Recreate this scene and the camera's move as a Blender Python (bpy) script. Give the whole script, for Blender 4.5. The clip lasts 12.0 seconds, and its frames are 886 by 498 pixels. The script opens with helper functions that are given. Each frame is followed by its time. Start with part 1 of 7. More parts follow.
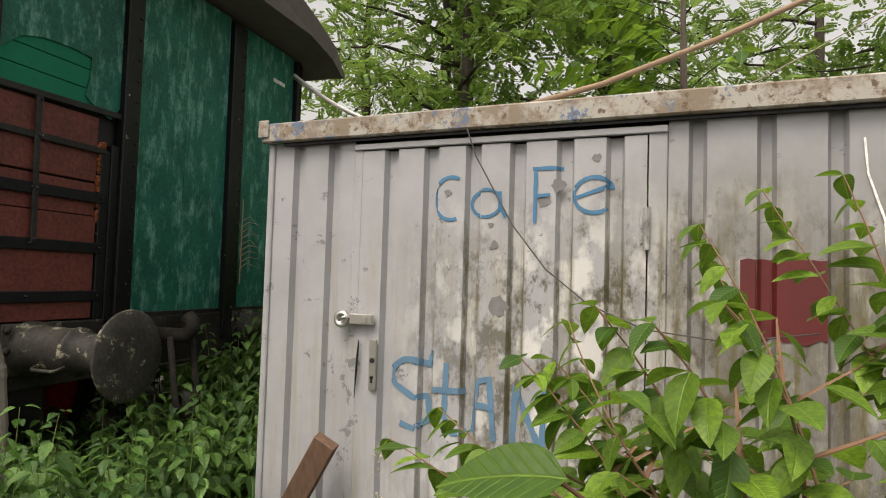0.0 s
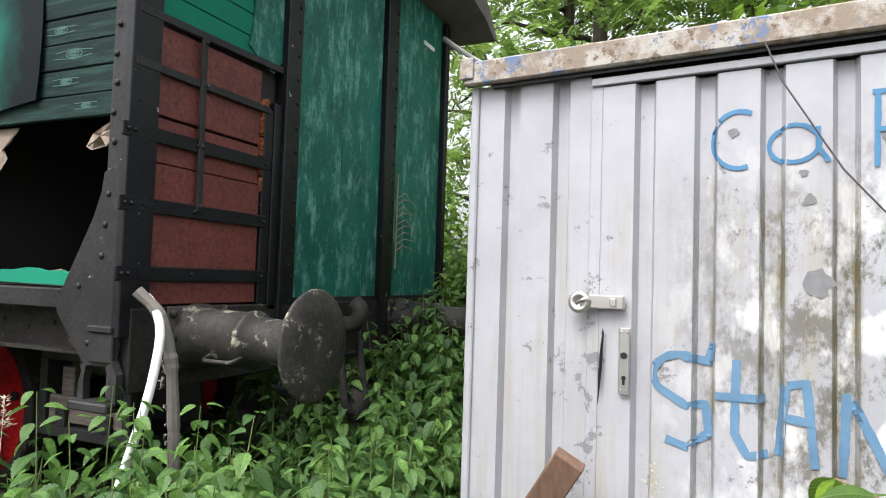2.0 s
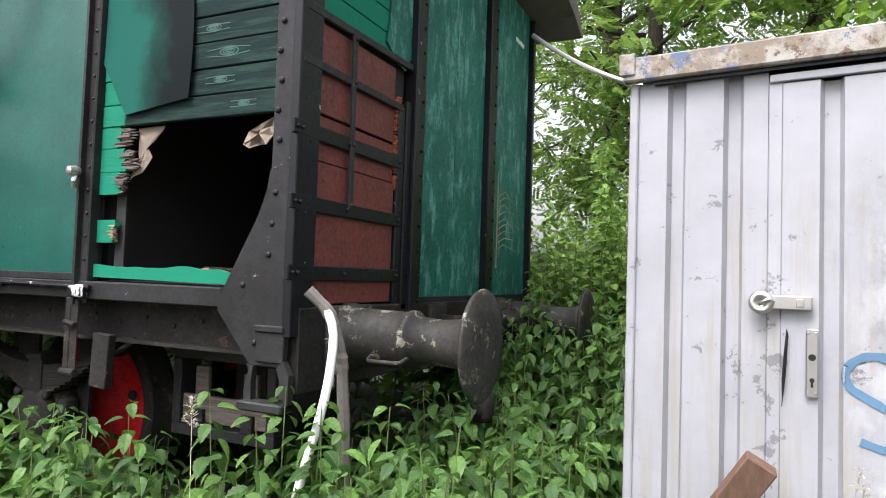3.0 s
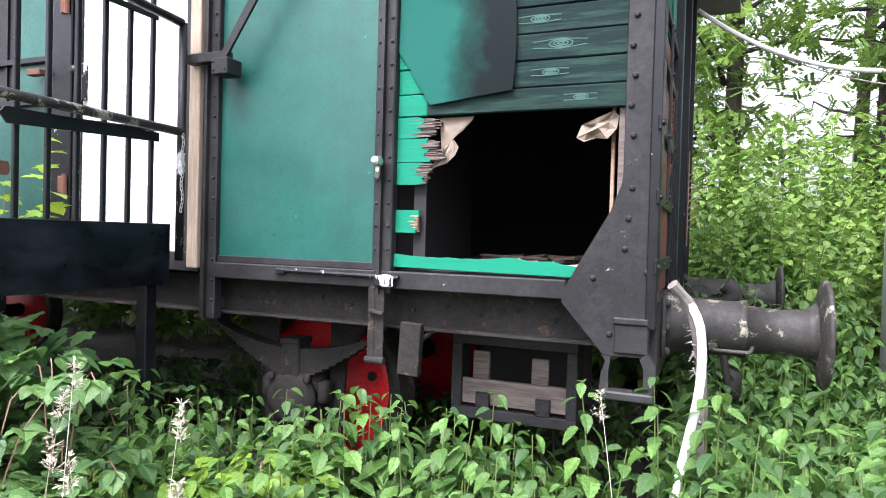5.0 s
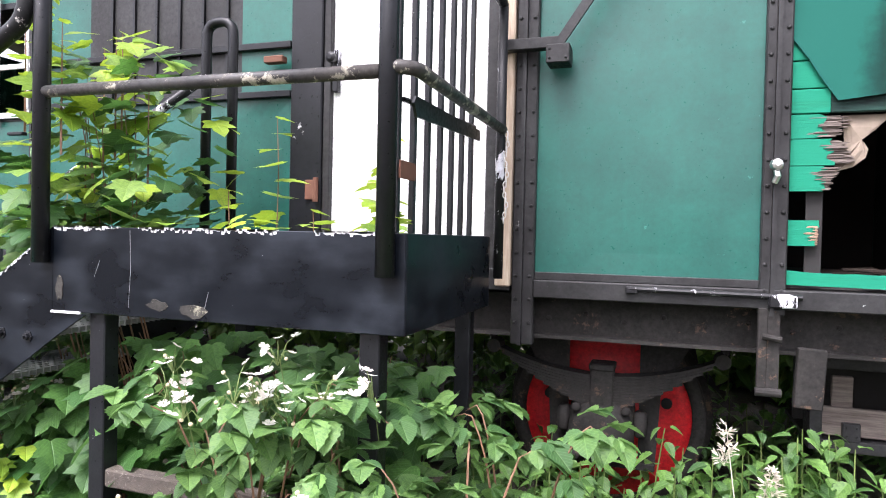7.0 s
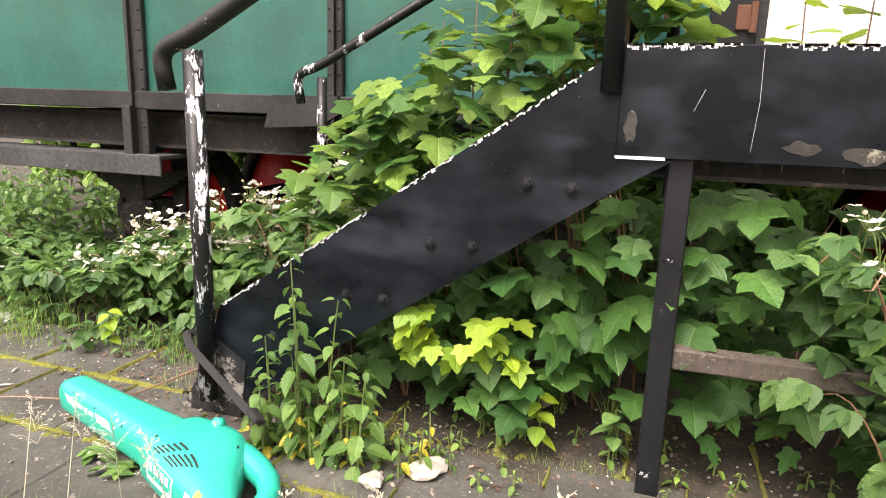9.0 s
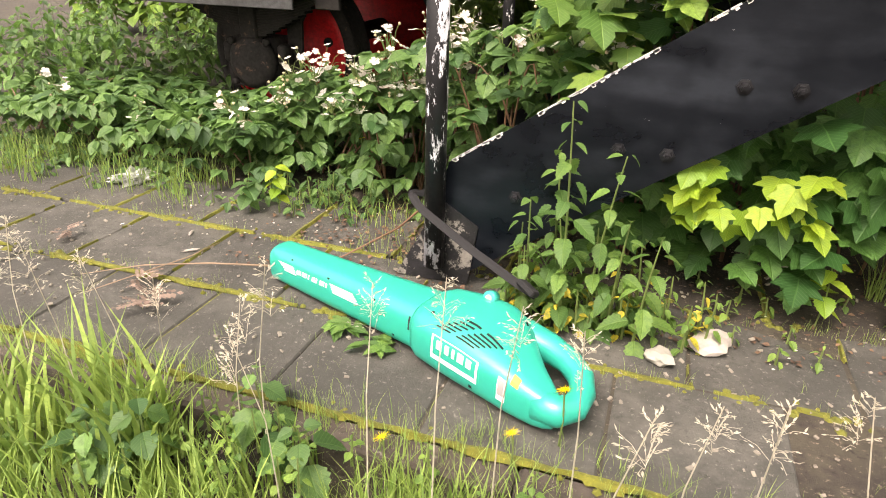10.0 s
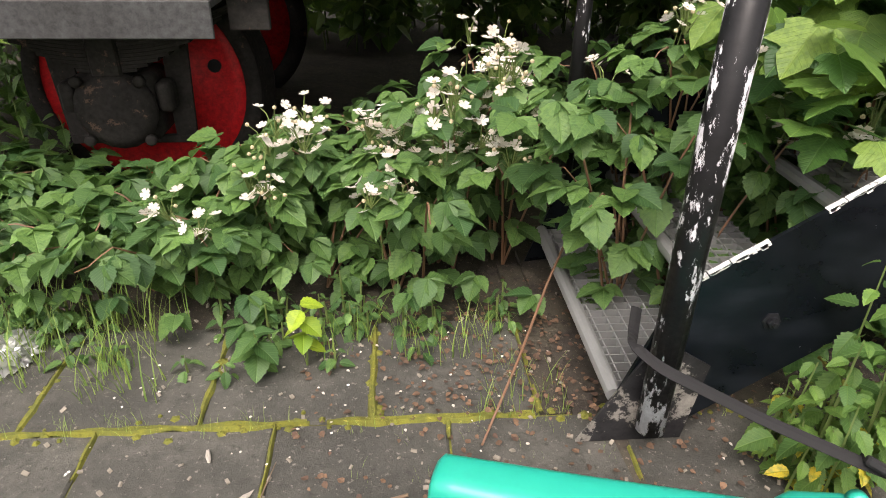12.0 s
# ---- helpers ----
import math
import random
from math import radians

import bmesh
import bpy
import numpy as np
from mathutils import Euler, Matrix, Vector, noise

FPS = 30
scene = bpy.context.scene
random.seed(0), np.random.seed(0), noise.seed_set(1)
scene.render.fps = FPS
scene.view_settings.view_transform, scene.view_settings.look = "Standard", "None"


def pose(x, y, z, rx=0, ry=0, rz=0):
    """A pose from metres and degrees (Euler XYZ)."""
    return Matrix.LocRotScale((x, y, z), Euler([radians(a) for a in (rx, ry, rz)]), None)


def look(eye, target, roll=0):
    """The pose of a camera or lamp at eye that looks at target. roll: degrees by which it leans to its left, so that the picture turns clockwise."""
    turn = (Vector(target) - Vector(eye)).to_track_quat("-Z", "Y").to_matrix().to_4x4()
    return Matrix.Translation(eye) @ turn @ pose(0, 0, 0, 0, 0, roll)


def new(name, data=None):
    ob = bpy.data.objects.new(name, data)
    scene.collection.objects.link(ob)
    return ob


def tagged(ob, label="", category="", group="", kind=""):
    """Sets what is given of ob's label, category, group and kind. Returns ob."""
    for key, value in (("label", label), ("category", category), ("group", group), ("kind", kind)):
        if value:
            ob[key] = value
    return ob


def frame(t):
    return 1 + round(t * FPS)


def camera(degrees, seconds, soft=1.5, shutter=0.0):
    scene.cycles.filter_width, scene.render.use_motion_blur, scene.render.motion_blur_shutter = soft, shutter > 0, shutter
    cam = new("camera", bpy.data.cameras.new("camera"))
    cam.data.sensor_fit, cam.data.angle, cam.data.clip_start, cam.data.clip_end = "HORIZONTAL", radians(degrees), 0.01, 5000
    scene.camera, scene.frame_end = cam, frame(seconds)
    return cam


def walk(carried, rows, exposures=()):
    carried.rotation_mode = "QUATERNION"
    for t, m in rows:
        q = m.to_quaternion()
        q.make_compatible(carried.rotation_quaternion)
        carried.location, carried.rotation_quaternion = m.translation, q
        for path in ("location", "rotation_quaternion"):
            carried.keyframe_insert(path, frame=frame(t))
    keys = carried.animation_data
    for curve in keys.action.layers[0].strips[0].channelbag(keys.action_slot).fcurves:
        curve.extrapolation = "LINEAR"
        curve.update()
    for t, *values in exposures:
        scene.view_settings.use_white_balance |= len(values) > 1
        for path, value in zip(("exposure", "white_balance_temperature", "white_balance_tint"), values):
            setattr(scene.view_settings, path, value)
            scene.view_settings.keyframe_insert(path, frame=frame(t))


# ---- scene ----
cam = camera(68.7, 12.0, soft=1.0)
PATH = [
    (0, (3.576, -2.222, 1.37), (2.997, -0.311, 1.467), 1.7),
    (0.5, (3.384, -1.988, 1.233), (2.608, -0.148, 1.344), 1.8),
    (1, (3.256, -1.888, 1.212), (2.465, -0.054, 1.318), 1.8),
    (1.5, (3.049, -1.897, 1.263), (2.251, -0.066, 1.368), 1.8),
    (2, (2.732, -1.799, 1.239), (1.92, 0.027, 1.333), 1.8),
    (2.5, (2.453, -1.821, 1.252), (1.631, 0.0, 1.348), 1.8),
    (3, (2.152, -2.019, 1.223), (1.315, -0.204, 1.312), 1.9),
    (3.5, (1.871, -2.243, 1.23), (1.006, -0.44, 1.272), 1.9),
    (3.7, (1.742, -2.275, 1.239), (0.87, -0.475, 1.272), 2.0),
    (5.3, (0.568, -2.715, 1.327), (-0.163, -0.853, 1.284), 1.4),
    (5.5, (0.397, -2.727, 1.328), (-0.314, -0.858, 1.297), 1.3),
    (6, (-0.027, -2.841, 1.358), (-0.704, -0.96, 1.323), 1.4),
    (6.5, (-0.51, -2.924, 1.336), (-1.149, -1.029, 1.297), 1.3),
    (6.7, (-0.716, -2.904, 1.341), (-1.352, -1.009, 1.306), 1.2),
    (8.3, (-2.298, -3.01, 1.229), (-2.904, -1.106, 1.136), 2.0),
    (8.5, (-2.507, -3.027, 1.209), (-3.114, -1.127, 1.068), 2.0),
    (9, (-2.968, -3.054, 1.156), (-3.571, -1.194, 0.734), 1.9),
    (9.5, (-3.421, -2.996, 1.096), (-4.003, -1.198, 0.441), 1.8),
    (10, (-3.825, -3.025, 1.073), (-4.394, -1.315, 0.205), 1.4),
    (10.5, (-4.127, -2.922, 1.035), (-4.652, -1.256, 0.061), 1.2),
    (11, (-4.466, -2.726, 1.093), (-4.841, -1.012, 0.133), 1.2),
    (11.5, (-4.789, -2.595, 1.163), (-4.888, -0.846, 0.198), 0.7),
    (12, (-5.045, -2.265, 1.175), (-4.898, -0.528, 0.194), 1.0),
]
EXPOSURES = [(0.0, 0.53, 7300, 12), (0.5, 0.56, 7200, 13), (1.0, 1.0, 6800, 13), (1.5, 1.3, 6400, 13), (2.5, 1.35, 6250, 14), (3.7, 1.58, 6100, 19),
             (5.5, 2.17, 5900, 21), (6.7, 2.05, 6000, 22), (8.4, 1.68, 6800, 19), (9.5, 1.77, 7450, 21), (10.5, 1.3, 7600, 20), (12.0, 1.12, 7000, 18)]
walk(cam, [(t, look(eye, target, roll)) for t, eye, target, roll in PATH], EXPOSURES)

# ---- world and light: bright overcast sky, weak wide sun ----
world = bpy.data.worlds.new("overcast_sky")
scene.world = world
world.use_nodes = True
wn, wl = world.node_tree.nodes, world.node_tree.links
sky = wn.new("ShaderNodeTexSky")
sky.sky_type, sky.sun_disc = "NISHITA", False
sky.sun_elevation, sky.sun_rotation = radians(58), radians(200)
sky.air_density, sky.dust_density, sky.ozone_density = 1.6, 6.0, 1.0
soften = wn.new("ShaderNodeHueSaturation")
soften.inputs["Saturation"].default_value = 0.22
wl.new(sky.outputs[0], soften.inputs["Color"])
wl.new(soften.outputs[0], wn["Background"].inputs["Color"])
wn["Background"].inputs["Strength"].default_value = 0.15
sun = new("sun", bpy.data.lights.new("sun", "SUN"))
sun.data.energy, sun.data.angle, sun.data.color = 1.3, radians(25), (1.0, 0.96, 0.9)
sun.matrix_world = look((-2.0, -12.0, 20.0), (0.0, 0.0, 0.0))


# ---- helpers of this scene ----
def link_mesh(name, mesh, mat, parent=None, label="", kind=""):
    ob = new(name, mesh)
    if mat is not None and not mesh.materials:
        mesh.materials.append(mat)
    if parent is not None:
        ob.parent = parent
    return tagged(ob, label, kind=kind)


def part(name, bm, mat, parent=None, label="", smooth=False, kind=""):
    mesh = bpy.data.meshes.new(name)
    bmesh.ops.recalc_face_normals(bm, faces=bm.faces)
    bm.to_mesh(mesh)
    bm.free()
    if smooth:
        for p in mesh.polygons:
            p.use_smooth = True
    return link_mesh(name, mesh, mat, parent, label, kind)


def thing(name, label, category, group="", kind="", at=(0, 0, 0)):
    ob = new(name)
    ob.location = at
    ob.empty_display_size = 0.1
    return tagged(ob, label, category, group, kind)


def add_box(bm, lo, hi, bevel=0.0, m=None):
    """Axis-aligned block from corner lo to corner hi, with chamfered edges."""
    c = [(a + b) / 2 for a, b in zip(lo, hi)]
    s = [abs(b - a) for a, b in zip(lo, hi)]
    mat = Matrix.Translation(c) @ Matrix.Diagonal((*s, 1))
    if m is not None:
        mat = m @ mat
    got = bmesh.ops.create_cube(bm, size=1.0, matrix=mat)
    if bevel:
        edges = list({e for v in got["verts"] for e in v.link_edges})
        bmesh.ops.bevel(bm, geom=edges, offset=min(bevel, min(s) * 0.4), segments=1, affect="EDGES")
    return bm


def block(lo, hi, bevel=0.0, m=None):
    return add_box(bmesh.new(), lo, hi, bevel, m)


def add_prism(bm, outline, axis, a, b, bevel=0.0):
    """Outline of 2D points, extruded along axis from a to b. The other two axes take the points in order."""
    def put(p, w):
        return {"x": (w, p[0], p[1]), "y": (p[0], w, p[1]), "z": (p[0], p[1], w)}[axis]
    va = [bm.verts.new(put(p, a)) for p in outline]
    vb = [bm.verts.new(put(p, b)) for p in outline]
    n = len(outline)
    faces = [bm.faces.new(va), bm.faces.new(vb[::-1])]
    for i in range(n):
        faces.append(bm.faces.new((va[i], vb[i], vb[(i + 1) % n], va[(i + 1) % n])))
    if bevel:
        bmesh.ops.recalc_face_normals(bm, faces=faces)
        edges = list({e for f in faces[:2] for e in f.edges})
        bmesh.ops.bevel(bm, geom=edges, offset=bevel, segments=1, affect="EDGES")
    return bm


def prism(outline, axis, a, b, bevel=0.0):
    return add_prism(bmesh.new(), outline, axis, a, b, bevel)


def add_tube(bm, pts, radius, sides=10, cap=True, flat=1.0):
    """Round bar along points; radius is one number or one a point."""
    pts = [Vector(p) for p in pts]
    n = len(pts)
    radii = radius if isinstance(radius, (list, tuple)) else [radius] * n
    rings, up = [], None
    for i, p in enumerate(pts):
        d = (pts[min(i + 1, n - 1)] - pts[max(i - 1, 0)]).normalized()
        if up is None:
            up = Vector((0, 0, 1)) if abs(d.z) < 0.9 else Vector((0, 1, 0))
        side = d.cross(up).normalized()
        up = side.cross(d).normalized()
        rings.append([bm.verts.new(p + radii[i] * (math.cos(a) * side + flat * math.sin(a) * up))
                      for a in (2 * math.pi * k / sides for k in range(sides))])
    for r0, r1 in zip(rings, rings[1:]):
        for k in range(sides):
            bm.faces.new((r0[k], r0[(k + 1) % sides], r1[(k + 1) % sides], r1[k]))
    if cap:
        bm.faces.new(rings[0][::-1])
        bm.faces.new(rings[-1])
    return bm


def tube(pts, radius, sides=10, cap=True, flat=1.0):
    return add_tube(bmesh.new(), pts, radius, sides, cap, flat)


def rounded(pts, r, steps=5):
    """Polyline with its inner corners rounded."""
    pts = [Vector(p) for p in pts]
    out = [pts[0]]
    for a, b, c in zip(pts, pts[1:], pts[2:]):
        p0, p1 = b + (a - b).normalized() * r, b + (c - b).normalized() * r
        for k in range(steps + 1):
            s = k / steps
            out.append((1 - s) ** 2 * p0 + 2 * s * (1 - s) * b + s * s * p1)
    return out + [pts[-1]]


def add_lathe(bm, profile, m, sides=24, ring=False):
    """Profile of (radius, height) turned round the local z axis of m."""
    rings = []
    for r, h in profile:
        rings.append([bm.verts.new(m @ Vector((r * math.cos(a), r * math.sin(a), h)))
                      for a in (2 * math.pi * k / sides for k in range(sides))])
    for r0, r1 in zip(rings, rings[1:]):
        for k in range(sides):
            bm.faces.new((r0[k], r0[(k + 1) % sides], r1[(k + 1) % sides], r1[k]))
    if ring:
        for k in range(sides):
            bm.faces.new((rings[-1][k], rings[-1][(k + 1) % sides], rings[0][(k + 1) % sides], rings[0][k]))
    else:
        bm.faces.new(rings[0][::-1])
        bm.faces.new(rings[-1])
    return bm


def lathe(profile, m, sides=24, ring=False):
    return add_lathe(bmesh.new(), profile, m, sides, ring)


def thicken(bm, t):
    """Gives a sheet its thickness, with a closed rim."""
    bm.normal_update()
    faces, rims = list(bm.faces), [tuple(e.verts) for e in bm.edges if len(e.link_faces) == 1]
    back = {v: bm.verts.new(v.co - v.normal * t) for v in list(bm.verts)}
    for f in faces:
        bm.faces.new([back[v] for v in reversed(f.verts)])
    for p, q in rims:
        bm.faces.new((p, q, back[q], back[p]))
    return bm


ALONG_X, ALONG_Y = pose(0, 0, 0, 0, 90, 0), pose(0, 0, 0, -90, 0, 0)


# ---- materials ----
def mat_new(name):
    m = bpy.data.materials.new(name)
    m.use_nodes = True
    nt = m.node_tree
    b = nt.nodes["Principled BSDF"]
    return m, nt, b


def coords(nt, scale=(1, 1, 1)):
    tc, mp = nt.nodes.new("ShaderNodeNewGeometry"), nt.nodes.new("ShaderNodeMapping")
    mp.inputs["Scale"].default_value = scale
    nt.links.new(tc.outputs["Position"], mp.inputs["Vector"])
    return mp.outputs[0]


def noise_tex(nt, vec, scale, detail=4.0, rough=0.6):
    n = nt.nodes.new("ShaderNodeTexNoise")
    n.inputs["Scale"].default_value, n.inputs["Detail"].default_value, n.inputs["Roughness"].default_value = scale, detail, rough
    nt.links.new(vec, n.inputs["Vector"])
    return n.outputs["Fac"]


def ramp(nt, fac, stops):
    r = nt.nodes.new("ShaderNodeValToRGB")
    while len(r.color_ramp.elements) < len(stops):
        r.color_ramp.elements.new(0.5)
    for e, (p, c) in zip(r.color_ramp.elements, stops):
        e.position, e.color = p, (*c, 1) if len(c) == 3 else c
    nt.links.new(fac, r.inputs["Fac"])
    return r.outputs["Color"]


def mix(nt, fac, a, b, kind="MIX"):
    x = nt.nodes.new("ShaderNodeMix")
    x.data_type, x.blend_type = "RGBA", kind
    for s, v in ((x.inputs[0], fac), (x.inputs[6], a), (x.inputs[7], b)):
        if isinstance(v, (int, float)):
            s.default_value = v
        elif isinstance(v, tuple):
            s.default_value = (*v, 1)
        else:
            nt.links.new(v, s)
    return x.outputs[2]


def bump(nt, b, height, strength=0.3, distance=0.01):
    n = nt.nodes.new("ShaderNodeBump")
    n.inputs["Strength"].default_value, n.inputs["Distance"].default_value = strength, distance
    nt.links.new(height, n.inputs["Height"])
    nt.links.new(n.outputs[0], b.inputs["Normal"])


def math_node(nt, op, a, b=0.0):
    n = nt.nodes.new("ShaderNodeMath")
    n.operation = op
    for s, v in zip(n.inputs, (a, b)):
        if isinstance(v, (int, float)):
            s.default_value = v
        else:
            nt.links.new(v, s)
    return n.outputs[0]


def painted(name, base, dark, chip, chips=0.62, rough=0.45, streak=(14, 14, 1.2), streaks=0.35, fine=60, relief=0.15, spread=0.06, metal=0.0, spec=0.3, long=False, speckle=1.0):
    """Old paint: tone varies in broad patches and drips, and flakes off to the chip colour above the threshold."""
    m, nt, b = mat_new(name)
    v = coords(nt)
    broad = noise_tex(nt, v, 2.3, 6, 0.7)
    drip = noise_tex(nt, coords(nt, streak), 1.0, 6, 0.7)
    tone = mix(nt, ramp(nt, broad, [(0.42, (0, 0, 0)), (0.6, (1, 1, 1))]), base, dark)
    tone = mix(nt, math_node(nt, "MULTIPLY", ramp(nt, drip, [(0.45, (0, 0, 0)), (0.75, (1, 1, 1))]), streaks), tone, dark)
    flake = noise_tex(nt, coords(nt, (1.1, 1.1, 0.42)) if long else v, 11.0, 10, 0.75)
    mask = ramp(nt, flake, [(chips, (0, 0, 0)), (chips + spread * 0.3, (1, 1, 1))])
    speck = noise_tex(nt, v, 38, 10, 0.8)
    tone = mix(nt, speckle, mix(nt, mask, tone, chip), ramp(nt, speck, [(0.36, (0.55, 0.55, 0.55)), (0.5, (1, 1, 1)), (0.64, (1.35, 1.35, 1.35))]), "MULTIPLY")
    nt.links.new(tone, b.inputs["Base Color"])
    grain = noise_tex(nt, v, fine, 4)
    nt.links.new(ramp(nt, grain, [(0.3, (rough - 0.1,) * 3), (0.75, (rough + 0.2,) * 3)]), b.inputs["Roughness"])
    b.inputs["Metallic"].default_value, b.inputs["Specular IOR Level"].default_value = metal, spec
    bump(nt, b, math_node(nt, "SUBTRACT", grain, mask), relief, 0.004)
    return m


def timber(name, light, dark, axis=(1, 12, 12), rough=0.8, paint=None, paint_at=0.5):
    """Weathered wood with grain along one axis, with what is left of its paint."""
    m, nt, b = mat_new(name)
    grain = noise_tex(nt, coords(nt, axis), 5.0, 8, 0.7)
    col = ramp(nt, grain, [(0.3, dark), (0.7, light)])
    if paint:
        wear = noise_tex(nt, coords(nt, tuple(0.4 * a for a in axis)), 4.0, 8, 0.7)
        col = mix(nt, ramp(nt, wear, [(paint_at, (1, 1, 1)), (paint_at + 0.06, (0, 0, 0))]), col, paint)
    inf = nt.nodes.new("ShaderNodeObjectInfo")
    col = mix(nt, math_node(nt, "MULTIPLY", inf.outputs["Random"], 0.25), col, dark)
    nt.links.new(col, b.inputs["Base Color"])
    b.inputs["Roughness"].default_value, b.inputs["Specular IOR Level"].default_value = rough, 0.2
    bump(nt, b, grain, 0.5, 0.004)
    return m


def plain(name, col, rough=0.6, metal=0.0, var=0.25, scale=25):
    m, nt, b = mat_new(name)
    v = coords(nt)
    n = noise_tex(nt, v, scale, 6)
    nt.links.new(mix(nt, math_node(nt, "MULTIPLY", n, var), col, tuple(c * 0.35 for c in col)), b.inputs["Base Color"])
    b.inputs["Roughness"].default_value, b.inputs["Metallic"].default_value = rough, metal
    bump(nt, b, n, 0.12, 0.003)
    return m


def leafy(name, young, old, rough=0.45, glow=0.35, yellow=None, veins=9.0, spec=0.42):
    """Leaf: tone differs from leaf to leaf, light passes through."""
    m, nt, b = mat_new(name)
    inf, geo = nt.nodes.new("ShaderNodeObjectInfo"), nt.nodes.new("ShaderNodeNewGeometry")
    rnd = math_node(nt, "FRACT", math_node(nt, "ADD", inf.outputs["Random"], geo.outputs["Random Per Island"]))
    stops = [(0.0, old), (0.8, young), (1.0, tuple(min(1, c * 1.4) for c in young))]
    if yellow:
        stops = [(0.0, old), (0.5, young), (0.66, young), (0.72, yellow)]
    col = ramp(nt, rnd, stops)
    v = coords(nt)
    spots = noise_tex(nt, v, 75, 6, 0.7)
    col = mix(nt, ramp(nt, spots, [(0.4, (0.6, 0.6, 0.6)), (0.56, (0, 0, 0))]), col, old)
    relief = spots
    if veins:
        tc, sep = nt.nodes.new("ShaderNodeTexCoord"), nt.nodes.new("ShaderNodeSeparateXYZ")
        nt.links.new(tc.outputs["UV"], sep.inputs[0])
        across = math_node(nt, "ABSOLUTE", sep.outputs["X"])
        rib = ramp(nt, across, [(0.006, (1, 1, 1)), (0.022, (0, 0, 0))])
        along = math_node(nt, "FRACT", math_node(nt, "MULTIPLY", math_node(nt, "SUBTRACT", sep.outputs["Y"], math_node(nt, "MULTIPLY", across, 0.9)), veins))
        lateral = ramp(nt, along, [(0.0, (1, 1, 1)), (0.14, (0, 0, 0)), (0.86, (0, 0, 0)), (1.0, (1, 1, 1))])
        lines_ = math_node(nt, "MAXIMUM", rib, math_node(nt, "MULTIPLY", lateral, 0.6))
        col = mix(nt, math_node(nt, "MULTIPLY", lines_, 0.4), col, tuple(min(1, c * 1.5 + 0.02) for c in young))
        relief = math_node(nt, "SUBTRACT", math_node(nt, "MULTIPLY", spots, 0.7), lines_)
    nt.links.new(col, b.inputs["Base Color"])
    b.inputs["Roughness"].default_value = rough
    b.inputs["Specular IOR Level"].default_value = spec
    tr = nt.nodes.new("ShaderNodeBsdfTranslucent")
    nt.links.new(mix(nt, 0.5, col, tuple(min(1, c * 1.5) for c in young)), tr.inputs["Color"])
    ms = nt.nodes.new("ShaderNodeMixShader")
    ms.inputs[0].default_value = glow
    nt.links.new(b.outputs[0], ms.inputs[1])
    nt.links.new(tr.outputs[0], ms.inputs[2])
    nt.links.new(ms.outputs[0], nt.nodes["Material Output"].inputs["Surface"])
    bump(nt, b, relief, 0.55, 0.003)
    return m


def gloss_plate():
    """Black gloss: blue-grey smears along the plate painted in for sky reflections, dull and shiny by turns, pin-head
    chips.
    """
    m, nt, b = mat_new("glossy_black_plate")
    v = coords(nt)
    sheen_smear = noise_tex(nt, coords(nt, (2.2, 2.2, 9.0)), 1.3, 5, 0.6)
    blot = noise_tex(nt, coords(nt, (1.0, 1.0, 1.5)), 4.2, 5, 0.6)
    sheen_mask = math_node(nt, "MULTIPLY", ramp(nt, sheen_smear, [(0.36, (0.25, 0.25, 0.25)), (0.62, (1, 1, 1))]), ramp(nt, blot, [(0.4, (0, 0, 0)), (0.64, (1, 1, 1))]))
    # lighter blue-grey mottle put into the colour in place of reflections
    col = mix(nt, sheen_mask, (0.0024, 0.0034, 0.0052), (0.014, 0.0175, 0.023))
    chip = ramp(nt, noise_tex(nt, v, 46, 8, 0.7), [(0.715, (0, 0, 0)), (0.722, (1, 1, 1))])
    patch = ramp(nt, noise_tex(nt, v, 5.5, 12, 0.72), [(0.7, (0, 0, 0)), (0.705, (1, 1, 1))])
    col = mix(nt, patch, mix(nt, chip, col, (0.5, 0.5, 0.5)), (0.09, 0.09, 0.088))
    nt.links.new(col, b.inputs["Base Color"])
    nt.links.new(ramp(nt, sheen_mask, [(0.0, (0.27,) * 3), (0.8, (0.5,) * 3)]), b.inputs["Roughness"])
    b.inputs["Specular IOR Level"].default_value = 0.2
    bump(nt, b, math_node(nt, "SUBTRACT", sheen_smear, math_node(nt, "ADD", chip, patch)), 0.08, 0.004)
    return m


GREEN = painted("green_wagon_paint", (0.009, 0.085, 0.064), (0.007, 0.062, 0.048), (0.04, 0.16, 0.125), chips=0.66, rough=0.36, streak=(7, 7, 0.5), streaks=0.6, spec=0.45, speckle=0.25, relief=0.06)
GREEN_WORN = painted("chalky_green_paint", (0.012, 0.135, 0.098), (0.008, 0.092, 0.068), (0.15, 0.37, 0.31), chips=0.5, rough=0.5, streak=(9, 9, 0.9), streaks=0.6, spread=0.6, long=True, speckle=0.7)
GREEN_BRIGHT = timber("bright_green_boards", (0.011, 0.2, 0.115), (0.006, 0.12, 0.07), paint=(0.007, 0.18, 0.105), paint_at=0.56)
BOARD_DARK = timber("scorched_green_boards", (0.02, 0.06, 0.046), (0.003, 0.006, 0.006), paint=(0.004, 0.016, 0.0145), paint_at=0.45)
BLACK = painted("black_steel_paint", (0.009, 0.0096, 0.0115), (0.004, 0.0044, 0.0055), (0.45, 0.45, 0.45), chips=0.655, rough=0.36, streaks=0.3, speckle=0.5)
BLACK_CHIPPED = painted("flaking_black_paint", (0.009, 0.009, 0.01), (0.006, 0.006, 0.007), (0.62, 0.62, 0.66), chips=0.557, rough=0.4, spread=0.03, long=True, speckle=0.6)
BLACK_SHINY = gloss_plate()
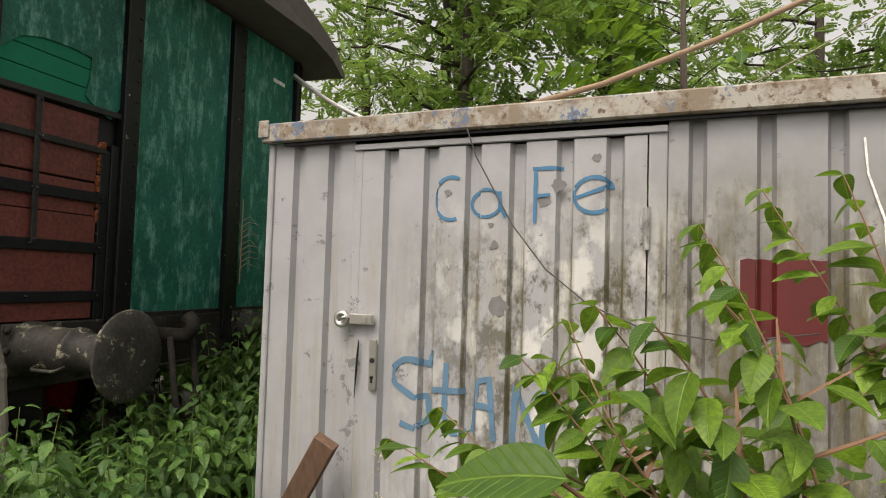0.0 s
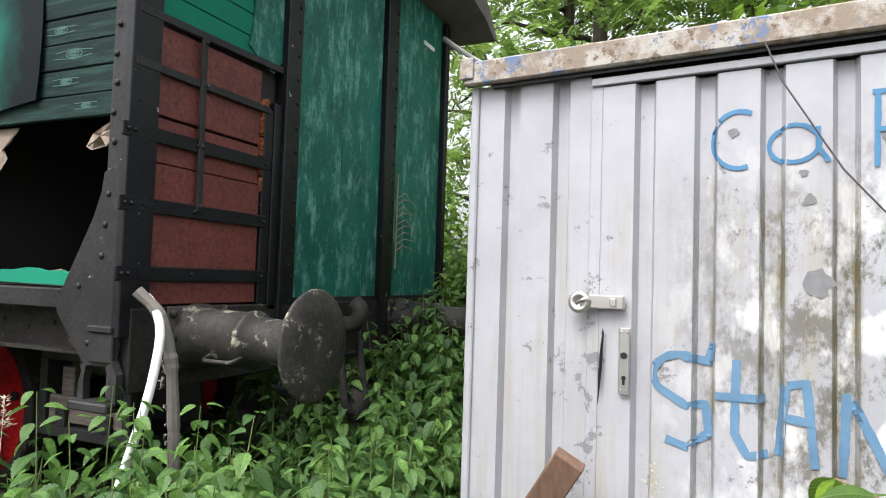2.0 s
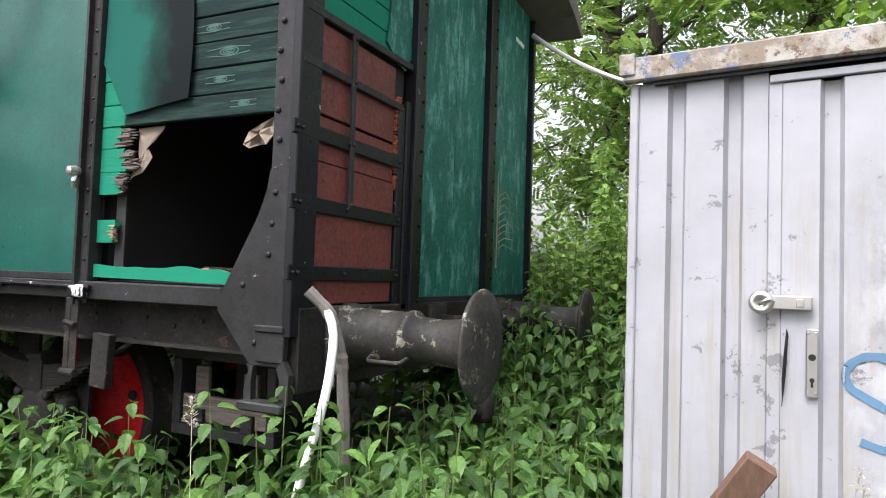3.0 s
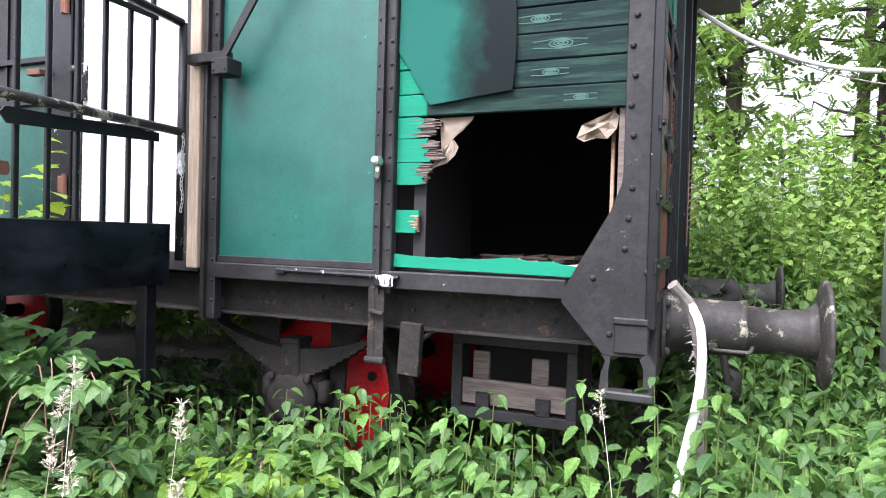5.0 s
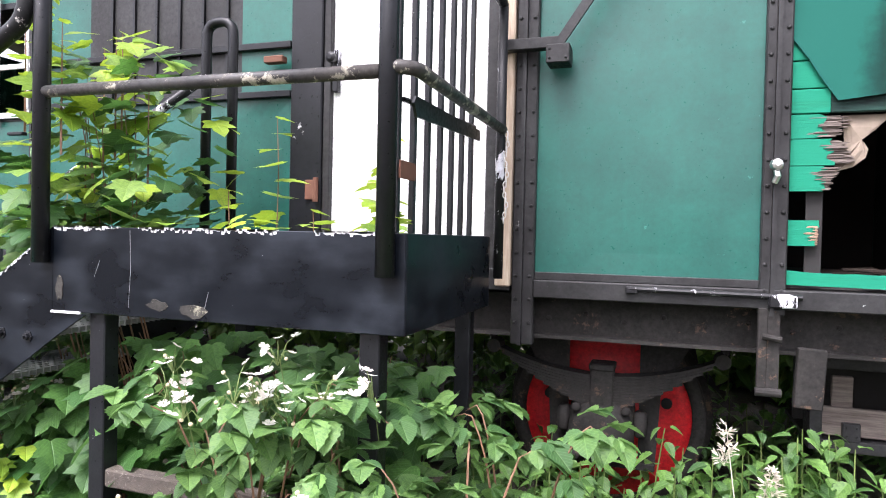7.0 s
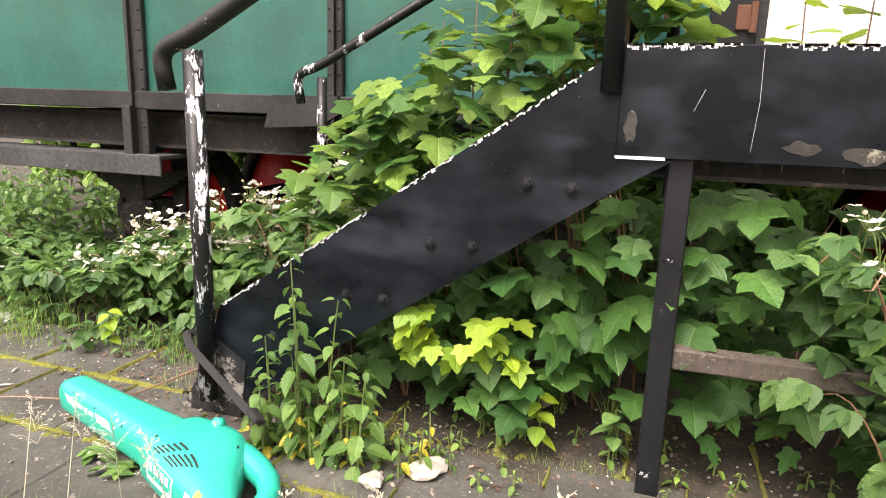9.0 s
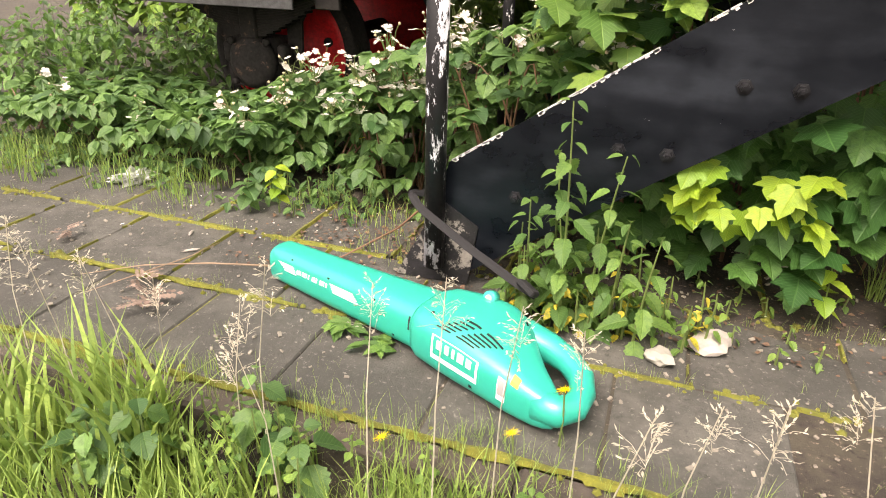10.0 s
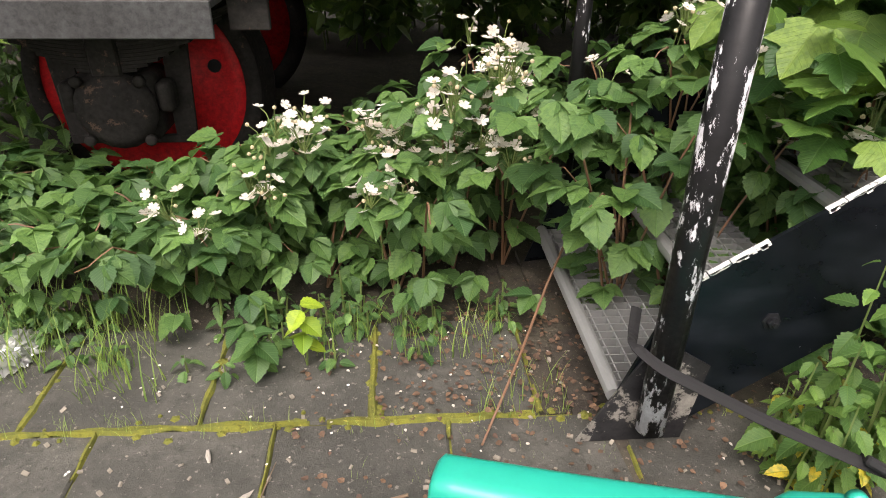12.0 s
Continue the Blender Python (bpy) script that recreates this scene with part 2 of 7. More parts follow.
FRAME_GREY = painted("grey_black_frame", (0.024, 0.024, 0.024), (0.011, 0.0105, 0.0105), (0.45, 0.45, 0.43), chips=0.672, rough=0.5)
UNDER = painted("grimy_underframe", (0.022, 0.02, 0.018), (0.009, 0.008, 0.007), (0.07, 0.045, 0.03), chips=0.6, rough=0.75)
BROWN = painted("red_brown_paint", (0.15, 0.042, 0.034), (0.105, 0.033, 0.027), (0.07, 0.026, 0.022), chips=0.6, rough=0.5, spread=0.3)
BUFFER = painted("weathered_buffer_steel", (0.036, 0.034, 0.029), (0.016, 0.015, 0.013), (0.2, 0.19, 0.14), chips=0.57, rough=0.6, spread=0.15)
RED = painted("red_wheel_paint", (0.55, 0.014, 0.018), (0.4, 0.012, 0.014), (0.2, 0.02, 0.02), chips=0.68, rough=0.45)
OLDWOOD = timber("bleached_wood", (0.24, 0.2, 0.175), (0.07, 0.056, 0.048))
PALEWOOD = timber("pale_peeling_wood", (0.55, 0.47, 0.37), (0.3, 0.22, 0.15), axis=(12, 12, 1))
SPLINTER = timber("raw_splintered_wood", (0.5, 0.36, 0.26), (0.2, 0.11, 0.07))
PLANKWOOD = timber("brown_plank", (0.2, 0.12, 0.08), (0.09, 0.055, 0.04), axis=(9, 9, 1.5))
CHARRED = timber("charred_board", (0.07, 0.048, 0.036), (0.014, 0.011, 0.01))
PAPER = plain("torn_pale_cardboard", (0.3, 0.24, 0.18), 0.9, var=1.0, scale=18)
# near-black colour that stands in for the shade inside wagon and box
INSIDE = plain("shade_dark_interior", (0.02, 0.018, 0.017), 0.9)
WHITE = painted("white_door_paint", (0.8, 0.8, 0.78), (0.74, 0.74, 0.72), (0.5, 0.5, 0.5), chips=0.74, rough=0.5, streaks=0.1)
WHITE_BAR = painted("white_bar_paint", (0.75, 0.76, 0.75), (0.6, 0.6, 0.6), (0.05, 0.05, 0.05), chips=0.6, rough=0.5)
ROOFFELT = plain("grey_roof_felt", (0.14, 0.125, 0.115), 0.95, var=0.8, scale=9)
STEEL = plain("zinc_steel", (0.62, 0.61, 0.58), 0.3, 0.9)
GRATE = plain("galvanised_grating", (0.36, 0.37, 0.37), 0.5, 0.6)
HOSE = plain("white_hose", (0.8, 0.8, 0.78), 0.45, var=0.1)
CABLE = plain("grey_cable", (0.3, 0.26, 0.22), 0.7)
RUSTY = plain("rusty_iron", (0.17, 0.075, 0.045), 0.85, 0.2, var=0.7)
STRAP = plain("black_webbing", (0.006, 0.006, 0.007), 0.85)
BLUE_FADED = plain("faded_blue_spray_paint", (0.12, 0.25, 0.39), 0.6, var=0.9, scale=9)
BLUE = plain("blue_spray_paint", (0.05, 0.2, 0.37), 0.6, var=0.8, scale=14)
REDSPRAY = plain("red_spray_paint", (0.13, 0.012, 0.013), 0.6, var=0.9, scale=8)
TURQ = plain("turquoise_plastic", (0.004, 0.36, 0.27), 0.3, var=0.3, scale=7)
LETTER = plain("white_print", (0.85, 0.87, 0.86), 0.5, var=0.05)
HOLE = plain("dark_hollow", (0.008, 0.008, 0.008), 0.9)
BARK = timber("tree_bark", (0.09, 0.075, 0.06), (0.03, 0.025, 0.02), axis=(6, 6, 1))
STEM = plain("green_stem", (0.12, 0.17, 0.045), 0.6)
STEM_RED = plain("reddish_stem", (0.17, 0.09, 0.05), 0.6)
TWIG = plain("dry_twig", (0.3, 0.21, 0.14), 0.85, var=0.5)
L_NETTLE = leafy("nettle_leaf", (0.115, 0.225, 0.046), (0.022, 0.064, 0.017), rough=0.5)
L_BRAMBLE = leafy("bramble_leaf", (0.115, 0.215, 0.055), (0.034, 0.092, 0.03), rough=0.5)
# maple green lowered in colour for the shade under the platform
L_MAPLE = leafy("maple_leaf", (0.07, 0.165, 0.035), (0.022, 0.075, 0.018))
L_YOUNG = leafy("young_yellow_leaf", (0.27, 0.37, 0.03), (0.13, 0.25, 0.025))
L_FRESH = leafy("fresh_nettle_leaf", (0.125, 0.225, 0.045), (0.045, 0.115, 0.028), rough=0.55)
L_AUTUMN = leafy("yellowed_nettle_leaf", (0.15, 0.27, 0.05), (0.08, 0.16, 0.035), yellow=(0.6, 0.46, 0.04))
L_SHRUB = leafy("shrub_leaf", (0.17, 0.285, 0.028), (0.024, 0.075, 0.012), glow=0.4)
L_HEDGE = leafy("hedge_leaf", (0.19, 0.3, 0.055), (0.06, 0.14, 0.03))
L_TREE = leafy("tree_leaf", (0.2, 0.31, 0.06), (0.06, 0.12, 0.03), glow=0.45, veins=0)
L_GRASS = leafy("grass_blade", (0.27, 0.37, 0.09), (0.12, 0.21, 0.05), rough=0.5, veins=0, spec=0.25)
L_DRY = leafy("dry_leaf", (0.17, 0.105, 0.065), (0.07, 0.045, 0.035), rough=0.8, glow=0.1, veins=0, spec=0.25)
L_WITHERED = leafy("withered_leaf", (0.27, 0.2, 0.16), (0.12, 0.09, 0.075), rough=0.85, glow=0.15, veins=0, spec=0.25)
L_SEED = leafy("grass_seed_head", (0.52, 0.49, 0.4), (0.36, 0.33, 0.26), rough=0.8, veins=0, spec=0.25)
PETAL = leafy("white_petal", (0.78, 0.76, 0.7), (0.62, 0.54, 0.47), rough=0.6, veins=0, spec=0.25)
YELLOW = leafy("yellow_petal", (0.9, 0.68, 0.0), (0.85, 0.6, 0.0), rough=0.6, veins=0, spec=0.25)
BUD = plain("beige_bud", (0.5, 0.42, 0.27), 0.8)


def container_paint():
    """Off-white sheet paint: algae runs beside the ribs, sooty blotches and grime with painted-in shade towards its
    east end, scuffed bare patches.
    """
    m, nt, b = mat_new("grimy_white_sheet_paint")
    v = coords(nt)
    sep = nt.nodes.new("ShaderNodeSeparateXYZ")
    nt.links.new(v, sep.inputs[0])
    x, z = sep.outputs["X"], sep.outputs["Z"]

    def between(value, lo, hi):
        n = nt.nodes.new("ShaderNodeMapRange")
        n.inputs["From Min"].default_value, n.inputs["From Max"].default_value = lo, hi
        nt.links.new(value, n.inputs["Value"])
        return n.outputs[0]

    wob = noise_tex(nt, v, 2.5, 6, 0.7)
    edge = math_node(nt, "ADD", math_node(nt, "SUBTRACT", 1.58, z), math_node(nt, "MULTIPLY", wob, 0.7))
    low = between(edge, 0.15, 0.45)
    east = between(math_node(nt, "ADD", x, math_node(nt, "MULTIPLY", wob, 0.5)), 2.65, 3.35)
    blot = noise_tex(nt, coords(nt, (1.3, 1.3, 0.8)), 7, 12, 0.78)
    soot = math_node(nt, "MULTIPLY", math_node(nt, "MULTIPLY", ramp(nt, blot, [(0.49, (0, 0, 0)), (0.58, (1, 1, 1))]), low), east)
    col = mix(nt, ramp(nt, noise_tex(nt, v, 1.6, 5, 0.7), [(0.4, (0, 0, 0)), (0.62, (1, 1, 1))]), (0.335, 0.34, 0.36), (0.285, 0.29, 0.305))
    faint = ramp(nt, noise_tex(nt, coords(nt, (16, 1, 1.1)), 1.0, 8, 0.7), [(0.5, (0, 0, 0)), (0.66, (0.6, 0.6, 0.6))])
    col = mix(nt, math_node(nt, "MULTIPLY", faint, low), col, (0.27, 0.25, 0.19))
    col = mix(nt, soot, col, (0.085, 0.08, 0.06))
    wiped = ramp(nt, noise_tex(nt, coords(nt, (1.6, 1, 1.0)), 5.0, 4, 0.6), [(0.51, (0, 0, 0)), (0.6, (1, 1, 1))])
    col = mix(nt, math_node(nt, "MULTIPLY", wiped, math_node(nt, "MULTIPLY", low, east)), col, (0.55, 0.55, 0.54))
    # brown grime of the east end, darkened further for the shade there
    far = between(math_node(nt, "ADD", x, math_node(nt, "MULTIPLY", wob, 0.4)), 3.45, 4.1)
    grime_shade = ramp(nt, noise_tex(nt, coords(nt, (5, 1, 1.3)), 1.6, 10, 0.75), [(0.36, (0.35, 0.35, 0.35)), (0.58, (1, 1, 1))])
    high = between(math_node(nt, "ADD", math_node(nt, "SUBTRACT", 1.85, z), math_node(nt, "MULTIPLY", wob, 0.5)), 0.1, 0.7)
    col = mix(nt, math_node(nt, "MULTIPLY", math_node(nt, "MULTIPLY", far, grime_shade), math_node(nt, "MULTIPLY", high, 0.85)), col, (0.1, 0.088, 0.062))
    cell = math_node(nt, "FRACT", math_node(nt, "DIVIDE", math_node(nt, "SUBTRACT", x, 2.39), 0.2085))
    beside = ramp(nt, cell, [(0.02, (0, 0, 0)), (0.09, (1, 1, 1)), (0.16, (0.25, 0.25, 0.25)), (0.3, (0.35, 0.35, 0.35)), (0.37, (1, 1, 1)), (0.47, (0, 0, 0))])
    torn = ramp(nt, noise_tex(nt, coords(nt, (26, 1, 3.5)), 1.3, 10, 0.8), [(0.42, (0, 0, 0)), (0.55, (1, 1, 1))])
    runs = math_node(nt, "MULTIPLY", math_node(nt, "MULTIPLY", beside, torn), math_node(nt, "MULTIPLY", low, between(x, 2.5, 2.75)))
    col = mix(nt, math_node(nt, "MULTIPLY", runs, 0.95), col, (0.105, 0.09, 0.03))
    near_lock = math_node(nt, "SUBTRACT", 1.0, between(math_node(nt, "ABSOLUTE", math_node(nt, "SUBTRACT", x, 2.25)), 0.0, 0.09))
    flake = math_node(nt, "ADD", noise_tex(nt, v, 9, 12, 0.75), math_node(nt, "MULTIPLY", math_node(nt, "MULTIPLY", near_lock, between(z, 1.75, 1.3)), 0.11))
    bare = ramp(nt, flake, [(0.63, (0, 0, 0)), (0.636, (1, 1, 1))])
    nt.links.new(mix(nt, bare, col, (0.17, 0.17, 0.175)), b.inputs["Base Color"])
    b.inputs["Roughness"].default_value, b.inputs["Specular IOR Level"].default_value = 0.5, 0.35
    bump(nt, b, math_node(nt, "SUBTRACT", noise_tex(nt, v, 3, 4), bare), 0.25, 0.008)
    return m


def rim_paint():
    """Roof rim: white paint gone to rust, grey and blue patches."""
    m, nt, b = mat_new("flaking_rim_paint")
    v = coords(nt)
    a, c, d = noise_tex(nt, v, 5, 10, 0.75), noise_tex(nt, coords(nt, (3, 3, 3)), 2.2, 10, 0.75), noise_tex(nt, v, 26, 8, 0.7)
    col = mix(nt, ramp(nt, a, [(0.45, (0, 0, 0)), (0.55, (1, 1, 1))]), (0.34, 0.325, 0.29), (0.2, 0.16, 0.12))
    col = mix(nt, ramp(nt, c, [(0.56, (0, 0, 0)), (0.58, (1, 1, 1))]), col, (0.1, 0.14, 0.22))
    col = mix(nt, ramp(nt, d, [(0.55, (0, 0, 0)), (0.62, (1, 1, 1))]), col, (0.12, 0.08, 0.05))
    nt.links.new(col, b.inputs["Base Color"])
    b.inputs["Roughness"].default_value = 0.8
    bump(nt, b, d, 0.4, 0.005)
    return m


def earth(name, soil, alt, litter, scale=3.0):
    """Dirty ground: broad stains, blotches, pale grit and dark crumbs."""
    m, nt, b = mat_new(name)
    v = coords(nt)
    a, c, d, g = noise_tex(nt, v, scale * 2, 10, 0.75), noise_tex(nt, v, 60, 8, 0.8), noise_tex(nt, v, 1.3, 6, 0.7), noise_tex(nt, v, 24, 10, 0.8)
    inf = nt.nodes.new("ShaderNodeObjectInfo")
    col = mix(nt, ramp(nt, a, [(0.42, (0, 0, 0)), (0.56, (1, 1, 1))]), soil, alt)
    col = mix(nt, ramp(nt, d, [(0.48, (0, 0, 0)), (0.6, (0.8, 0.8, 0.8))]), col, tuple(x * 0.5 for x in soil))
    col = mix(nt, math_node(nt, "MULTIPLY", inf.outputs["Random"], 0.35), col, tuple(x * 0.55 for x in alt))
    col = mix(nt, ramp(nt, g, [(0.36, (1, 1, 1)), (0.45, (0, 0, 0))]), col, tuple(x * 0.35 for x in soil))
    col = mix(nt, ramp(nt, c, [(0.58, (0, 0, 0)), (0.63, (1, 1, 1))]), col, litter)
    nt.links.new(col, b.inputs["Base Color"])
    b.inputs["Roughness"].default_value = 0.9
    bump(nt, b, math_node(nt, "ADD", g, c), 0.6, 0.012)
    return m


SHEET, RIM = container_paint(), rim_paint()
SOIL = earth("dark_soil", (0.04, 0.032, 0.025), (0.06, 0.052, 0.036), (0.2, 0.16, 0.12))
SLAB = earth("grey_paving_slab", (0.094, 0.092, 0.08), (0.054, 0.054, 0.047), (0.19, 0.18, 0.155), 2.2)
CURB = earth("weathered_kerb", (0.1, 0.082, 0.066), (0.06, 0.048, 0.04), (0.2, 0.18, 0.15))
MOSS = earth("yellow_moss", (0.2, 0.2, 0.02), (0.12, 0.13, 0.02), (0.3, 0.28, 0.05), 12)
STONE = plain("pale_mortar_lump", (0.46, 0.42, 0.37), 0.95, var=1.0, scale=30)
GRIT = plain("pale_grit", (0.3, 0.27, 0.22), 0.9, var=0.9, scale=6)
FOIL = plain("crumpled_foil", (0.7, 0.7, 0.7), 0.35, 0.8, var=0.6, scale=40)


# ---- ground ----
def ground_sheet():
    bm = bmesh.new()
    xs = [-400, -60, -20, -12] + [-9 + 0.35 * i for i in range(46)] + [12, 20, 60, 400]
    ys = [-400, -60, -20, -8] + [-4.5 + 0.35 * i for i in range(36)] + [12, 20, 60, 400]
    rows = []
    for y in ys:
        row = []
        for x in xs:
            z = -0.03 + 0.03 * noise.noise((x * 0.8, y * 0.8, 0))
            if y < -1.97 and x < -2.5:
                z -= 0.09
            if abs(x) > 11 or abs(y) > 9:
                z = -0.12
            row.append(bm.verts.new((x, y, z)))
        rows.append(row)
    for r0, r1 in zip(rows, rows[1:]):
        for i in range(len(xs) - 1):
            bm.faces.new((r0[i], r0[i + 1], r1[i + 1], r1[i]))
    ob = part("ground", bm, SOIL, smooth=True)
    return tagged(ob, "dark bare soil with leaf litter and moss", "ground", kind="structure")


ground_sheet()


# ---- railway wagon ----
wagon = thing("railway_wagon", "derelict green covered railway wagon with torn side boards", "railway wagon", at=(-3.65, 1.4, 0))
WAGON_AT = Matrix.Translation((3.65, -1.4, 0))


def wpart(name, bm, mat, label="", smooth=False, parent=None):
    """Part of the wagon, modelled in world coordinates."""
    bmesh.ops.transform(bm, matrix=WAGON_AT, verts=bm.verts)
    return part(name, bm, mat, parent or wagon, label, smooth)


X0, X1, YB = -7.93, 0.60, 2.93
rng = random.Random(7)


def rivets(bm, places, axis, r=0.012, h=0.009):
    for p in places:
        m = Matrix.Translation(p) @ {"y": pose(0, 0, 0, 90, 0, 0), "x": pose(0, 0, 0, 0, 90, 0)}[axis]
        add_lathe(bm, [(r, -0.002), (r * 0.9, h * 0.55), (r * 0.45, h)], m, 8)
    return bm


def wavy_sheet(outline_x, outline_z, y, thick, amp, step=0.09):
    """Upright metal sheet that bulges a little between its fixings."""
    bm = bmesh.new()
    (xa, xb), (za, zb) = outline_x, outline_z
    nx, nz = max(2, int((xb - xa) / step)), max(2, int((zb - za) / step))
    g = []
    for j in range(nz + 1):
        row = []
        for i in range(nx + 1):
            x, z = xa + (xb - xa) * i / nx, za + (zb - za) * j / nz
            edge = min(i, nx - i, j, nz - j)
            row.append(bm.verts.new((x, y + (amp * noise.noise((x * 2.2, z * 1.6, 3)) if edge else 0), z)))
        g.append(row)
    for r0, r1 in zip(g, g[1:]):
        for i in range(nx):
            bm.faces.new((r0[i], r0[i + 1], r1[i + 1], r1[i]))
    thicken(bm, thick)
    return bm


# body: floor, inner lining, far wall, roof; insides near black in place of shade
wpart("floor_deck", block((X0 + 0.05, 0.06, 1.10), (X1 - 0.05, YB - 0.02, 1.16)), INSIDE, "wooden floor deck, coloured near black for the shade inside")
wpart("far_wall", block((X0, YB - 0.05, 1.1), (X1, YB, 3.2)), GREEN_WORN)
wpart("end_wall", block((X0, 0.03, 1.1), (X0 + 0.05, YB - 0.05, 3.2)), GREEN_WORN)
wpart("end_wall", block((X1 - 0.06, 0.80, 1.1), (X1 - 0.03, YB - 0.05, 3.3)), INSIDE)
# far lining added over the green wall to keep the hole black
wpart("lining", block((X0 + 0.06, YB - 0.08, 1.16), (X1 - 0.07, YB - 0.055, 3.2)), INSIDE, "near-black far lining, added so the hole looks dark")
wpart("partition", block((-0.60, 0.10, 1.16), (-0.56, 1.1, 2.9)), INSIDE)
roof_outline = [(-0.16, 3.22), (-0.1, 3.32), (0.4, 3.52), (1.0, 3.68), (1.5, 3.72), (2.1, 3.66), (2.6, 3.54), (2.95, 3.42), (3.13, 3.2), (3.05, 3.19), (2.9, 3.3), (2.5, 3.36), (1.5, 3.34), (0.5, 3.28), (-0.02, 3.16)]
roof_bm = bmesh.new()
secs = []
for xr in [X0 - 0.15 + (X1 + 0.36 - X0 + 0.15) * i / 24 for i in range(25)]:
    secs.append([roof_bm.verts.new((xr + 0.02 * noise.noise((y * 5, z * 5, 0)), y, z + 0.015 * noise.noise((xr * 3, y * 4, z)))) for y, z in roof_outline])
for s0, s1 in zip(secs, secs[1:]):
    for i in range(len(roof_outline)):
        roof_bm.faces.new((s0[i], s0[(i + 1) % len(roof_outline)], s1[(i + 1) % len(roof_outline)], s1[i]))
roof_bm.faces.new(secs[0])
roof_bm.faces.new(secs[-1][::-1])
wpart("roof", roof_bm, ROOFFELT, "arched roof with ragged grey felt edge")

# side: posts
for xa, xb, za in ((-1.65, -1.55, 0.86), (-0.632, -0.535, 1.05), (-5.86, -5.735, 0.80), (-4.595, -4.51, 1.0), (-7.9, -7.8, 1.0)):
    bm = block((xa, -0.03, za), (xb, 0.03, 3.2), 0.006)
    add_box(bm, (xa + 0.036, -0.055, za), (xa + 0.052, -0.03, 3.2))
    rivets(bm, [(x, -0.03, za + 0.1 + 0.105 * k) for k in range(int((3.1 - za) / 0.105)) for x in (xa + 0.018, xb - 0.018)], "y", 0.009, 0.008)
    wpart("post", bm, FRAME_GREY, "riveted dark steel upright")

# side: corner upright, gusset and foot stirrup
bm = block((0.482, -0.022, 1.45), (0.585, 0.02, 3.2), 0.004)
rivets(bm, [(0.505 + 0.012 * (k % 2), -0.022, 1.62 + 0.118 * k) for k in range(13)], "y", 0.014, 0.012)
wpart("corner_post", bm, FRAME_GREY, "riveted dark steel corner upright")
wpart("corner_angle", block((0.585, -0.05, 0.98), (0.625, 0.09, 3.2), 0.004), BLACK)
gus = [(0.255, 1.065), (0.262, 1.12), (0.44, 1.44), (0.478, 1.54), (0.49, 1.62), (0.59, 1.62), (0.61, 1.3), (0.605, 1.02), (0.6, 0.89), (0.63, 0.84), (0.63, 0.715),
       (0.60, 0.70), (0.44, 0.705), (0.418, 0.72), (0.425, 0.80), (0.44, 0.845), (0.425, 0.87)]
bm = bmesh.new()
add_prism(bm, gus[:9] + [(0.57, 0.865), (0.46, 0.865), (0.425, 0.87)], "y", -0.036, -0.024)
add_prism(bm, [(0.425, 0.868), (0.46, 0.863), (0.452, 0.80), (0.455, 0.735), (0.418, 0.72), (0.425, 0.80), (0.44, 0.845)], "y", -0.05, -0.02)
add_prism(bm, [(0.57, 0.863), (0.60, 0.89), (0.63, 0.84), (0.63, 0.715), (0.585, 0.735), (0.587, 0.82)], "y", -0.05, -0.02)
add_box(bm, (0.418, -0.09, 0.70), (0.63, -0.01, 0.735), 0.006)
rivets(bm, [(0.52, -0.036, 1.53), (0.51, -0.036, 1.41), (0.5, -0.036, 1.29), (0.38, -0.036, 1.17), (0.585, -0.036, 1.2), (0.45, -0.036, 0.95)], "y", 0.013, 0.011)
add_box(bm, (0.465, -0.062, 0.995), (0.60, -0.036, 1.02), 0.004)
add_box(bm, (0.47, -0.052, 0.88), (0.6, -0.036, 0.995), 0.004)
wpart("gusset_plate", bm, FRAME_GREY, "steel gusset with foot stirrup")

# side: sill, solebar and lower rail
bm = block((-1.55, -0.035, 1.075), (0.27, 0.06, 1.155), 0.005)
wpart("sill_beam", bm, FRAME_GREY)
bm = block((X0, -0.035, 1.10), (-1.66, 0.05, 1.2), 0.005)
wpart("sill_beam", bm, FRAME_GREY)
bm = block((X0 + 0.1, 0.12, 0.89), (X1, 0.14, 1.09))
add_box(bm, (X0 + 0.1, 0.05, 0.885), (X1, 0.14, 0.9))
add_box(bm, (X0 + 0.1, 0.05, 1.07), (X1, 0.14, 1.085))
rivets(bm, [(-1.5 + 0.17 * k, 0.12, 0.97 + 0.03 * (k % 2)) for k in range(13)], "y", 0.013, 0.01)
wpart("solebar", bm, UNDER, "rusty channel solebar")
bm = block((X0 + 0.1, 2.35, 0.86), (X1, 2.4, 1.09))
wpart("solebar", bm, UNDER)
for cx in (-0.2, -2.2, -3.6, -5.0, -7.0):
    wpart("cross_member", block((cx - 0.05, 0.14, 0.9), (cx + 0.05, 2.36, 1.08)), UNDER)
bm = tube([(-1.14, -0.05, 1.135), (-0.48, -0.05, 1.128)], 0.011, 8)
add_box(bm, (-1.15, -0.06, 1.115), (-1.1, -0.03, 1.145), 0.004)
add_box(bm, (-0.6, -0.075, 1.085), (-0.5, -0.03, 1.135), 0.006)
wpart("door_runner", bm, BLACK_CHIPPED, "paint-chipped lower door runner")
bm = block((-0.635, -0.05, 0.76), (-0.60, -0.02, 1.08), 0.003)
add_box(bm, (-0.60, -0.045, 0.76), (-0.555, -0.04, 1.07))
add_tube(bm, [(-0.64, -0.05, 0.745), (-0.545, -0.05, 0.745)], 0.017, 10)
add_tube(bm, [(-0.62, -0.06, 0.97), (-0.55, -0.06, 0.96)], 0.012, 8)
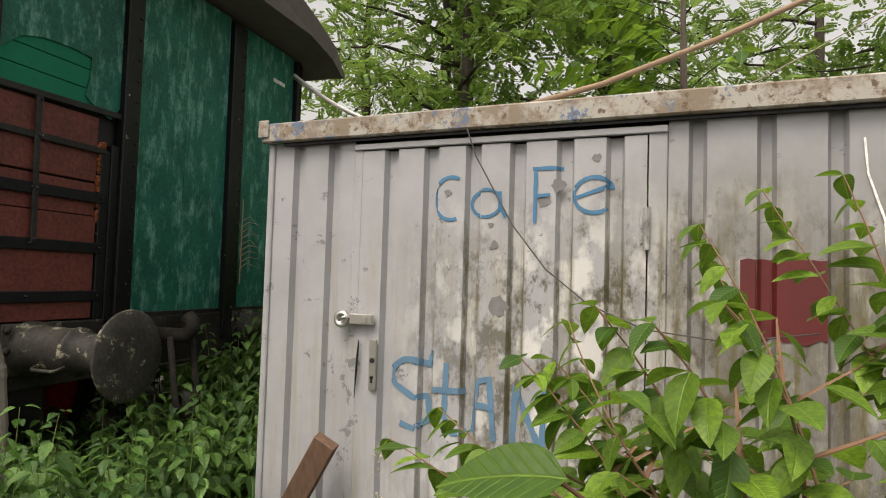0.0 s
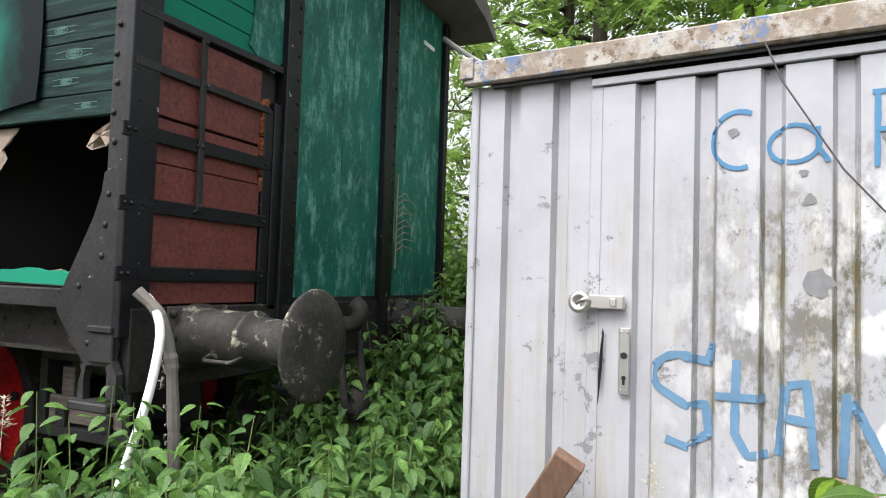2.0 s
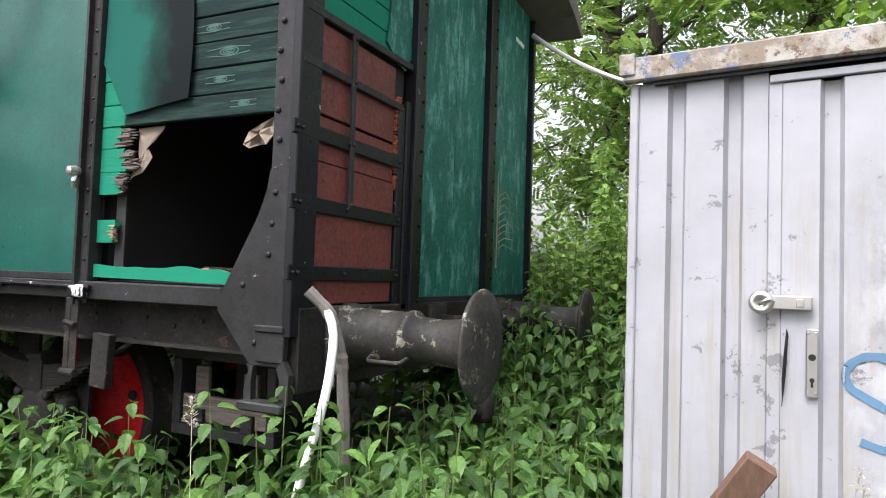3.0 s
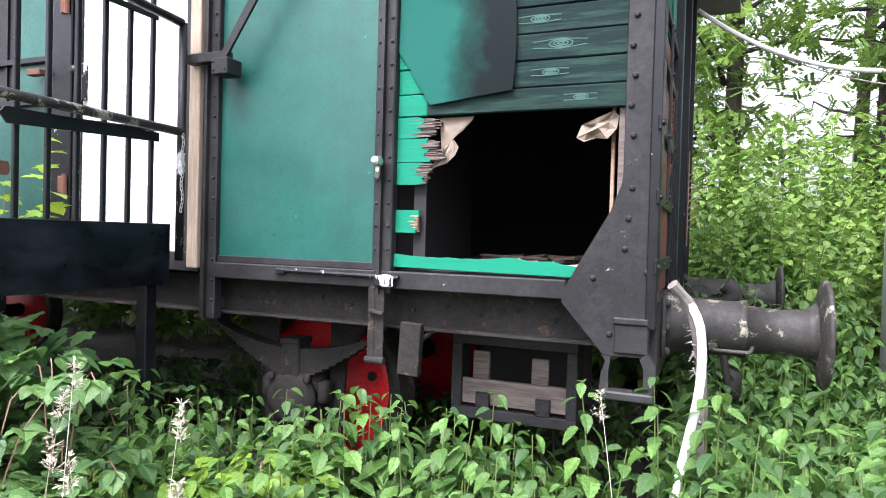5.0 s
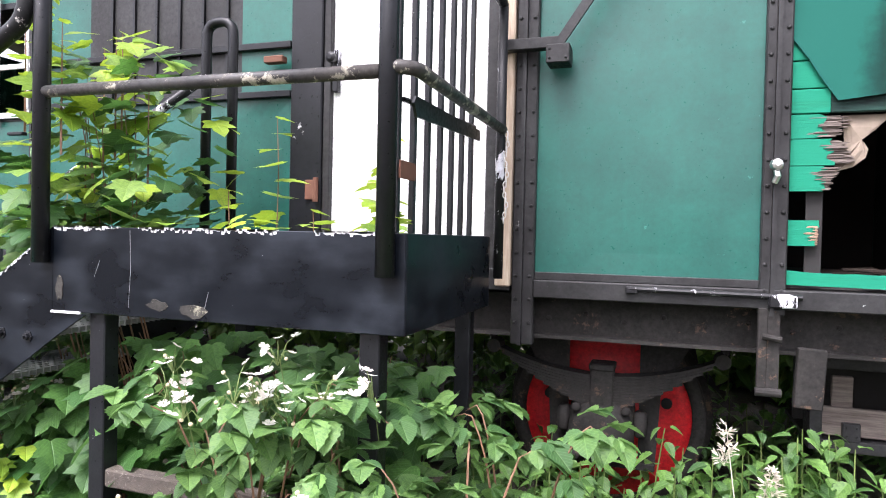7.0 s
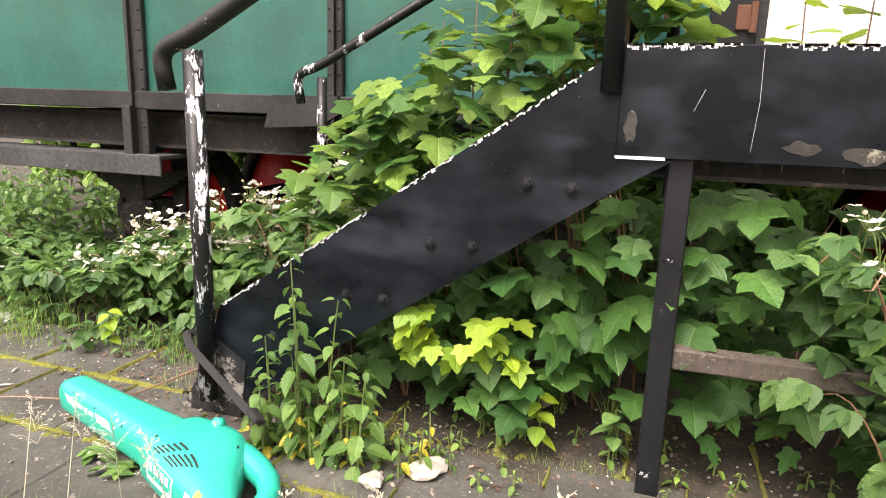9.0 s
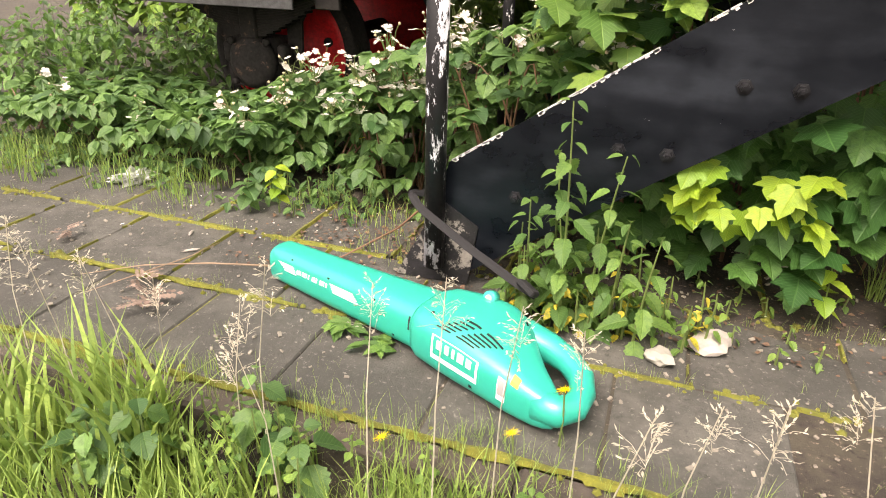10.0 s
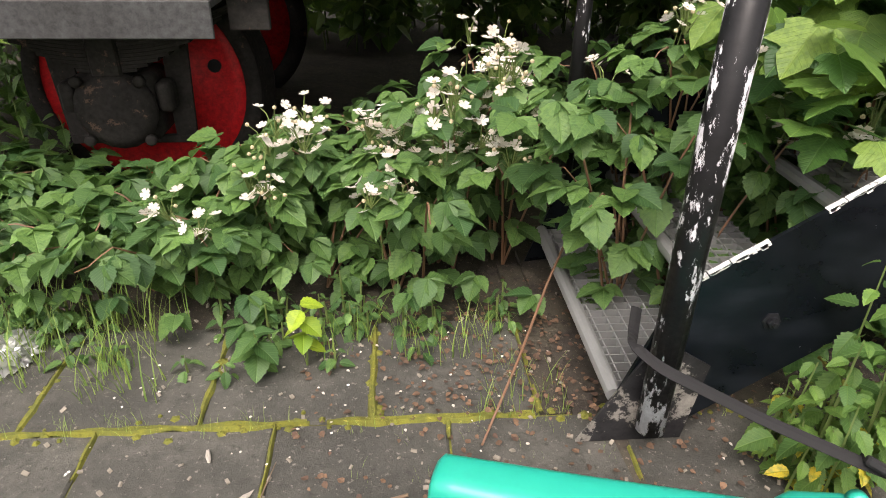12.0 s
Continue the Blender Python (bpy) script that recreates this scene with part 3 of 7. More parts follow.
add_box(bm, (-0.53, -0.02, 0.66), (-0.425, 0.02, 0.9), 0.004, pose(0, 0, 0, 0, 3, 0))
add_tube(bm, [(-0.43, 0.04, 0.82), (-0.34, 0.09, 0.9)], 0.012, 6)
wpart("hanger_bracket", bm, UNDER, "hinged hanger bracket with chipped pin")

# side: rails, sheets and boards, from the torn bay to the far end
wpart("side_sheet", wavy_sheet((-1.55, -0.63), (1.19, 3.15), 0.004, 0.004, 0.012), GREEN, "smooth green painted side sheet")
wpart("sheet_edge", block((-1.55, -0.012, 1.155), (-0.63, 0.02, 1.19), 0.003), FRAME_GREY)
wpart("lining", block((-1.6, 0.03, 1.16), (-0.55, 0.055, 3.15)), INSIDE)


def ragged_board(z0, z1, xa, xb, rag, y0=0.012, y1=0.036, seed=0):
    """Board whose right end is torn to splinters."""
    r = random.Random(seed)
    n = 9
    pts = [(xa, z0)]
    for k in range(n):
        z = z0 + (z1 - z0) * k / (n - 1)
        pts.append((xb + rag * (r.random() - 0.5) * 2, z))
    pts.append((xa, z1))
    return prism(pts, "y", y0, y1)


zb = 1.86
for k in range(11):
    h = 0.1 if k == 0 else 0.113
    fresh = -0.39 + 0.02 * k if k < 3 else -0.535
    bm = block((fresh, 0.010 + 0.003 * (k % 2), zb + 0.002), (0.482, 0.036, zb + h - 0.002), 0.004)
    wpart("board", bm, BOARD_DARK)
    if k < 3:
        wpart("board", block((-0.535, 0.010 + 0.003 * (k % 2), zb + 0.002), (fresh, 0.036, zb + h - 0.002), 0.003), GREEN_BRIGHT, "bright green board end, long covered by the sheet")
    zb += h
SPLIT_ENDS = ((1.763, 1.858, -0.412, 0.02, 1, 0.07, 0.1), (1.655, 1.76, -0.385, 0.016, 2, 0.085, 0.06), (1.552, 1.652, -0.402, 0.016, 3, 0.02, 0.055), (1.333, 1.436, -0.425, 0.01, 4, 0.006, 0.006))
for z0, z1, xe, rag, sd, low_reach, top_reach in SPLIT_ENDS:
    wpart("board", ragged_board(z0, z1, -0.535, xe, rag, seed=sd), GREEN_BRIGHT, "bright green board, broken off")
    bm = bmesh.new()
    n_s = 30
    for j in range(n_s):
        f = j / n_s
        zz = z0 + 0.004 + (z1 - z0 - 0.012) * f
        xs_ = xe - rag - 0.045 * rng.random() ** 2
        xt = xe + (low_reach + (top_reach - low_reach) * f) * rng.uniform(0.55, 1.1)
        h = (z1 - z0) / n_s * rng.uniform(0.8, 1.9)
        yo = 0.006 + 0.02 * rng.random()
        add_prism(bm, [(xs_, zz), (xt - 0.006, zz + 0.1 * h), (xt, zz + 0.5 * h), (xt - 0.012 * rng.random(), zz + h), (xs_ + 0.012, zz + h)], "y", yo, yo + 0.012)
    tagged(wpart("splinters", bm, OLDWOOD if sd < 4 else SPLINTER, "grey splintered board end"), kind="stuff")
bm = bmesh.new()
pts = [(-0.535, 1.175), (0.40, 1.165), (0.38, 1.18)] + [(0.36 - 0.9 * k / 17, 1.222 + 0.014 * rng.random() - 0.018 * max(0, 1 - k / 5)) for k in range(18)]
wpart("board", add_prism(bm, pts, "y", 0.004, 0.03), GREEN_BRIGHT, "bright green bottom board with ragged top")
bm = bmesh.new()
for k in range(26):
    x = -0.42 + 0.9 * rng.random()
    add_box(bm, (-0.05 - 0.05 * rng.random(), -0.012, -0.004), (0.06 * rng.random() + 0.03, 0.012, 0.006), 0, pose(x, 0.04 + 0.12 * rng.random(), 1.2 + 0.015 * rng.random(), rng.uniform(-15, 15), rng.uniform(-8, 8), rng.uniform(-15, 15)))
tagged(wpart("splinters", bm, SPLINTER, "broken wood along the floor edge"), kind="stuff")
for k in range(14):
    bm = block((-0.15, -0.03, -0.006), (0.15 + 0.15 * rng.random(), 0.03, 0.008), 0.002, pose(rng.uniform(-0.25, 0.3), rng.uniform(0.2, 0.8), 1.18 + 0.05 * rng.random(), rng.uniform(-10, 10), rng.uniform(-8, 8), rng.uniform(-40, 40)))
    wpart("loose_board", bm, CHARRED, "charred board lying inside")
wpart("stud", block((0.452, 0.035, 1.2), (0.48, 0.1, 2.0), 0.004), OLDWOOD, "bleached corner stud")
wpart("stud", block((0.415, 0.10, 1.2), (0.43, 0.13, 2.0), 0.003), SPLINTER)
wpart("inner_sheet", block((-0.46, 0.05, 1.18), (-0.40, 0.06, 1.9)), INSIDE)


def crumpled(poly_x, poly_z, y, amp, seed):
    """Torn scrap: an irregular fan of creased facets."""
    r = random.Random(seed)
    bm = bmesh.new()
    n = len(poly_x)
    cx, cz = sum(poly_x) / n, sum(poly_z) / n
    mid = bm.verts.new((cx, y - amp, cz))
    ring = [bm.verts.new((x, y + amp * (r.random() - 0.5) * 2, z)) for x, z in zip(poly_x, poly_z)]
    half = [bm.verts.new(((x + cx) / 2, y + amp * (r.random() - 0.5) * 2.5, (z + cz) / 2)) for x, z in zip(poly_x, poly_z)]
    for i in range(n):
        j = (i + 1) % n
        bm.faces.new((ring[i], ring[j], half[j], half[i]))
        bm.faces.new((half[i], half[j], mid))
    thicken(bm, 0.004)
    return bm


wpart("torn_lining", crumpled([0.28, 0.30, 0.36, 0.43, 0.45, 0.445, 0.41, 0.36, 0.31], [1.745, 1.80, 1.825, 1.855, 1.83, 1.775, 1.735, 1.745, 1.728], 0.05, 0.02, 3), PAPER, "torn pale lining scrap")
wpart("torn_lining", crumpled([-0.38, -0.33, -0.34, -0.18, -0.185, -0.215, -0.25, -0.28, -0.29, -0.265, -0.25, -0.26, -0.30, -0.35], [1.62, 1.72, 1.855, 1.857, 1.84, 1.83, 1.822, 1.80, 1.77, 1.745, 1.72, 1.685, 1.65, 1.635], 0.046, 0.007, 5), PAPER, "torn pale lining scrap")

# torn upper sheet that curls off the boards
bm = bmesh.new()
grid = []
for j in range(13):
    row = []
    for i in range(11):
        u, v = i / 10, j / 12
        low = 2.155 - 0.25 * min(1, u / 0.28) ** 1.15 + 0.045 * max(0, (u - 0.28) / 0.72)
        z = low + (3.15 - low) * v
        x = -0.532 + u * (0.545 - 0.05 * v * 0 + 0.012 * math.sin(9 * v))
        curl = 0.008 * u * u * (1 - v) + 0.008 * (1 - v) ** 5
        row.append(bm.verts.new((x, 0.002 - curl - 0.006 * noise.noise((x * 3, z * 3, 1)), z)))
    grid.append(row)
for r0, r1 in zip(grid, grid[1:]):
    for i in range(10):
        bm.faces.new((r0[i], r0[i + 1], r1[i + 1], r1[i]))
thicken(bm, 0.003)


def scorched():
    """Green sheet with a soot-black scorch in its lower right part."""
    m, nt, b = mat_new("scorched_green_sheet")
    v = coords(nt)
    sep = nt.nodes.new("ShaderNodeSeparateXYZ")
    nt.links.new(v, sep.inputs[0])
    n = noise_tex(nt, v, 3.0, 7, 0.6)
    s = math_node(nt, "ADD", math_node(nt, "MULTIPLY", math_node(nt, "ADD", sep.outputs["X"], 0.5), 2.5), math_node(nt, "MULTIPLY", math_node(nt, "SUBTRACT", n, 0.5), 1.3))
    nt.links.new(mix(nt, ramp(nt, s, [(0.46, (0, 0, 0)), (0.7, (0.6, 0.6, 0.6)), (0.98, (1, 1, 1))]), (0.009, 0.085, 0.064), (0.003, 0.0065, 0.0065)), b.inputs["Base Color"])
    b.inputs["Roughness"].default_value, b.inputs["Specular IOR Level"].default_value = 0.62, 0.1
    bump(nt, b, n, 0.1, 0.004)
    return m


wpart("torn_sheet", bm, scorched(), "green sheet torn loose, scorched black at its edge")

# side west of the torn bay: door, windows, sheets
wpart("door_frame", block((-2.82, -0.02, 1.16), (-2.64, 0.04, 3.2), 0.006), BLACK, "black steel door frame")
wpart("door_frame", block((-1.79, -0.01, 1.16), (-1.725, 0.04, 3.2), 0.006), FRAME_GREY)
wpart("door_jamb", block((-2.64, -0.005, 1.16), (-2.60, 0.05, 3.2), 0.004), FRAME_GREY, "dark steel hinge jamb")
wpart("door_jamb", block((-1.725, -0.05, 1.12), (-1.655, 0.03, 3.2), 0.006), PALEWOOD, "pale peeling wooden door jamb")
wdoor = wpart("door", wavy_sheet((-2.60, -1.79), (1.17, 3.15), 0.03, 0.03, 0.004), WHITE, "white painted wagon door")
for z in (1.56, 2.6):
    bm = block((-2.72, -0.035, z - 0.05), (-2.665, -0.018, z + 0.05), 0.004)
    add_tube(bm, [(-2.655, -0.04, z - 0.06), (-2.655, -0.04, z + 0.06)], 0.014, 8)
    wpart("hinge", bm, RUSTY, "rusty hinge")
bm = lathe([(0.012, 0.0), (0.012, 0.03), (0.026, 0.04), (0.026, 0.06), (0.012, 0.068)], Matrix.Translation((-2.575, -0.0, 2.21)) @ pose(0, 0, 0, 90, 0, 0), 12)
add_box(bm, (-2.59, -0.008, 2.05), (-2.56, 0.03, 2.26), 0.004)
wpart("door_knob", bm, BLACK_CHIPPED, "chipped white door knob")
for xa, xb in ((-4.51, -2.82), (-5.735, -4.595), (X0, -5.86)):
    top = 2.04 if xa > -4.6 else 1.98
    wpart("side_sheet", wavy_sheet((xa, xb), (1.2, top), 0.004, 0.004, 0.01), GREEN, "green painted side sheet with drips")
wpart("side_sheet", wavy_sheet((-4.51, -4.16), (2.07, 3.15), 0.004, 0.004, 0.006), GREEN)
wpart("side_sheet", wavy_sheet((-3.13, -2.82), (2.07, 3.15), 0.004, 0.004, 0.006), GREEN)
for z0, z1 in ((2.035, 2.07), (2.285, 2.32)):
    wpart("rail", block((-4.51, -0.025, z0), (-2.82, 0.01, z1), 0.004), BLACK, "black steel rail")
bm = block((-4.16, 0.004, 2.07), (-3.13, 0.012, 3.15))
shut = wpart("shutter", bm, FRAME_GREY, "dark ribbed window shutter")
for k in range(6):
    bm = block((-4.0 + 0.155 * k, -0.01, 2.07), (-3.985 + 0.155 * k, 0.003, 3.15))
    bmesh.ops.transform(bm, matrix=WAGON_AT, verts=bm.verts)
    part("shutter_bar", bm, BLACK, shut)
wpart("bracket", block((-2.95, -0.07, 2.20), (-2.84, -0.02, 2.235), 0.004), RUSTY)
for xa, xb in ((-5.735, -4.595), (-7.2, -5.9)):
    win = wpart("window", block((xa, -0.024, 1.995), (xb, -0.008, 2.03), 0.003), WHITE_BAR, "white flaking window bars")
    bars = [((x, -0.03, 1.955), (x + 0.03, -0.012, 2.75)) for x in [xa + 0.01] + [xa + (xb - xa) * k / 4.0 for k in (1, 2, 3)] + [xb - 0.04]] + [((xa, -0.022, 2.29), (xb, -0.006, 2.32))]
    for lo, hi in bars:
        bm = block(lo, hi, 0.003)
        bmesh.ops.transform(bm, matrix=WAGON_AT, verts=bm.verts)
        part("window_bar", bm, WHITE_BAR, win)
    bm = bmesh.new()
    for lo, hi in (((xa, 0.0, 1.98), (xb, 0.05, 2.02)), ((xa, 0.0, 2.66), (xb, 0.05, 2.7)), ((xa, 0.0, 2.02), (xa + 0.08, 0.05, 2.66)), ((xb - 0.05, 0.0, 2.02), (xb, 0.05, 2.66))):
        add_box(bm, lo, hi, 0.003)
    bmesh.ops.transform(bm, matrix=WAGON_AT, verts=bm.verts)
    part("window_frame", bm, BLACK, win)
    wpart("side_sheet", block((xa, 0.004, 2.7), (xb, 0.008, 3.15)), GREEN)
wpart("window_frame", block((-7.9, 0.0, 1.98), (-7.2, 0.02, 3.15)), GREEN)
wpart("catch", block((-4.72, -0.07, 1.885), (-4.6, -0.03, 1.905), 0.004), BLACK)
bm = prism([(-4.95, 1.03), (-4.9, 1.2), (-4.52, 1.2), (-4.5, 1.12), (-4.62, 1.05)], "y", -0.06, -0.035)
wpart("guard_plate", bm, FRAME_GREY)
# diagonal stay and latch box on the green bay
bm = block((-1.70, -0.10, 2.165), (-1.44, -0.05, 2.215), 0.004)
add_box(bm, (-1.50, -0.14, 2.09), (-1.40, -0.03, 2.17), 0.004)
rivets(bm, [(-1.485, -0.14, 2.11), (-1.415, -0.14, 2.11), (-1.485, -0.14, 2.15)], "y", 0.007, 0.006)
wpart("latch_box", bm, FRAME_GREY, "steel latch box")
bm = bmesh.new()
add_prism(bm, [(-1.49, 2.15), (-1.45, 2.14), (-0.86, 3.0), (-0.9, 3.02)], "y", -0.12, -0.105)
wpart("stay_bar", bm, FRAME_GREY, "diagonal steel stay, red-brown rust at its middle")
# rivet lock on the middle post
bm = lathe([(0.02, 0), (0.026, 0.02), (0.02, 0.05), (0.008, 0.055)], Matrix.Translation((-0.59, -0.055, 1.65)) @ pose(0, 0, 0, 90, 0, 0), 10)
add_tube(bm, [(-0.59, -0.07, 1.635), (-0.585, -0.08, 1.605), (-0.595, -0.07, 1.58)], 0.012, 8)
wpart("padlock", bm, STEEL, "tarnished lock")

# long footboard with hangers
bm = block((X0 + 0.4, -0.085, 0.825), (-5.6, 0.16, 0.85), 0.003)
add_box(bm, (X0 + 0.4, -0.1, 0.735), (-5.6, -0.085, 0.85), 0.003)
wpart("footboard", bm, painted("grey_footboard_paint", (0.05, 0.053, 0.054), (0.032, 0.033, 0.033), (0.4, 0.4, 0.38), chips=0.66, rough=0.6, streak=(20, 20, 1.0), streaks=0.6), "grey plank footboard")
wpart("footboard_hanger", block((-5.86, -0.085, 0.85), (-5.80, -0.06, 1.12), 0.003), FRAME_GREY)
wpart("step_hanger", block((-5.6, 0.12, 0.72), (-5.46, 0.15, 0.85), 0.004), UNDER)

# battery-like open box with broken planks
bx = (-0.365, 0.262, 0.518, 0.935)
w = 0.052
obox = wpart("equipment_box", block((bx[0] + 0.01, 0.10, bx[2] + 0.01), (bx[1] - 0.01, 0.6, bx[2] + 0.03)), UNDER, "open steel frame box under the floor")
obox.location = (0, 0.37, -0.09)
# dark sheet closing the open box, in place of the shade inside
bm = block((bx[0] + 0.01, 0.4, bx[2] + 0.03), (bx[1] - 0.01, 0.42, bx[3]))
bmesh.ops.transform(bm, matrix=WAGON_AT, verts=bm.verts)
part("back_panel", bm, INSIDE, obox)
for lo, hi in (((bx[0], -0.03, bx[3] - w), (bx[1], 0.10, bx[3])), ((bx[0], -0.03, bx[2]), (bx[1], 0.10, bx[2] + w)), ((bx[0], -0.03, bx[2] + w), (bx[0] + w, 0.10, bx[3] - w)), ((bx[1] - w, -0.03, bx[2] + w), (bx[1], 0.10, bx[3] - w))):
    bm = block(lo, hi, 0.004)
    bmesh.ops.transform(bm, matrix=WAGON_AT, verts=bm.verts)
    part("frame_bar", bm, FRAME_GREY, obox)
for nm, lo, hi, mat in (("box_board", (bx[0] + 0.05, -0.01, 0.585), (bx[1] - 0.052, 0.02, 0.71), OLDWOOD), ("box_board", (-0.27, 0.02, 0.66), (-0.185, 0.045, 0.845), OLDWOOD), ("box_board", (0.03, 0.02, 0.66), (0.115, 0.045, 0.83), OLDWOOD)):
    bm = block(lo, hi, 0.004)
    bmesh.ops.transform(bm, matrix=WAGON_AT, verts=bm.verts)
    part(nm, bm, mat, obox, "bleached broken plank")
for x in (-0.2, 0.1):
    bm = block((x - 0.035, -0.035, 0.57), (x + 0.035, -0.012, 0.65), 0.003)
    rivets(bm, [(x + a, -0.035, z) for a in (-0.02, 0.02) for z in (0.59, 0.63)], "y", 0.006, 0.005)
    bmesh.ops.transform(bm, matrix=WAGON_AT, verts=bm.verts)
    part("hinge", bm, FRAME_GREY, obox)


# wheels with leaf springs and axle boxes
def wheelset(cx, cz=0.425):
    for ym, flip in ((0.60, 1), (2.2, -1)):
        m = Matrix.Translation((cx, ym, cz)) @ pose(0, 0, 0, -90 * flip, 0, 0)
        wheel = wpart("wheel", lathe([(0.06, -0.06), (0.14, -0.05), (0.17, 0.0), (0.36, 0.035), (0.43, 0.0), (0.43, 0.1), (0.06, 0.12)], m, 40), RED, "red painted disc wheel", True)
        bm = lathe([(0.425, -0.012), (0.49, -0.012), (0.495, 0.0), (0.5, 0.09), (0.53, 0.1), (0.53, 0.125), (0.425, 0.125)], m, 48, True)
        bmesh.ops.transform(bm, matrix=WAGON_AT, verts=bm.verts)
        part("tyre", bm, UNDER, wheel, "dark steel tyre", True)
        if flip == 1:
            for a in (0.0, 180.0):
                bm = lathe([(0.028, -0.002), (0.028, 0.012)], Matrix.Translation((cx + 0.3 * math.cos(radians(a)), ym + 0.018, cz + 0.08)) @ pose(0, 0, 0, 90, 0, 0), 12)
                bmesh.ops.transform(bm, matrix=WAGON_AT, verts=bm.verts)
                part("lightening_hole", bm, HOLE, wheel, "dark round hole")
    wpart("axle", lathe([(0.07, 0), (0.07, 1.5)], Matrix.Translation((cx, 0.65, cz)) @ pose(0, 0, 0, -90, 0, 0), 14), UNDER, "", True)
    # leaf spring: eleven leaves in a shallow bow
    bm = bmesh.new()
    for k in range(11):
        half = 0.53 - 0.042 * k
        n = 12
        for s in range(n):
            a, b = -half + 2 * half * s / n, -half + 2 * half * (s + 1) / n
            za, zb2 = (0.68 + 0.115 * (t_ / 0.53) ** 2 - 0.0138 * k for t_ in (a, b))
            add_prism(bm, [(cx + a, za), (cx + b, zb2), (cx + b, zb2 + 0.0125), (cx + a, za + 0.0125)], "y", 0.25, 0.34)
    wpart("leaf_spring", bm, UNDER, "stacked leaf spring")
    bm = block((cx - 0.055, 0.235, 0.53), (cx + 0.055, 0.355, 0.745), 0.008)
    add_box(bm, (cx - 0.06, 0.225, 0.72), (cx + 0.06, 0.365, 0.75), 0.006)
    wpart("spring_buckle", bm, UNDER)
    bm = lathe([(0.15, 0.0), (0.155, 0.03), (0.12, 0.05), (0.1, 0.055), (0.03, 0.06)], Matrix.Translation((cx, 0.28, cz)) @ pose(0, 0, 0, 90, 0, 0), 20)
    add_box(bm, (cx - 0.15, 0.28, cz - 0.13), (cx + 0.15, 0.48, cz + 0.13), 0.02)
    for sx in (-1, 1):
        add_box(bm, (cx + sx * 0.15, 0.27, cz - 0.02), (cx + sx * 0.21, 0.36, cz + 0.1), 0.015)
        for sz in (-1, 1):
            add_lathe(bm, [(0.022, 0), (0.022, 0.022), (0.014, 0.026)], Matrix.Translation((cx + sx * 0.115, 0.245, cz + sz * 0.115)) @ pose(0, 0, 0, 90, 0, 0), 8)
    wpart("axle_box", bm, UNDER, "dark cast axle box", True)
    for sx in (-1, 1):
        bm = prism([(cx + sx * 0.17, 0.25), (cx + sx * 0.25, 0.25), (cx + sx * 0.27, 0.62), (cx + sx * 0.45, 0.93), (cx + sx * 0.17, 0.93)], "y", 0.37, 0.39)
        wpart("axle_guard", bm, UNDER)
        bm = tube([(cx + sx * 0.53, 0.295, 0.80), (cx + sx * 0.56, 0.295, 0.90)], 0.02, 8)
        add_lathe(bm, [(0.035, -0.05), (0.035, 0.05)], Matrix.Translation((cx + sx * 0.53, 0.295, 0.80)) @ pose(0, 0, 0, 90, 0, 0), 12)
        wpart("spring_shackle", bm, UNDER)
    wpart("axle_stay", block((cx - 0.25, 0.365, 0.225), (cx + 0.25, 0.385, 0.26), 0.004), UNDER)


wheelset(-1.262)
wheelset(-6.1, 0.40)

# ---- wagon end: hatch, uprights, sheets, buffers ----
XE = 0.60
bm = block((XE - 0.02, 0.0, 0.76), (XE + 0.03, YB - 0.2, 1.09), 0.006)
wpart("headstock", bm, UNDER, "rusty steel headstock")
for z0, z1 in ((1.10, 1.215), (1.225, 1.47), (1.485, 1.66)):
    wpart("hatch_panel", block((XE - 0.012, 0.045, z0), (XE + 0.008, 0.73, z1 + 0.012), 0.003), BROWN, "red-brown painted hatch panel")
for z0, z1 in ((1.665, 1.86), (1.86, 2.24)):
    wpart("hatch_panel", block((XE - 0.015, 0.045, z0 + 0.012), (XE + 0.004, 0.72, z1), 0.003), BROWN, "dull brown hatch panel")
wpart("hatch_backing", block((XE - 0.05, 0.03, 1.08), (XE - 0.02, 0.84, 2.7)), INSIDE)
wpart("hatch_stile", block((XE - 0.02, -0.025, 1.08), (XE + 0.02, 0.045, 2.3), 0.004), BLACK)
bm = block((XE - 0.02, 0.735, 1.08), (XE + 0.022, 0.80, 2.06), 0.004)
add_box(bm, (XE - 0.02, 0.80, 1.06), (XE + 0.03, 0.86, 2.1), 0.004)
wpart("hatch_stile", bm, BLACK)
for zc in (1.225, 1.495, 1.78):
    bm = block((XE + 0.012, -0.075, zc - 0.03), (XE + 0.026, 0.775, zc + 0.03), 0.004)
    rivets(bm, [(XE + 0.026, y, zc) for y in (-0.05, -0.02, 0.3, 0.75)], "x", 0.01, 0.01)
    wpart("hatch_band", bm, BLACK, "flat black iron band")
for z0, z1, ya, yb in ((2.035, 2.035, -0.03, 0.77), (2.245, 2.265, -0.02, 0.86)):
    bm = prism([(ya, z0), (yb, z1), (yb, z1 + 0.035), (ya, z0 + 0.035)], "x", XE + 0.01, XE + 0.028, 0.003)
    wpart("hatch_bar", bm, FRAME_GREY)
bm = prism([(0.305, 1.50), (0.335, 1.50), (0.325, 2.26), (0.295, 2.26)], "x", XE + 0.024, XE + 0.036, 0.002)
rivets(bm, [(XE + 0.036, 0.32, z) for z in (1.52, 1.78, 2.05, 2.24)], "x", 0.01, 0.01)
wpart("hatch_bar", bm, FRAME_GREY)
bm = bmesh.new()
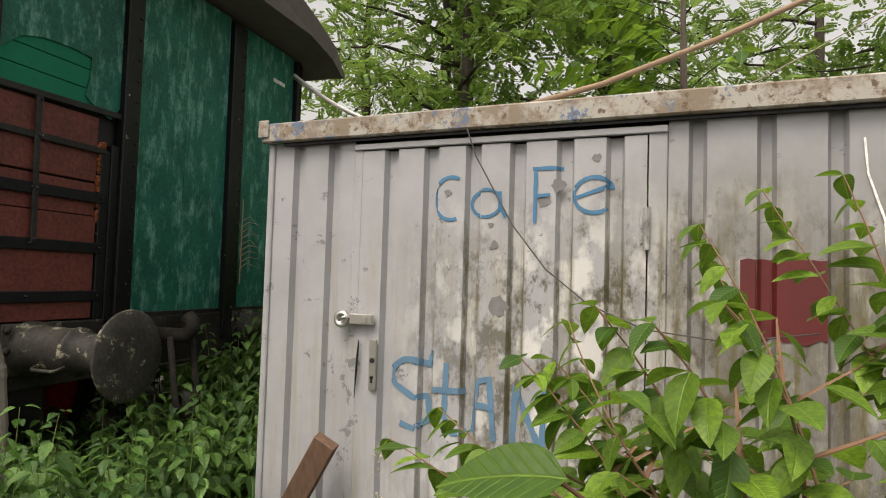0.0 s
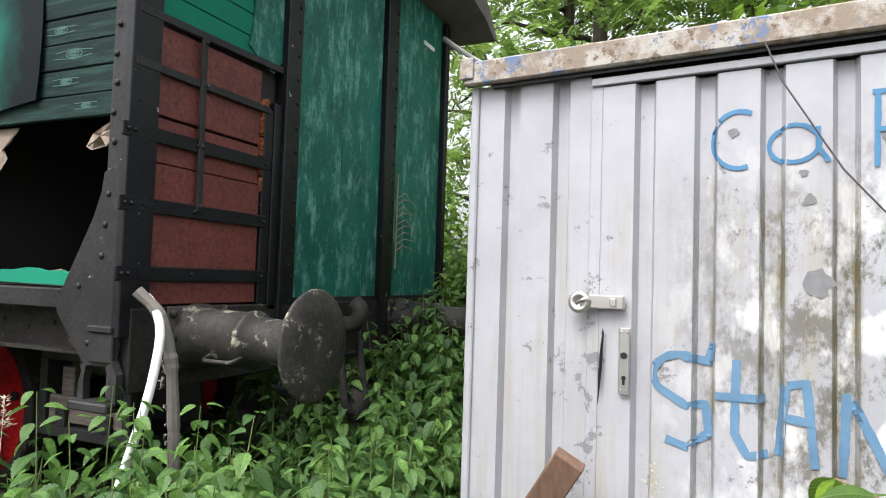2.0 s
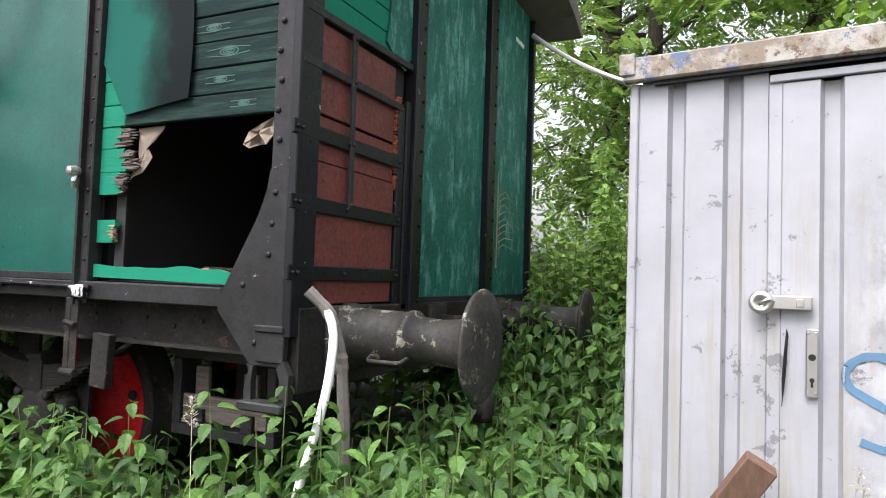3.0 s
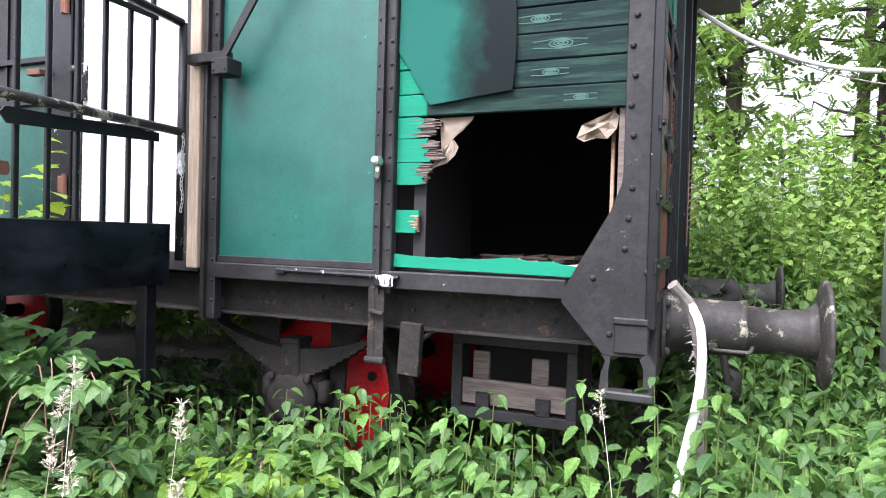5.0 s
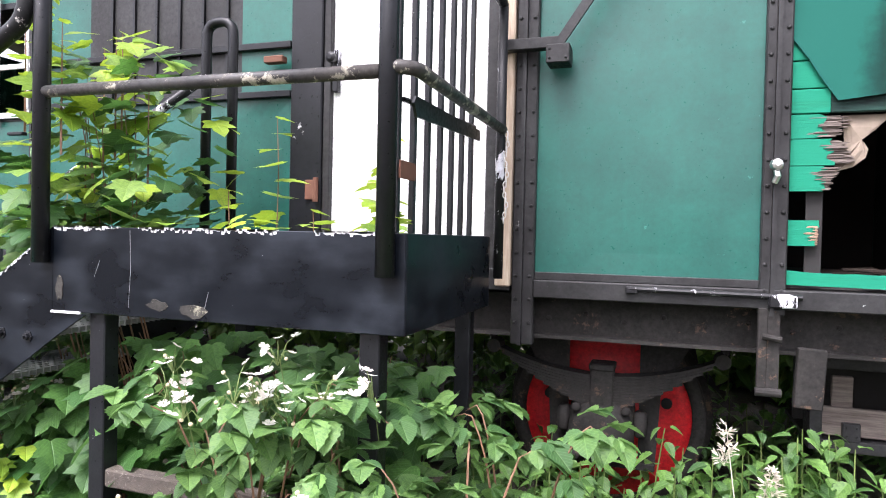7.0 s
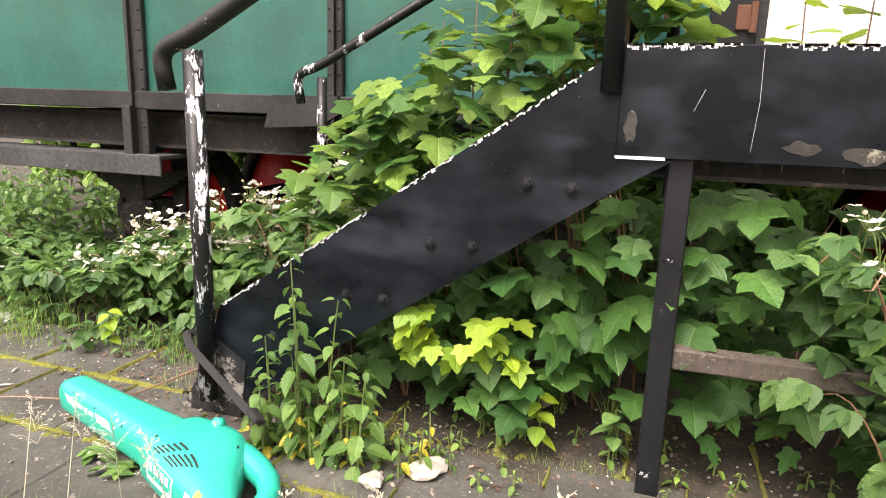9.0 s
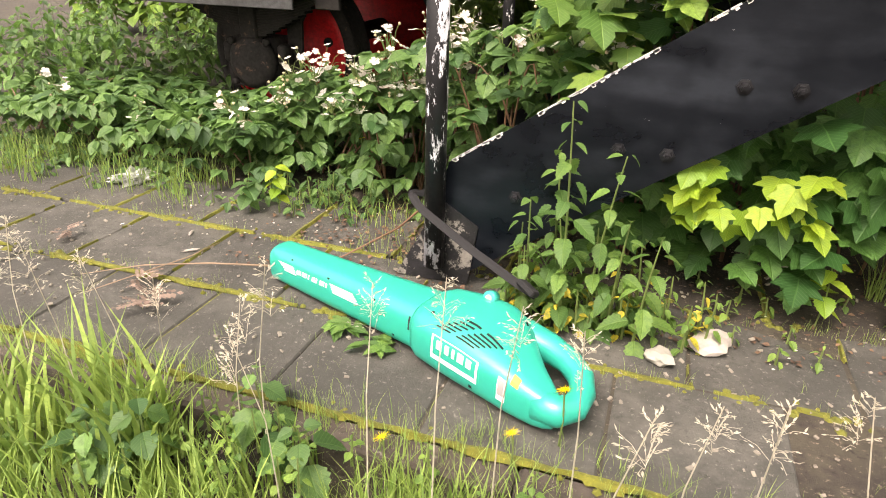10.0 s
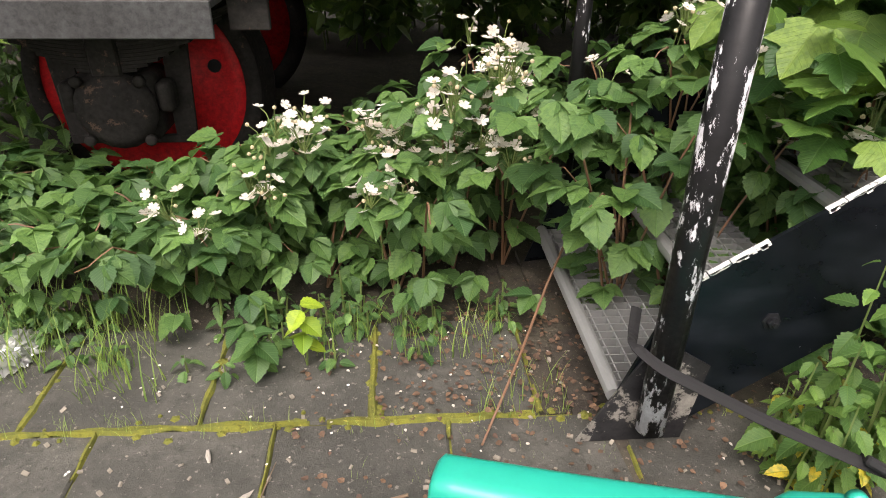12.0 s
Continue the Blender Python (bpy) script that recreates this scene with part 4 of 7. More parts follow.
for k in range(30):
    add_box(bm, (0, -0.02, -0.01), (0.02, 0.02, 0.012), 0, pose(XE - 0.005, 0.735 + 0.02 * rng.random(), 1.65 + 0.45 * rng.random(), rng.uniform(-40, 40), 20, 10))
wpart("splinters", bm, plain("orange_wood_chips", (0.26, 0.075, 0.025), 0.9), "orange wood splinters at the hatch edge")
zb = 2.275
for k in range(4):
    wpart("board", block((XE - 0.015, 0.04, zb + 0.002), (XE + 0.002, 0.84, zb + 0.108), 0.003), GREEN_BRIGHT, "bright green end board")
    zb += 0.11
# worn sheet over the boards, cut away in a curve
cut = [(-0.02, 2.42), (0.1, 2.44), (0.2, 2.53), (0.32, 2.565), (0.5, 2.575), (0.64, 2.565), (0.635, 2.45), (0.61, 2.34), (0.72, 2.27), (0.80, 2.25), (0.86, 2.33)]
bm = prism(cut + [(0.86, 3.2), (-0.02, 3.1)], "x", XE + 0.006, XE + 0.012)
wpart("end_sheet", bm, GREEN_WORN, "chalky green sheet, cut away in a curve")
for ya, yb in ((0.86, 1.01), (1.90, 2.09), (2.83, 2.95)):
    bm = block((XE - 0.02, ya, 0.9), (XE + 0.05, ya + 0.045, 3.28), 0.005)
    add_box(bm, (XE - 0.02, ya + 0.045, 0.9), (XE + 0.028, yb, 3.28), 0.004)
    rivets(bm, [(XE + 0.028, yb - 0.03, 1.1 + 0.13 * k) for k in range(16)], "x", 0.011, 0.009)
    wpart("end_post", bm, BLACK, "black steel end upright")


def end_sheet(ya, yb, z0, z1):
    bm = wavy_sheet((ya, yb), (z0, z1), 0, 0.004, 0.008)
    bmesh.ops.transform(bm, matrix=Matrix(((0, 1, 0, XE + 0.004), (1, 0, 0, 0), (0, 0, 1, 0), (0, 0, 0, 1))), verts=bm.verts)
    wpart("end_sheet", bm, GREEN_WORN, "chalky green end sheet with white streaks")


end_sheet(1.01, 1.45, 1.12, 3.3)
end_sheet(1.455, 1.90, 1.12, 3.3)
end_sheet(2.09, 2.83, 1.12, 3.3)
for ya, yb in ((1.01, 1.9), (2.09, 2.83)):
    wpart("end_trim", block((XE - 0.01, ya, 1.09), (XE + 0.02, yb, 1.12), 0.003), FRAME_GREY)
wpart("number_bar", block((XE + 0.008, 2.5, 3.0), (XE + 0.016, 2.68, 3.03)), WHITE_BAR, "chipped white bar")


def buffer_unit(y, z=0.965):
    m = Matrix.Translation((XE + 0.03, y, z)) @ ALONG_X
    bm = lathe([(0.14, 0.0), (0.14, 0.03), (0.12, 0.05), (0.115, 0.28), (0.117, 0.3), (0.122, 0.31), (0.122, 0.33), (0.1, 0.335), (0.092, 0.45), (0.10, 0.55), (0.13, 0.585)], m, 28)
    add_box(bm, (XE + 0.03, y - 0.17, z - 0.13), (XE + 0.05, y + 0.17, z + 0.13), 0.006)
    rivets(bm, [(XE + 0.05, y + a, z + b) for a in (-0.145, 0.145) for b in (-0.1, 0, 0.1)], "x", 0.02, 0.018)
    wpart("buffer_housing", bm, BUFFER, "lichen-grey buffer housing", True)
    bm = lathe([(0.06, 0.57), (0.16, 0.59), (0.214, 0.604), (0.222, 0.615), (0.214, 0.625), (0.12, 0.637), (0.02, 0.64)], m, 48)
    wpart("buffer_head", bm, BUFFER, "dark round buffer plate", True)
    bm = tube(rounded([(XE + 0.22, y - 0.11, z - 0.06), (XE + 0.23, y - 0.16, z - 0.075), (XE + 0.37, y - 0.16, z - 0.075), (XE + 0.38, y - 0.11, z - 0.06)], 0.02), 0.009, 8)
    wpart("grab_handle", bm, BUFFER, "", True)


buffer_unit(0.335)
buffer_unit(2.2)
bm = block((XE + 0.03, 1.1, 0.9), (XE + 0.06, 1.3, 1.08), 0.005)
add_tube(bm, rounded([(XE + 0.05, 1.2, 0.98), (XE + 0.3, 1.2, 0.98), (XE + 0.34, 1.2, 1.06), (XE + 0.29, 1.2, 1.1)], 0.04), 0.045, 12)
wpart("draw_hook", bm, UNDER, "black draw hook", True)
bm = tube(rounded([(XE + 0.25, 1.1, 0.98), (XE + 0.32, 1.1, 0.55), (XE + 0.34, 1.2, 0.5), (XE + 0.32, 1.3, 0.55), (XE + 0.25, 1.3, 0.98)], 0.05), 0.02, 8)
add_lathe(bm, [(0.05, 0), (0.06, 0.03), (0.06, 0.14), (0.03, 0.18)], Matrix.Translation((XE + 0.33, 1.2, 0.48)), 12)
wpart("coupling_chain", bm, UNDER, "black screw coupling", True)
bm = tube(rounded([(XE + 0.05, 0.75, 0.84), (XE + 0.12, 0.8, 0.78), (XE + 0.12, 2.0, 0.80)], 0.05), 0.014, 8)
wpart("uncoupling_bar", bm, UNDER)

# ---- steel container ----
container = thing("site_container", "grey-white corrugated steel site container with grimy sprayed door", "container", at=(3.2, 1.7, 0))
C_AT = Matrix.Translation((-3.2, -1.7, 0))
# it stands turned a little from the wagon, about a point near the lock
container.matrix_world = Matrix.Translation((2.42, 0.64, 0)) @ pose(0, 0, 0, 0, 0, -6.5) @ Matrix.Translation((3.2 - 2.42, 1.7 - 0.64, 0))
CY, CX0, CX1, CZ0, CZ1 = 0.64, 1.72, 4.75, 0.04, 2.05


def cpart(name, bm, mat, label="", smooth=False, parent=None):
    bmesh.ops.transform(bm, matrix=C_AT, verts=bm.verts)
    return part(name, bm, mat, parent or container, label, smooth)


RIBS_L = [1.885, 2.095]
RIBS_D = [2.43 + 0.2085 * k for k in range(6)]
RIBS_R = [3.79, 4.035, 4.27, 4.5]


def rib_depth(x):
    """How far the sheet lies behind its proud flats at x."""
    for centre, half in [(c + 0.02, 0.022) for c in RIBS_L] + [(c + 0.012, 0.024) for c in RIBS_D] + [(c + 0.01, 0.02) for c in RIBS_R]:
        d = abs(x - centre)
        if d < half:
            return 0.034
        if d < half + 0.014:
            return 0.034 * (half + 0.014 - d) / 0.014
    return 0.0


def ribbed(xa, xb, za, zb, y):
    """Corrugated sheet between xa and xb."""
    xs = {xa, xb}
    for c, h in [(c + 0.02, 0.022) for c in RIBS_L] + [(c + 0.012, 0.024) for c in RIBS_D] + [(c + 0.01, 0.02) for c in RIBS_R]:
        xs |= {c - h - 0.014, c - h, c + h, c + h + 0.014}
    xs = sorted(x for x in xs if xa <= x <= xb)
    front = [(x, y + rib_depth(x)) for x in xs]
    return prism(front + [(x, w + 0.004) for x, w in front[::-1]], "z", za, zb)


cpart("front_panel", ribbed(CX0 + 0.03, 2.235, CZ0, CZ1, CY + 0.012), SHEET, "pale grey ribbed front sheet")
cpart("front_panel", ribbed(3.69, CX1, CZ0, CZ1, CY + 0.012), SHEET, "grimy ribbed front sheet")
cpart("corner_profile", block((CX0, CY - 0.005, CZ0), (CX0 + 0.035, CY + 0.06, CZ1), 0.006), SHEET)
cpart("side_panel", block((CX0 + 0.003, CY + 0.06, CZ0), (CX0 + 0.03, 2.9, CZ1)), SHEET)
cpart("side_panel", block((CX1, CY + 0.01, CZ0), (CX1 + 0.03, 2.9, CZ1)), SHEET)
cpart("back_panel", block((CX0 + 0.03, 2.87, CZ0), (CX1, 2.9, CZ1)), SHEET)
bm = block((CX0 - 0.02, CY - 0.045, 2.05), (CX1 + 0.05, CY + 0.0, 2.15), 0.008)
add_box(bm, (CX0 - 0.02, CY, 2.125), (CX1 + 0.05, 2.92, 2.15), 0.008)
cpart("roof_rim", bm, RIM, "flaking roof rim with rust and blue patches")
cpart("rim_clip", block((CX0 - 0.035, CY - 0.055, 2.075), (CX0 + 0.03, CY - 0.045, 2.165), 0.006), RIM)
cpart("header_rail", block((2.24, CY - 0.01, 1.99), (3.69, CY + 0.012, 2.02), 0.004), SHEET)
cpart("rain_strip", block((CX0 + 0.1, CY - 0.015, 2.035), (CX1, CY + 0.01, 2.05)), BLACK)
cdoor = cpart("container_door", ribbed(2.285, 3.61, 0.1, 1.985, CY), SHEET, "ribbed door with algae runs")
for xa, xb in ((2.237, 2.285), (3.615, 3.688)):
    cpart("door_post", block((xa, CY + 0.002, CZ0), (xb, CY + 0.03, 2.0), 0.004), SHEET)


def dpart(name, bm, mat, label="", smooth=False):
    return cpart(name, bm, mat, label, smooth, cdoor)


bm = block((2.365, CY - 0.022, 0.845), (2.405, CY - 0.012, 1.085), 0.004)
dpart("lock_plate", bm, STEEL, "oblong steel lock plate")
bm = lathe([(0.012, 0), (0.012, 0.006)], Matrix.Translation((2.385, CY - 0.021, 0.985)) @ pose(0, 0, 0, 90, 0, 0), 14)
add_lathe(bm, [(0.008, 0), (0.008, 0.006)], Matrix.Translation((2.385, CY - 0.021, 0.905)) @ pose(0, 0, 0, 90, 0, 0), 12)
add_box(bm, (2.381, CY - 0.027, 0.88), (2.389, CY - 0.021, 0.905))
dpart("keyhole", bm, HOLE, "dark keyholes")
bm = bmesh.new()
for z in (0.86, 1.07):
    for x in (2.373, 2.397):
        add_lathe(bm, [(0.005, 0), (0.003, 0.003)], Matrix.Translation((x, CY - 0.022, z)) @ pose(0, 0, 0, 90, 0, 0), 8)
dpart("screw", bm, STEEL)
dpart("gap", crumpled([2.29, 2.3, 2.31, 2.305, 2.297, 2.292], [0.80, 0.92, 1.06, 1.08, 1.0, 0.9], CY - 0.018, 0.003, 4), HOLE, "bent-open dark gap")
bm = block((2.255, CY - 0.04, 1.15), (2.385, CY - 0.012, 1.20), 0.004)
add_box(bm, (2.335, CY - 0.048, 1.16), (2.36, CY - 0.04, 1.19), 0.003)
dpart("hasp", bm, STEEL, "steel hasp")
bm = lathe([(0.038, -0.012), (0.042, -0.006), (0.042, 0.006), (0.038, 0.012), (0.02, 0.015), (0.018, 0.006), (0.003, 0.005)], Matrix.Translation((2.222, CY - 0.04, 1.172)) @ pose(0, 0, 0, 90, 0, 0), 28)
add_tube(bm, rounded([(2.215, CY - 0.058, 1.165), (2.245, CY - 0.06, 1.185), (2.262, CY - 0.04, 1.175)], 0.01), 0.007, 8)
dpart("padlock", bm, STEEL, "round steel padlock", True)
for z in (1.6, 0.5):
    bm = block((3.585, CY - 0.01, z - 0.06), (3.60, CY - 0.0, z + 0.06), 0.003)
    add_tube(bm, [(3.612, CY - 0.014, z - 0.085), (3.612, CY - 0.014, z + 0.085)], 0.014, 10)
    add_box(bm, (3.585, CY - 0.012, z + 0.0), (3.612, CY - 0.003, z + 0.075), 0.003)
    dpart("hinge", bm, SHEET)


def spray(bm, pts, width, y, seg=0.012):
    """Sprayed stroke that follows the sheet's ribs."""
    pts = [Vector((p[0], 0, p[1])) for p in pts]
    dense = []
    for a, b in zip(pts, pts[1:]):
        n = max(1, int((b - a).length / seg))
        dense += [a.lerp(b, k / n) for k in range(n)]
    dense.append(pts[-1])
    rows = []
    for i, p in enumerate(dense):
        d = (dense[min(i + 1, len(dense) - 1)] - dense[max(i - 1, 0)])
        d = d.normalized() if d.length else Vector((1, 0, 0))
        nrm = Vector((-d.z, 0, d.x))
        w = width * (0.5 + 0.13 * noise.noise((p.x * 25, p.z * 25, 2)))
        rows.append([bm.verts.new((q.x, y + rib_depth(q.x) - 0.004, q.z)) for q in (p + nrm * w, p, p - nrm * w)])
    for r0, r1 in zip(rows, rows[1:]):
        for k in (0, 1):
            bm.faces.new((r0[k], r0[k + 1], r1[k + 1], r1[k]))
    return bm


def arc(cx, cz, rx, rz, a0, a1, n=16):
    return [(cx + rx * math.cos(radians(a0 + (a1 - a0) * k / n)), cz + rz * math.sin(radians(a0 + (a1 - a0) * k / n))) for k in range(n + 1)]


# patches where the paint has come off in scales
BARE = plain("bare_grey_primer", (0.21, 0.21, 0.215), 0.8, var=0.8, scale=30)
for px_, pz_, pr_ in ((2.99, 1.26, 0.05), (2.965, 1.53, 0.022), (2.74, 1.77, 0.02), (3.19, 1.72, 0.03), (3.25, 1.79, 0.035), (2.95, 1.62, 0.015), (3.41, 1.9, 0.022)):
    prand = random.Random(int(px_ * 977 + pz_ * 131))
    ring = [(px_ + pr_ * (0.55 + 0.6 * prand.random()) * math.cos(a), pz_ + pr_ * (0.55 + 0.6 * prand.random()) * math.sin(a)) for a in (2 * math.pi * k / 14 for k in range(14))]
    dpart("bare_patch", prism(ring, "y", CY - 0.0025, CY + 0.001), BARE, "grey patch of flaked paint")
STROKES = [
    ("letter_c", [arc(2.755, 1.745, 0.085, 0.098, 62, 290)], 0.016),
    ("letter_a", [arc(2.92, 1.72, 0.075, 0.062, 20, 380), [(2.99, 1.77), (2.99, 1.70), (3.02, 1.655)]], 0.015),
    ("letter_f", [[(3.135, 1.865), (3.265, 1.865)], [(3.15, 1.86), (3.148, 1.63)], [(3.15, 1.745), (3.215, 1.75)]], 0.016),
    ("letter_e", [[(3.325, 1.735), (3.46, 1.78)] + arc(3.40, 1.745, 0.085, 0.075, 25, 310)], 0.016),
    ("letter_s", [arc(2.58, 0.93, 0.095, 0.075, 70, 220) + [(2.60, 0.83), (2.655, 0.84), (2.665, 0.74), (2.6, 0.69), (2.53, 0.71)], [(2.58, 1.0), (2.665, 0.985), (2.68, 1.05)]], 0.027),
    ("letter_t", [[(2.755, 1.0), (2.75, 0.76), (2.79, 0.69), (2.85, 0.70)], [(2.69, 0.875), (2.84, 0.88)]], 0.027),
    ("letter_a", [[(2.88, 0.70), (2.90, 0.93), (2.96, 0.945), (2.985, 0.68)], [(2.89, 0.83), (2.98, 0.82)]], 0.027),
    ("letter_n", [[(3.06, 0.66), (3.07, 0.92)], [(3.085, 0.9), (3.19, 0.68)], [(3.2, 0.68), (3.21, 0.93)]], 0.027),
]
for nm, strokes, wd in STROKES:
    bm = bmesh.new()
    for n_s, s in enumerate(strokes):
        spray(bm, s, wd, CY - 0.0015 * n_s)
    dpart("sprayed_" + nm, bm, BLUE if wd < 0.02 else BLUE_FADED, "sky-blue sprayed letter")
bm = bmesh.new()
cols = []
for k in range(40):
    x = 3.955 + 0.29 * k / 39
    lo, hi = 1.18 + 0.02 * noise.noise((x * 20, 0, 0)), 1.49 - 0.05 * abs(x - 4.1) + 0.015 * noise.noise((x * 25, 3, 0))
    cols.append([bm.verts.new((x, CY + 0.012 + rib_depth(x) - 0.004, z)) for z in (lo, (lo + hi) / 2, hi)])
for c0, c1 in zip(cols, cols[1:]):
    for k in (0, 1):
        bm.faces.new((c0[k], c1[k], c1[k + 1], c0[k + 1]))
cpart("red_patch", bm, REDSPRAY, "red sprayed block")
bm = spray(bmesh.new(), [(4.36, 1.93), (4.37, 1.8), (4.40, 1.7), (4.43, 1.6)], 0.008, CY + 0.008)
spray(bm, [(4.42, 1.62), (4.43, 1.4)], 0.004, CY + 0.008)
cpart("white_drip", bm, WHITE, "run of white paint")

# knots and worn grain on the scorched boards
KNOT = plain("worn_knot", (0.05, 0.13, 0.105), 0.8, var=0.8, scale=40)
for kx, kz, kr in ((0.21, 2.135, 0.05), (0.17, 2.02, 0.035), (0.12, 2.245, 0.04), (0.3, 1.91, 0.03)):
    for ring, f in enumerate((1.0, 0.62, 0.3)):
        wpart("knot_ring", spray(bmesh.new(), arc(kx, kz, kr * f, kr * 0.32 * f, 0, 350, 22), 0.005, 0.0125 - 0.0015 * ring, 0.006), KNOT)
    bm = bmesh.new()
    for sgn in (-1, 1):
        spray(bm, [(kx - 2.4 * kr, kz + sgn * 0.012), (kx, kz + sgn * (0.42 * kr)), (kx + 2.2 * kr, kz + sgn * 0.01)], 0.0035, 0.0125, 0.01)
    wpart("worn_grain", bm, KNOT)

# ---- loading platform with stair ----
platform = thing("loading_platform", "black steel loading platform with stair and pipe rails", "platform", at=(-2.4, -0.6, 0))
P_AT = Matrix.Translation((2.4, 0.6, 0))


def ppart(name, bm, mat, label="", smooth=False):
    bmesh.ops.transform(bm, matrix=P_AT, verts=bm.verts)
    return part(name, bm, mat, platform, label, smooth)


PY = -1.14
bm = block((-3.085, PY - 0.006, 1.04), (-1.72, PY + 0.004, 1.345), 0.003)
ppart("fascia", bm, BLACK_SHINY, "glossy black steel fascia plate")
bm = bmesh.new()
for k in range(420):
    x, s = -3.08 + 1.35 * rng.random(), rng.random() ** 2
    if noise.noise((x * 6, 0, 0)) < -0.25:
        continue
    add_box(bm, (x, PY - 0.0075, 1.345 - 0.003 - 0.013 * s * s), (x + 0.003 + 0.012 * rng.random(), PY + 0.004, 1.3475))
tagged(ppart("chipped_edge", bm, WHITE_BAR, "bare chipped top edge"), kind="stuff")
bm = block((-1.73, PY + 0.004, 1.04), (-1.72, -0.16, 1.345), 0.003)
ppart("fascia", bm, BLACK_SHINY, "glossy black steel side plate")
bm = bmesh.new()
for k in range(24):
    add_box(bm, (-3.05 + 0.055 * k, -1.12, 1.11), (-3.045 + 0.055 * k, -0.17, 1.14))
for k in range(14):
    add_box(bm, (-3.06, -1.1 + 0.068 * k, 1.12), (-1.74, -1.095 + 0.068 * k, 1.138))
ppart("deck_grating", bm, GRATE, "galvanised deck grating")
for x, y in ((-2.905, -1.085), (-1.845, -1.085), (-1.81, -0.22), (-2.905, -0.25)):
    bm = block((x - 0.034, y - 0.034, -0.03), (x + 0.034, y + 0.034, 1.04), 0.004)
    ppart("leg", bm, BLACK, "black square steel leg")
ppart("cross_bar", block((-2.87, -1.115, 0.42), (-1.88, -1.055, 0.485), 0.006), CURB, "mossy steel cross bar")
string = [(-4.585, 0.0), (-4.435, 0.43), (-3.16, 1.285), (-3.085, 1.345), (-3.085, 1.04), (-2.93, 1.035), (-3.06, 0.955), (-3.81, 0.445), (-4.40, 0.02)]
for ya, yb in ((PY - 0.005, PY + 0.005), (-0.29, -0.28)):
    bm = prism(string, "y", ya, yb)
    ppart("stringer", bm, BLACK_SHINY, "slanting black stair plate")
bm = bmesh.new()
for k in range(230):
    t_ = rng.random()
    if noise.noise((t_ * 9, 4, 0)) < -0.15:
        continue
    p = Vector((-4.435, 0, 0.43)).lerp(Vector((-3.16, 0, 1.285)), t_)
    add_box(bm, (0, -0.0075, -0.0015 - 0.008 * rng.random() ** 3), (0.004 + 0.014 * rng.random(), 0.006, 0.0025), 0, Matrix.Translation((p.x, PY, p.z)) @ pose(0, 0, 0, 0, -33.8, 0))
add_box(bm, (-3.085, PY - 0.012, 1.036), (-2.95, PY - 0.005, 1.044))
tagged(ppart("chipped_edge", bm, WHITE_BAR, "bare chipped top edge"), kind="stuff")
bm = prism([(-4.62, 0.0), (-4.46, 0.30), (-4.33, 0.22), (-4.36, 0.0)], "y", PY - 0.012, PY - 0.005)
ppart("foot_plate", bm, painted("scuffed_black_plate", (0.02, 0.02, 0.022), (0.012, 0.012, 0.012), (0.2, 0.19, 0.17), chips=0.54, spread=0.1), "scuffed foot plate")
for k in range(-1, 4):
    cx, z = -4.185 + 0.3 * k, 0.335 + 0.2065 * k
    if k < 0:
        cx, z = -4.405, 0.13
    bm = bmesh.new()
    add_tube(bm, [(cx - 0.13, -1.13, z - 0.005), (cx - 0.13, -0.29, z - 0.005)], 0.02, 10)
    for j in range(26):
        y = -1.12 + 0.033 * j
        add_box(bm, (cx - 0.12, y, z - 0.025), (cx + 0.12, y + 0.003, z))
    for j in range(6):
        x = cx - 0.1 + 0.042 * j
        add_box(bm, (x, -1.13, z - 0.02), (x + 0.004, -0.29, z - 0.002))
    ppart("tread", bm, GRATE, "perforated galvanised tread")
bolts = [(-3.33, 0.945), (-3.199, 0.94), (-3.629, 0.736), (-3.494, 0.737), (-3.925, 0.53), (-3.79, 0.53), (-4.215, 0.34)]
for x, z in bolts:
    bm = lathe([(0.022, 0), (0.022, 0.004), (0.014, 0.005), (0.013, 0.016), (0.006, 0.017), (0.006, 0.024)], Matrix.Translation((x, PY - 0.005, z)) @ pose(0, 0, 0, 90, 0, 0), 6)
    ppart("bolt", bm, BLACK, "black bolt head")

for pts_ in ([(-2.735, 1.335), (-2.73, 1.2), (-2.738, 1.07)], [(-2.89, 1.17), (-2.865, 1.23)], [(-2.43, 1.06), (-2.41, 1.14)]):
    ppart("scratch", spray(bmesh.new(), pts_, 0.0014, PY - 0.0038), GRATE, "thin bright scratch")
for px_, pz_, rx_, rz_ in ((-2.62, 1.085, 0.045, 0.022), (-2.47, 1.075, 0.055, 0.026), (-3.05, 1.12, 0.02, 0.05)):
    prand = random.Random(int(-px_ * 977))
    ring = [(px_ + rx_ * (0.6 + 0.5 * prand.random()) * math.cos(a), pz_ + rz_ * (0.6 + 0.5 * prand.random()) * math.sin(a)) for a in (2 * math.pi * k / 12 for k in range(12))]
    ppart("bare_patch", prism(ring, "y", PY - 0.0085, PY - 0.006), BUFFER, "dull patch of lost paint")

# pipe rails
RY = PY - 0.035
ppart("newel_post", tube([(-4.465, RY - 0.02, 0.08), (-4.465, RY - 0.02, 1.32)], 0.034, 14), BLACK_CHIPPED, "pipe post with flaked white patches", True)
bm = tube(rounded([(-4.575, RY - 0.02, 1.19), (-4.60, RY - 0.02, 1.32), (-4.47, RY - 0.02, 1.365), (-3.17, RY - 0.02, 2.07), (-3.11, RY - 0.02, 2.5)], 0.06), 0.031, 14)
ppart("handrail", bm, painted("worn_handrail_paint", (0.012, 0.012, 0.0125), (0.007, 0.007, 0.0075), (0.42, 0.4, 0.37), chips=0.585), "slanting pipe handrail", True)
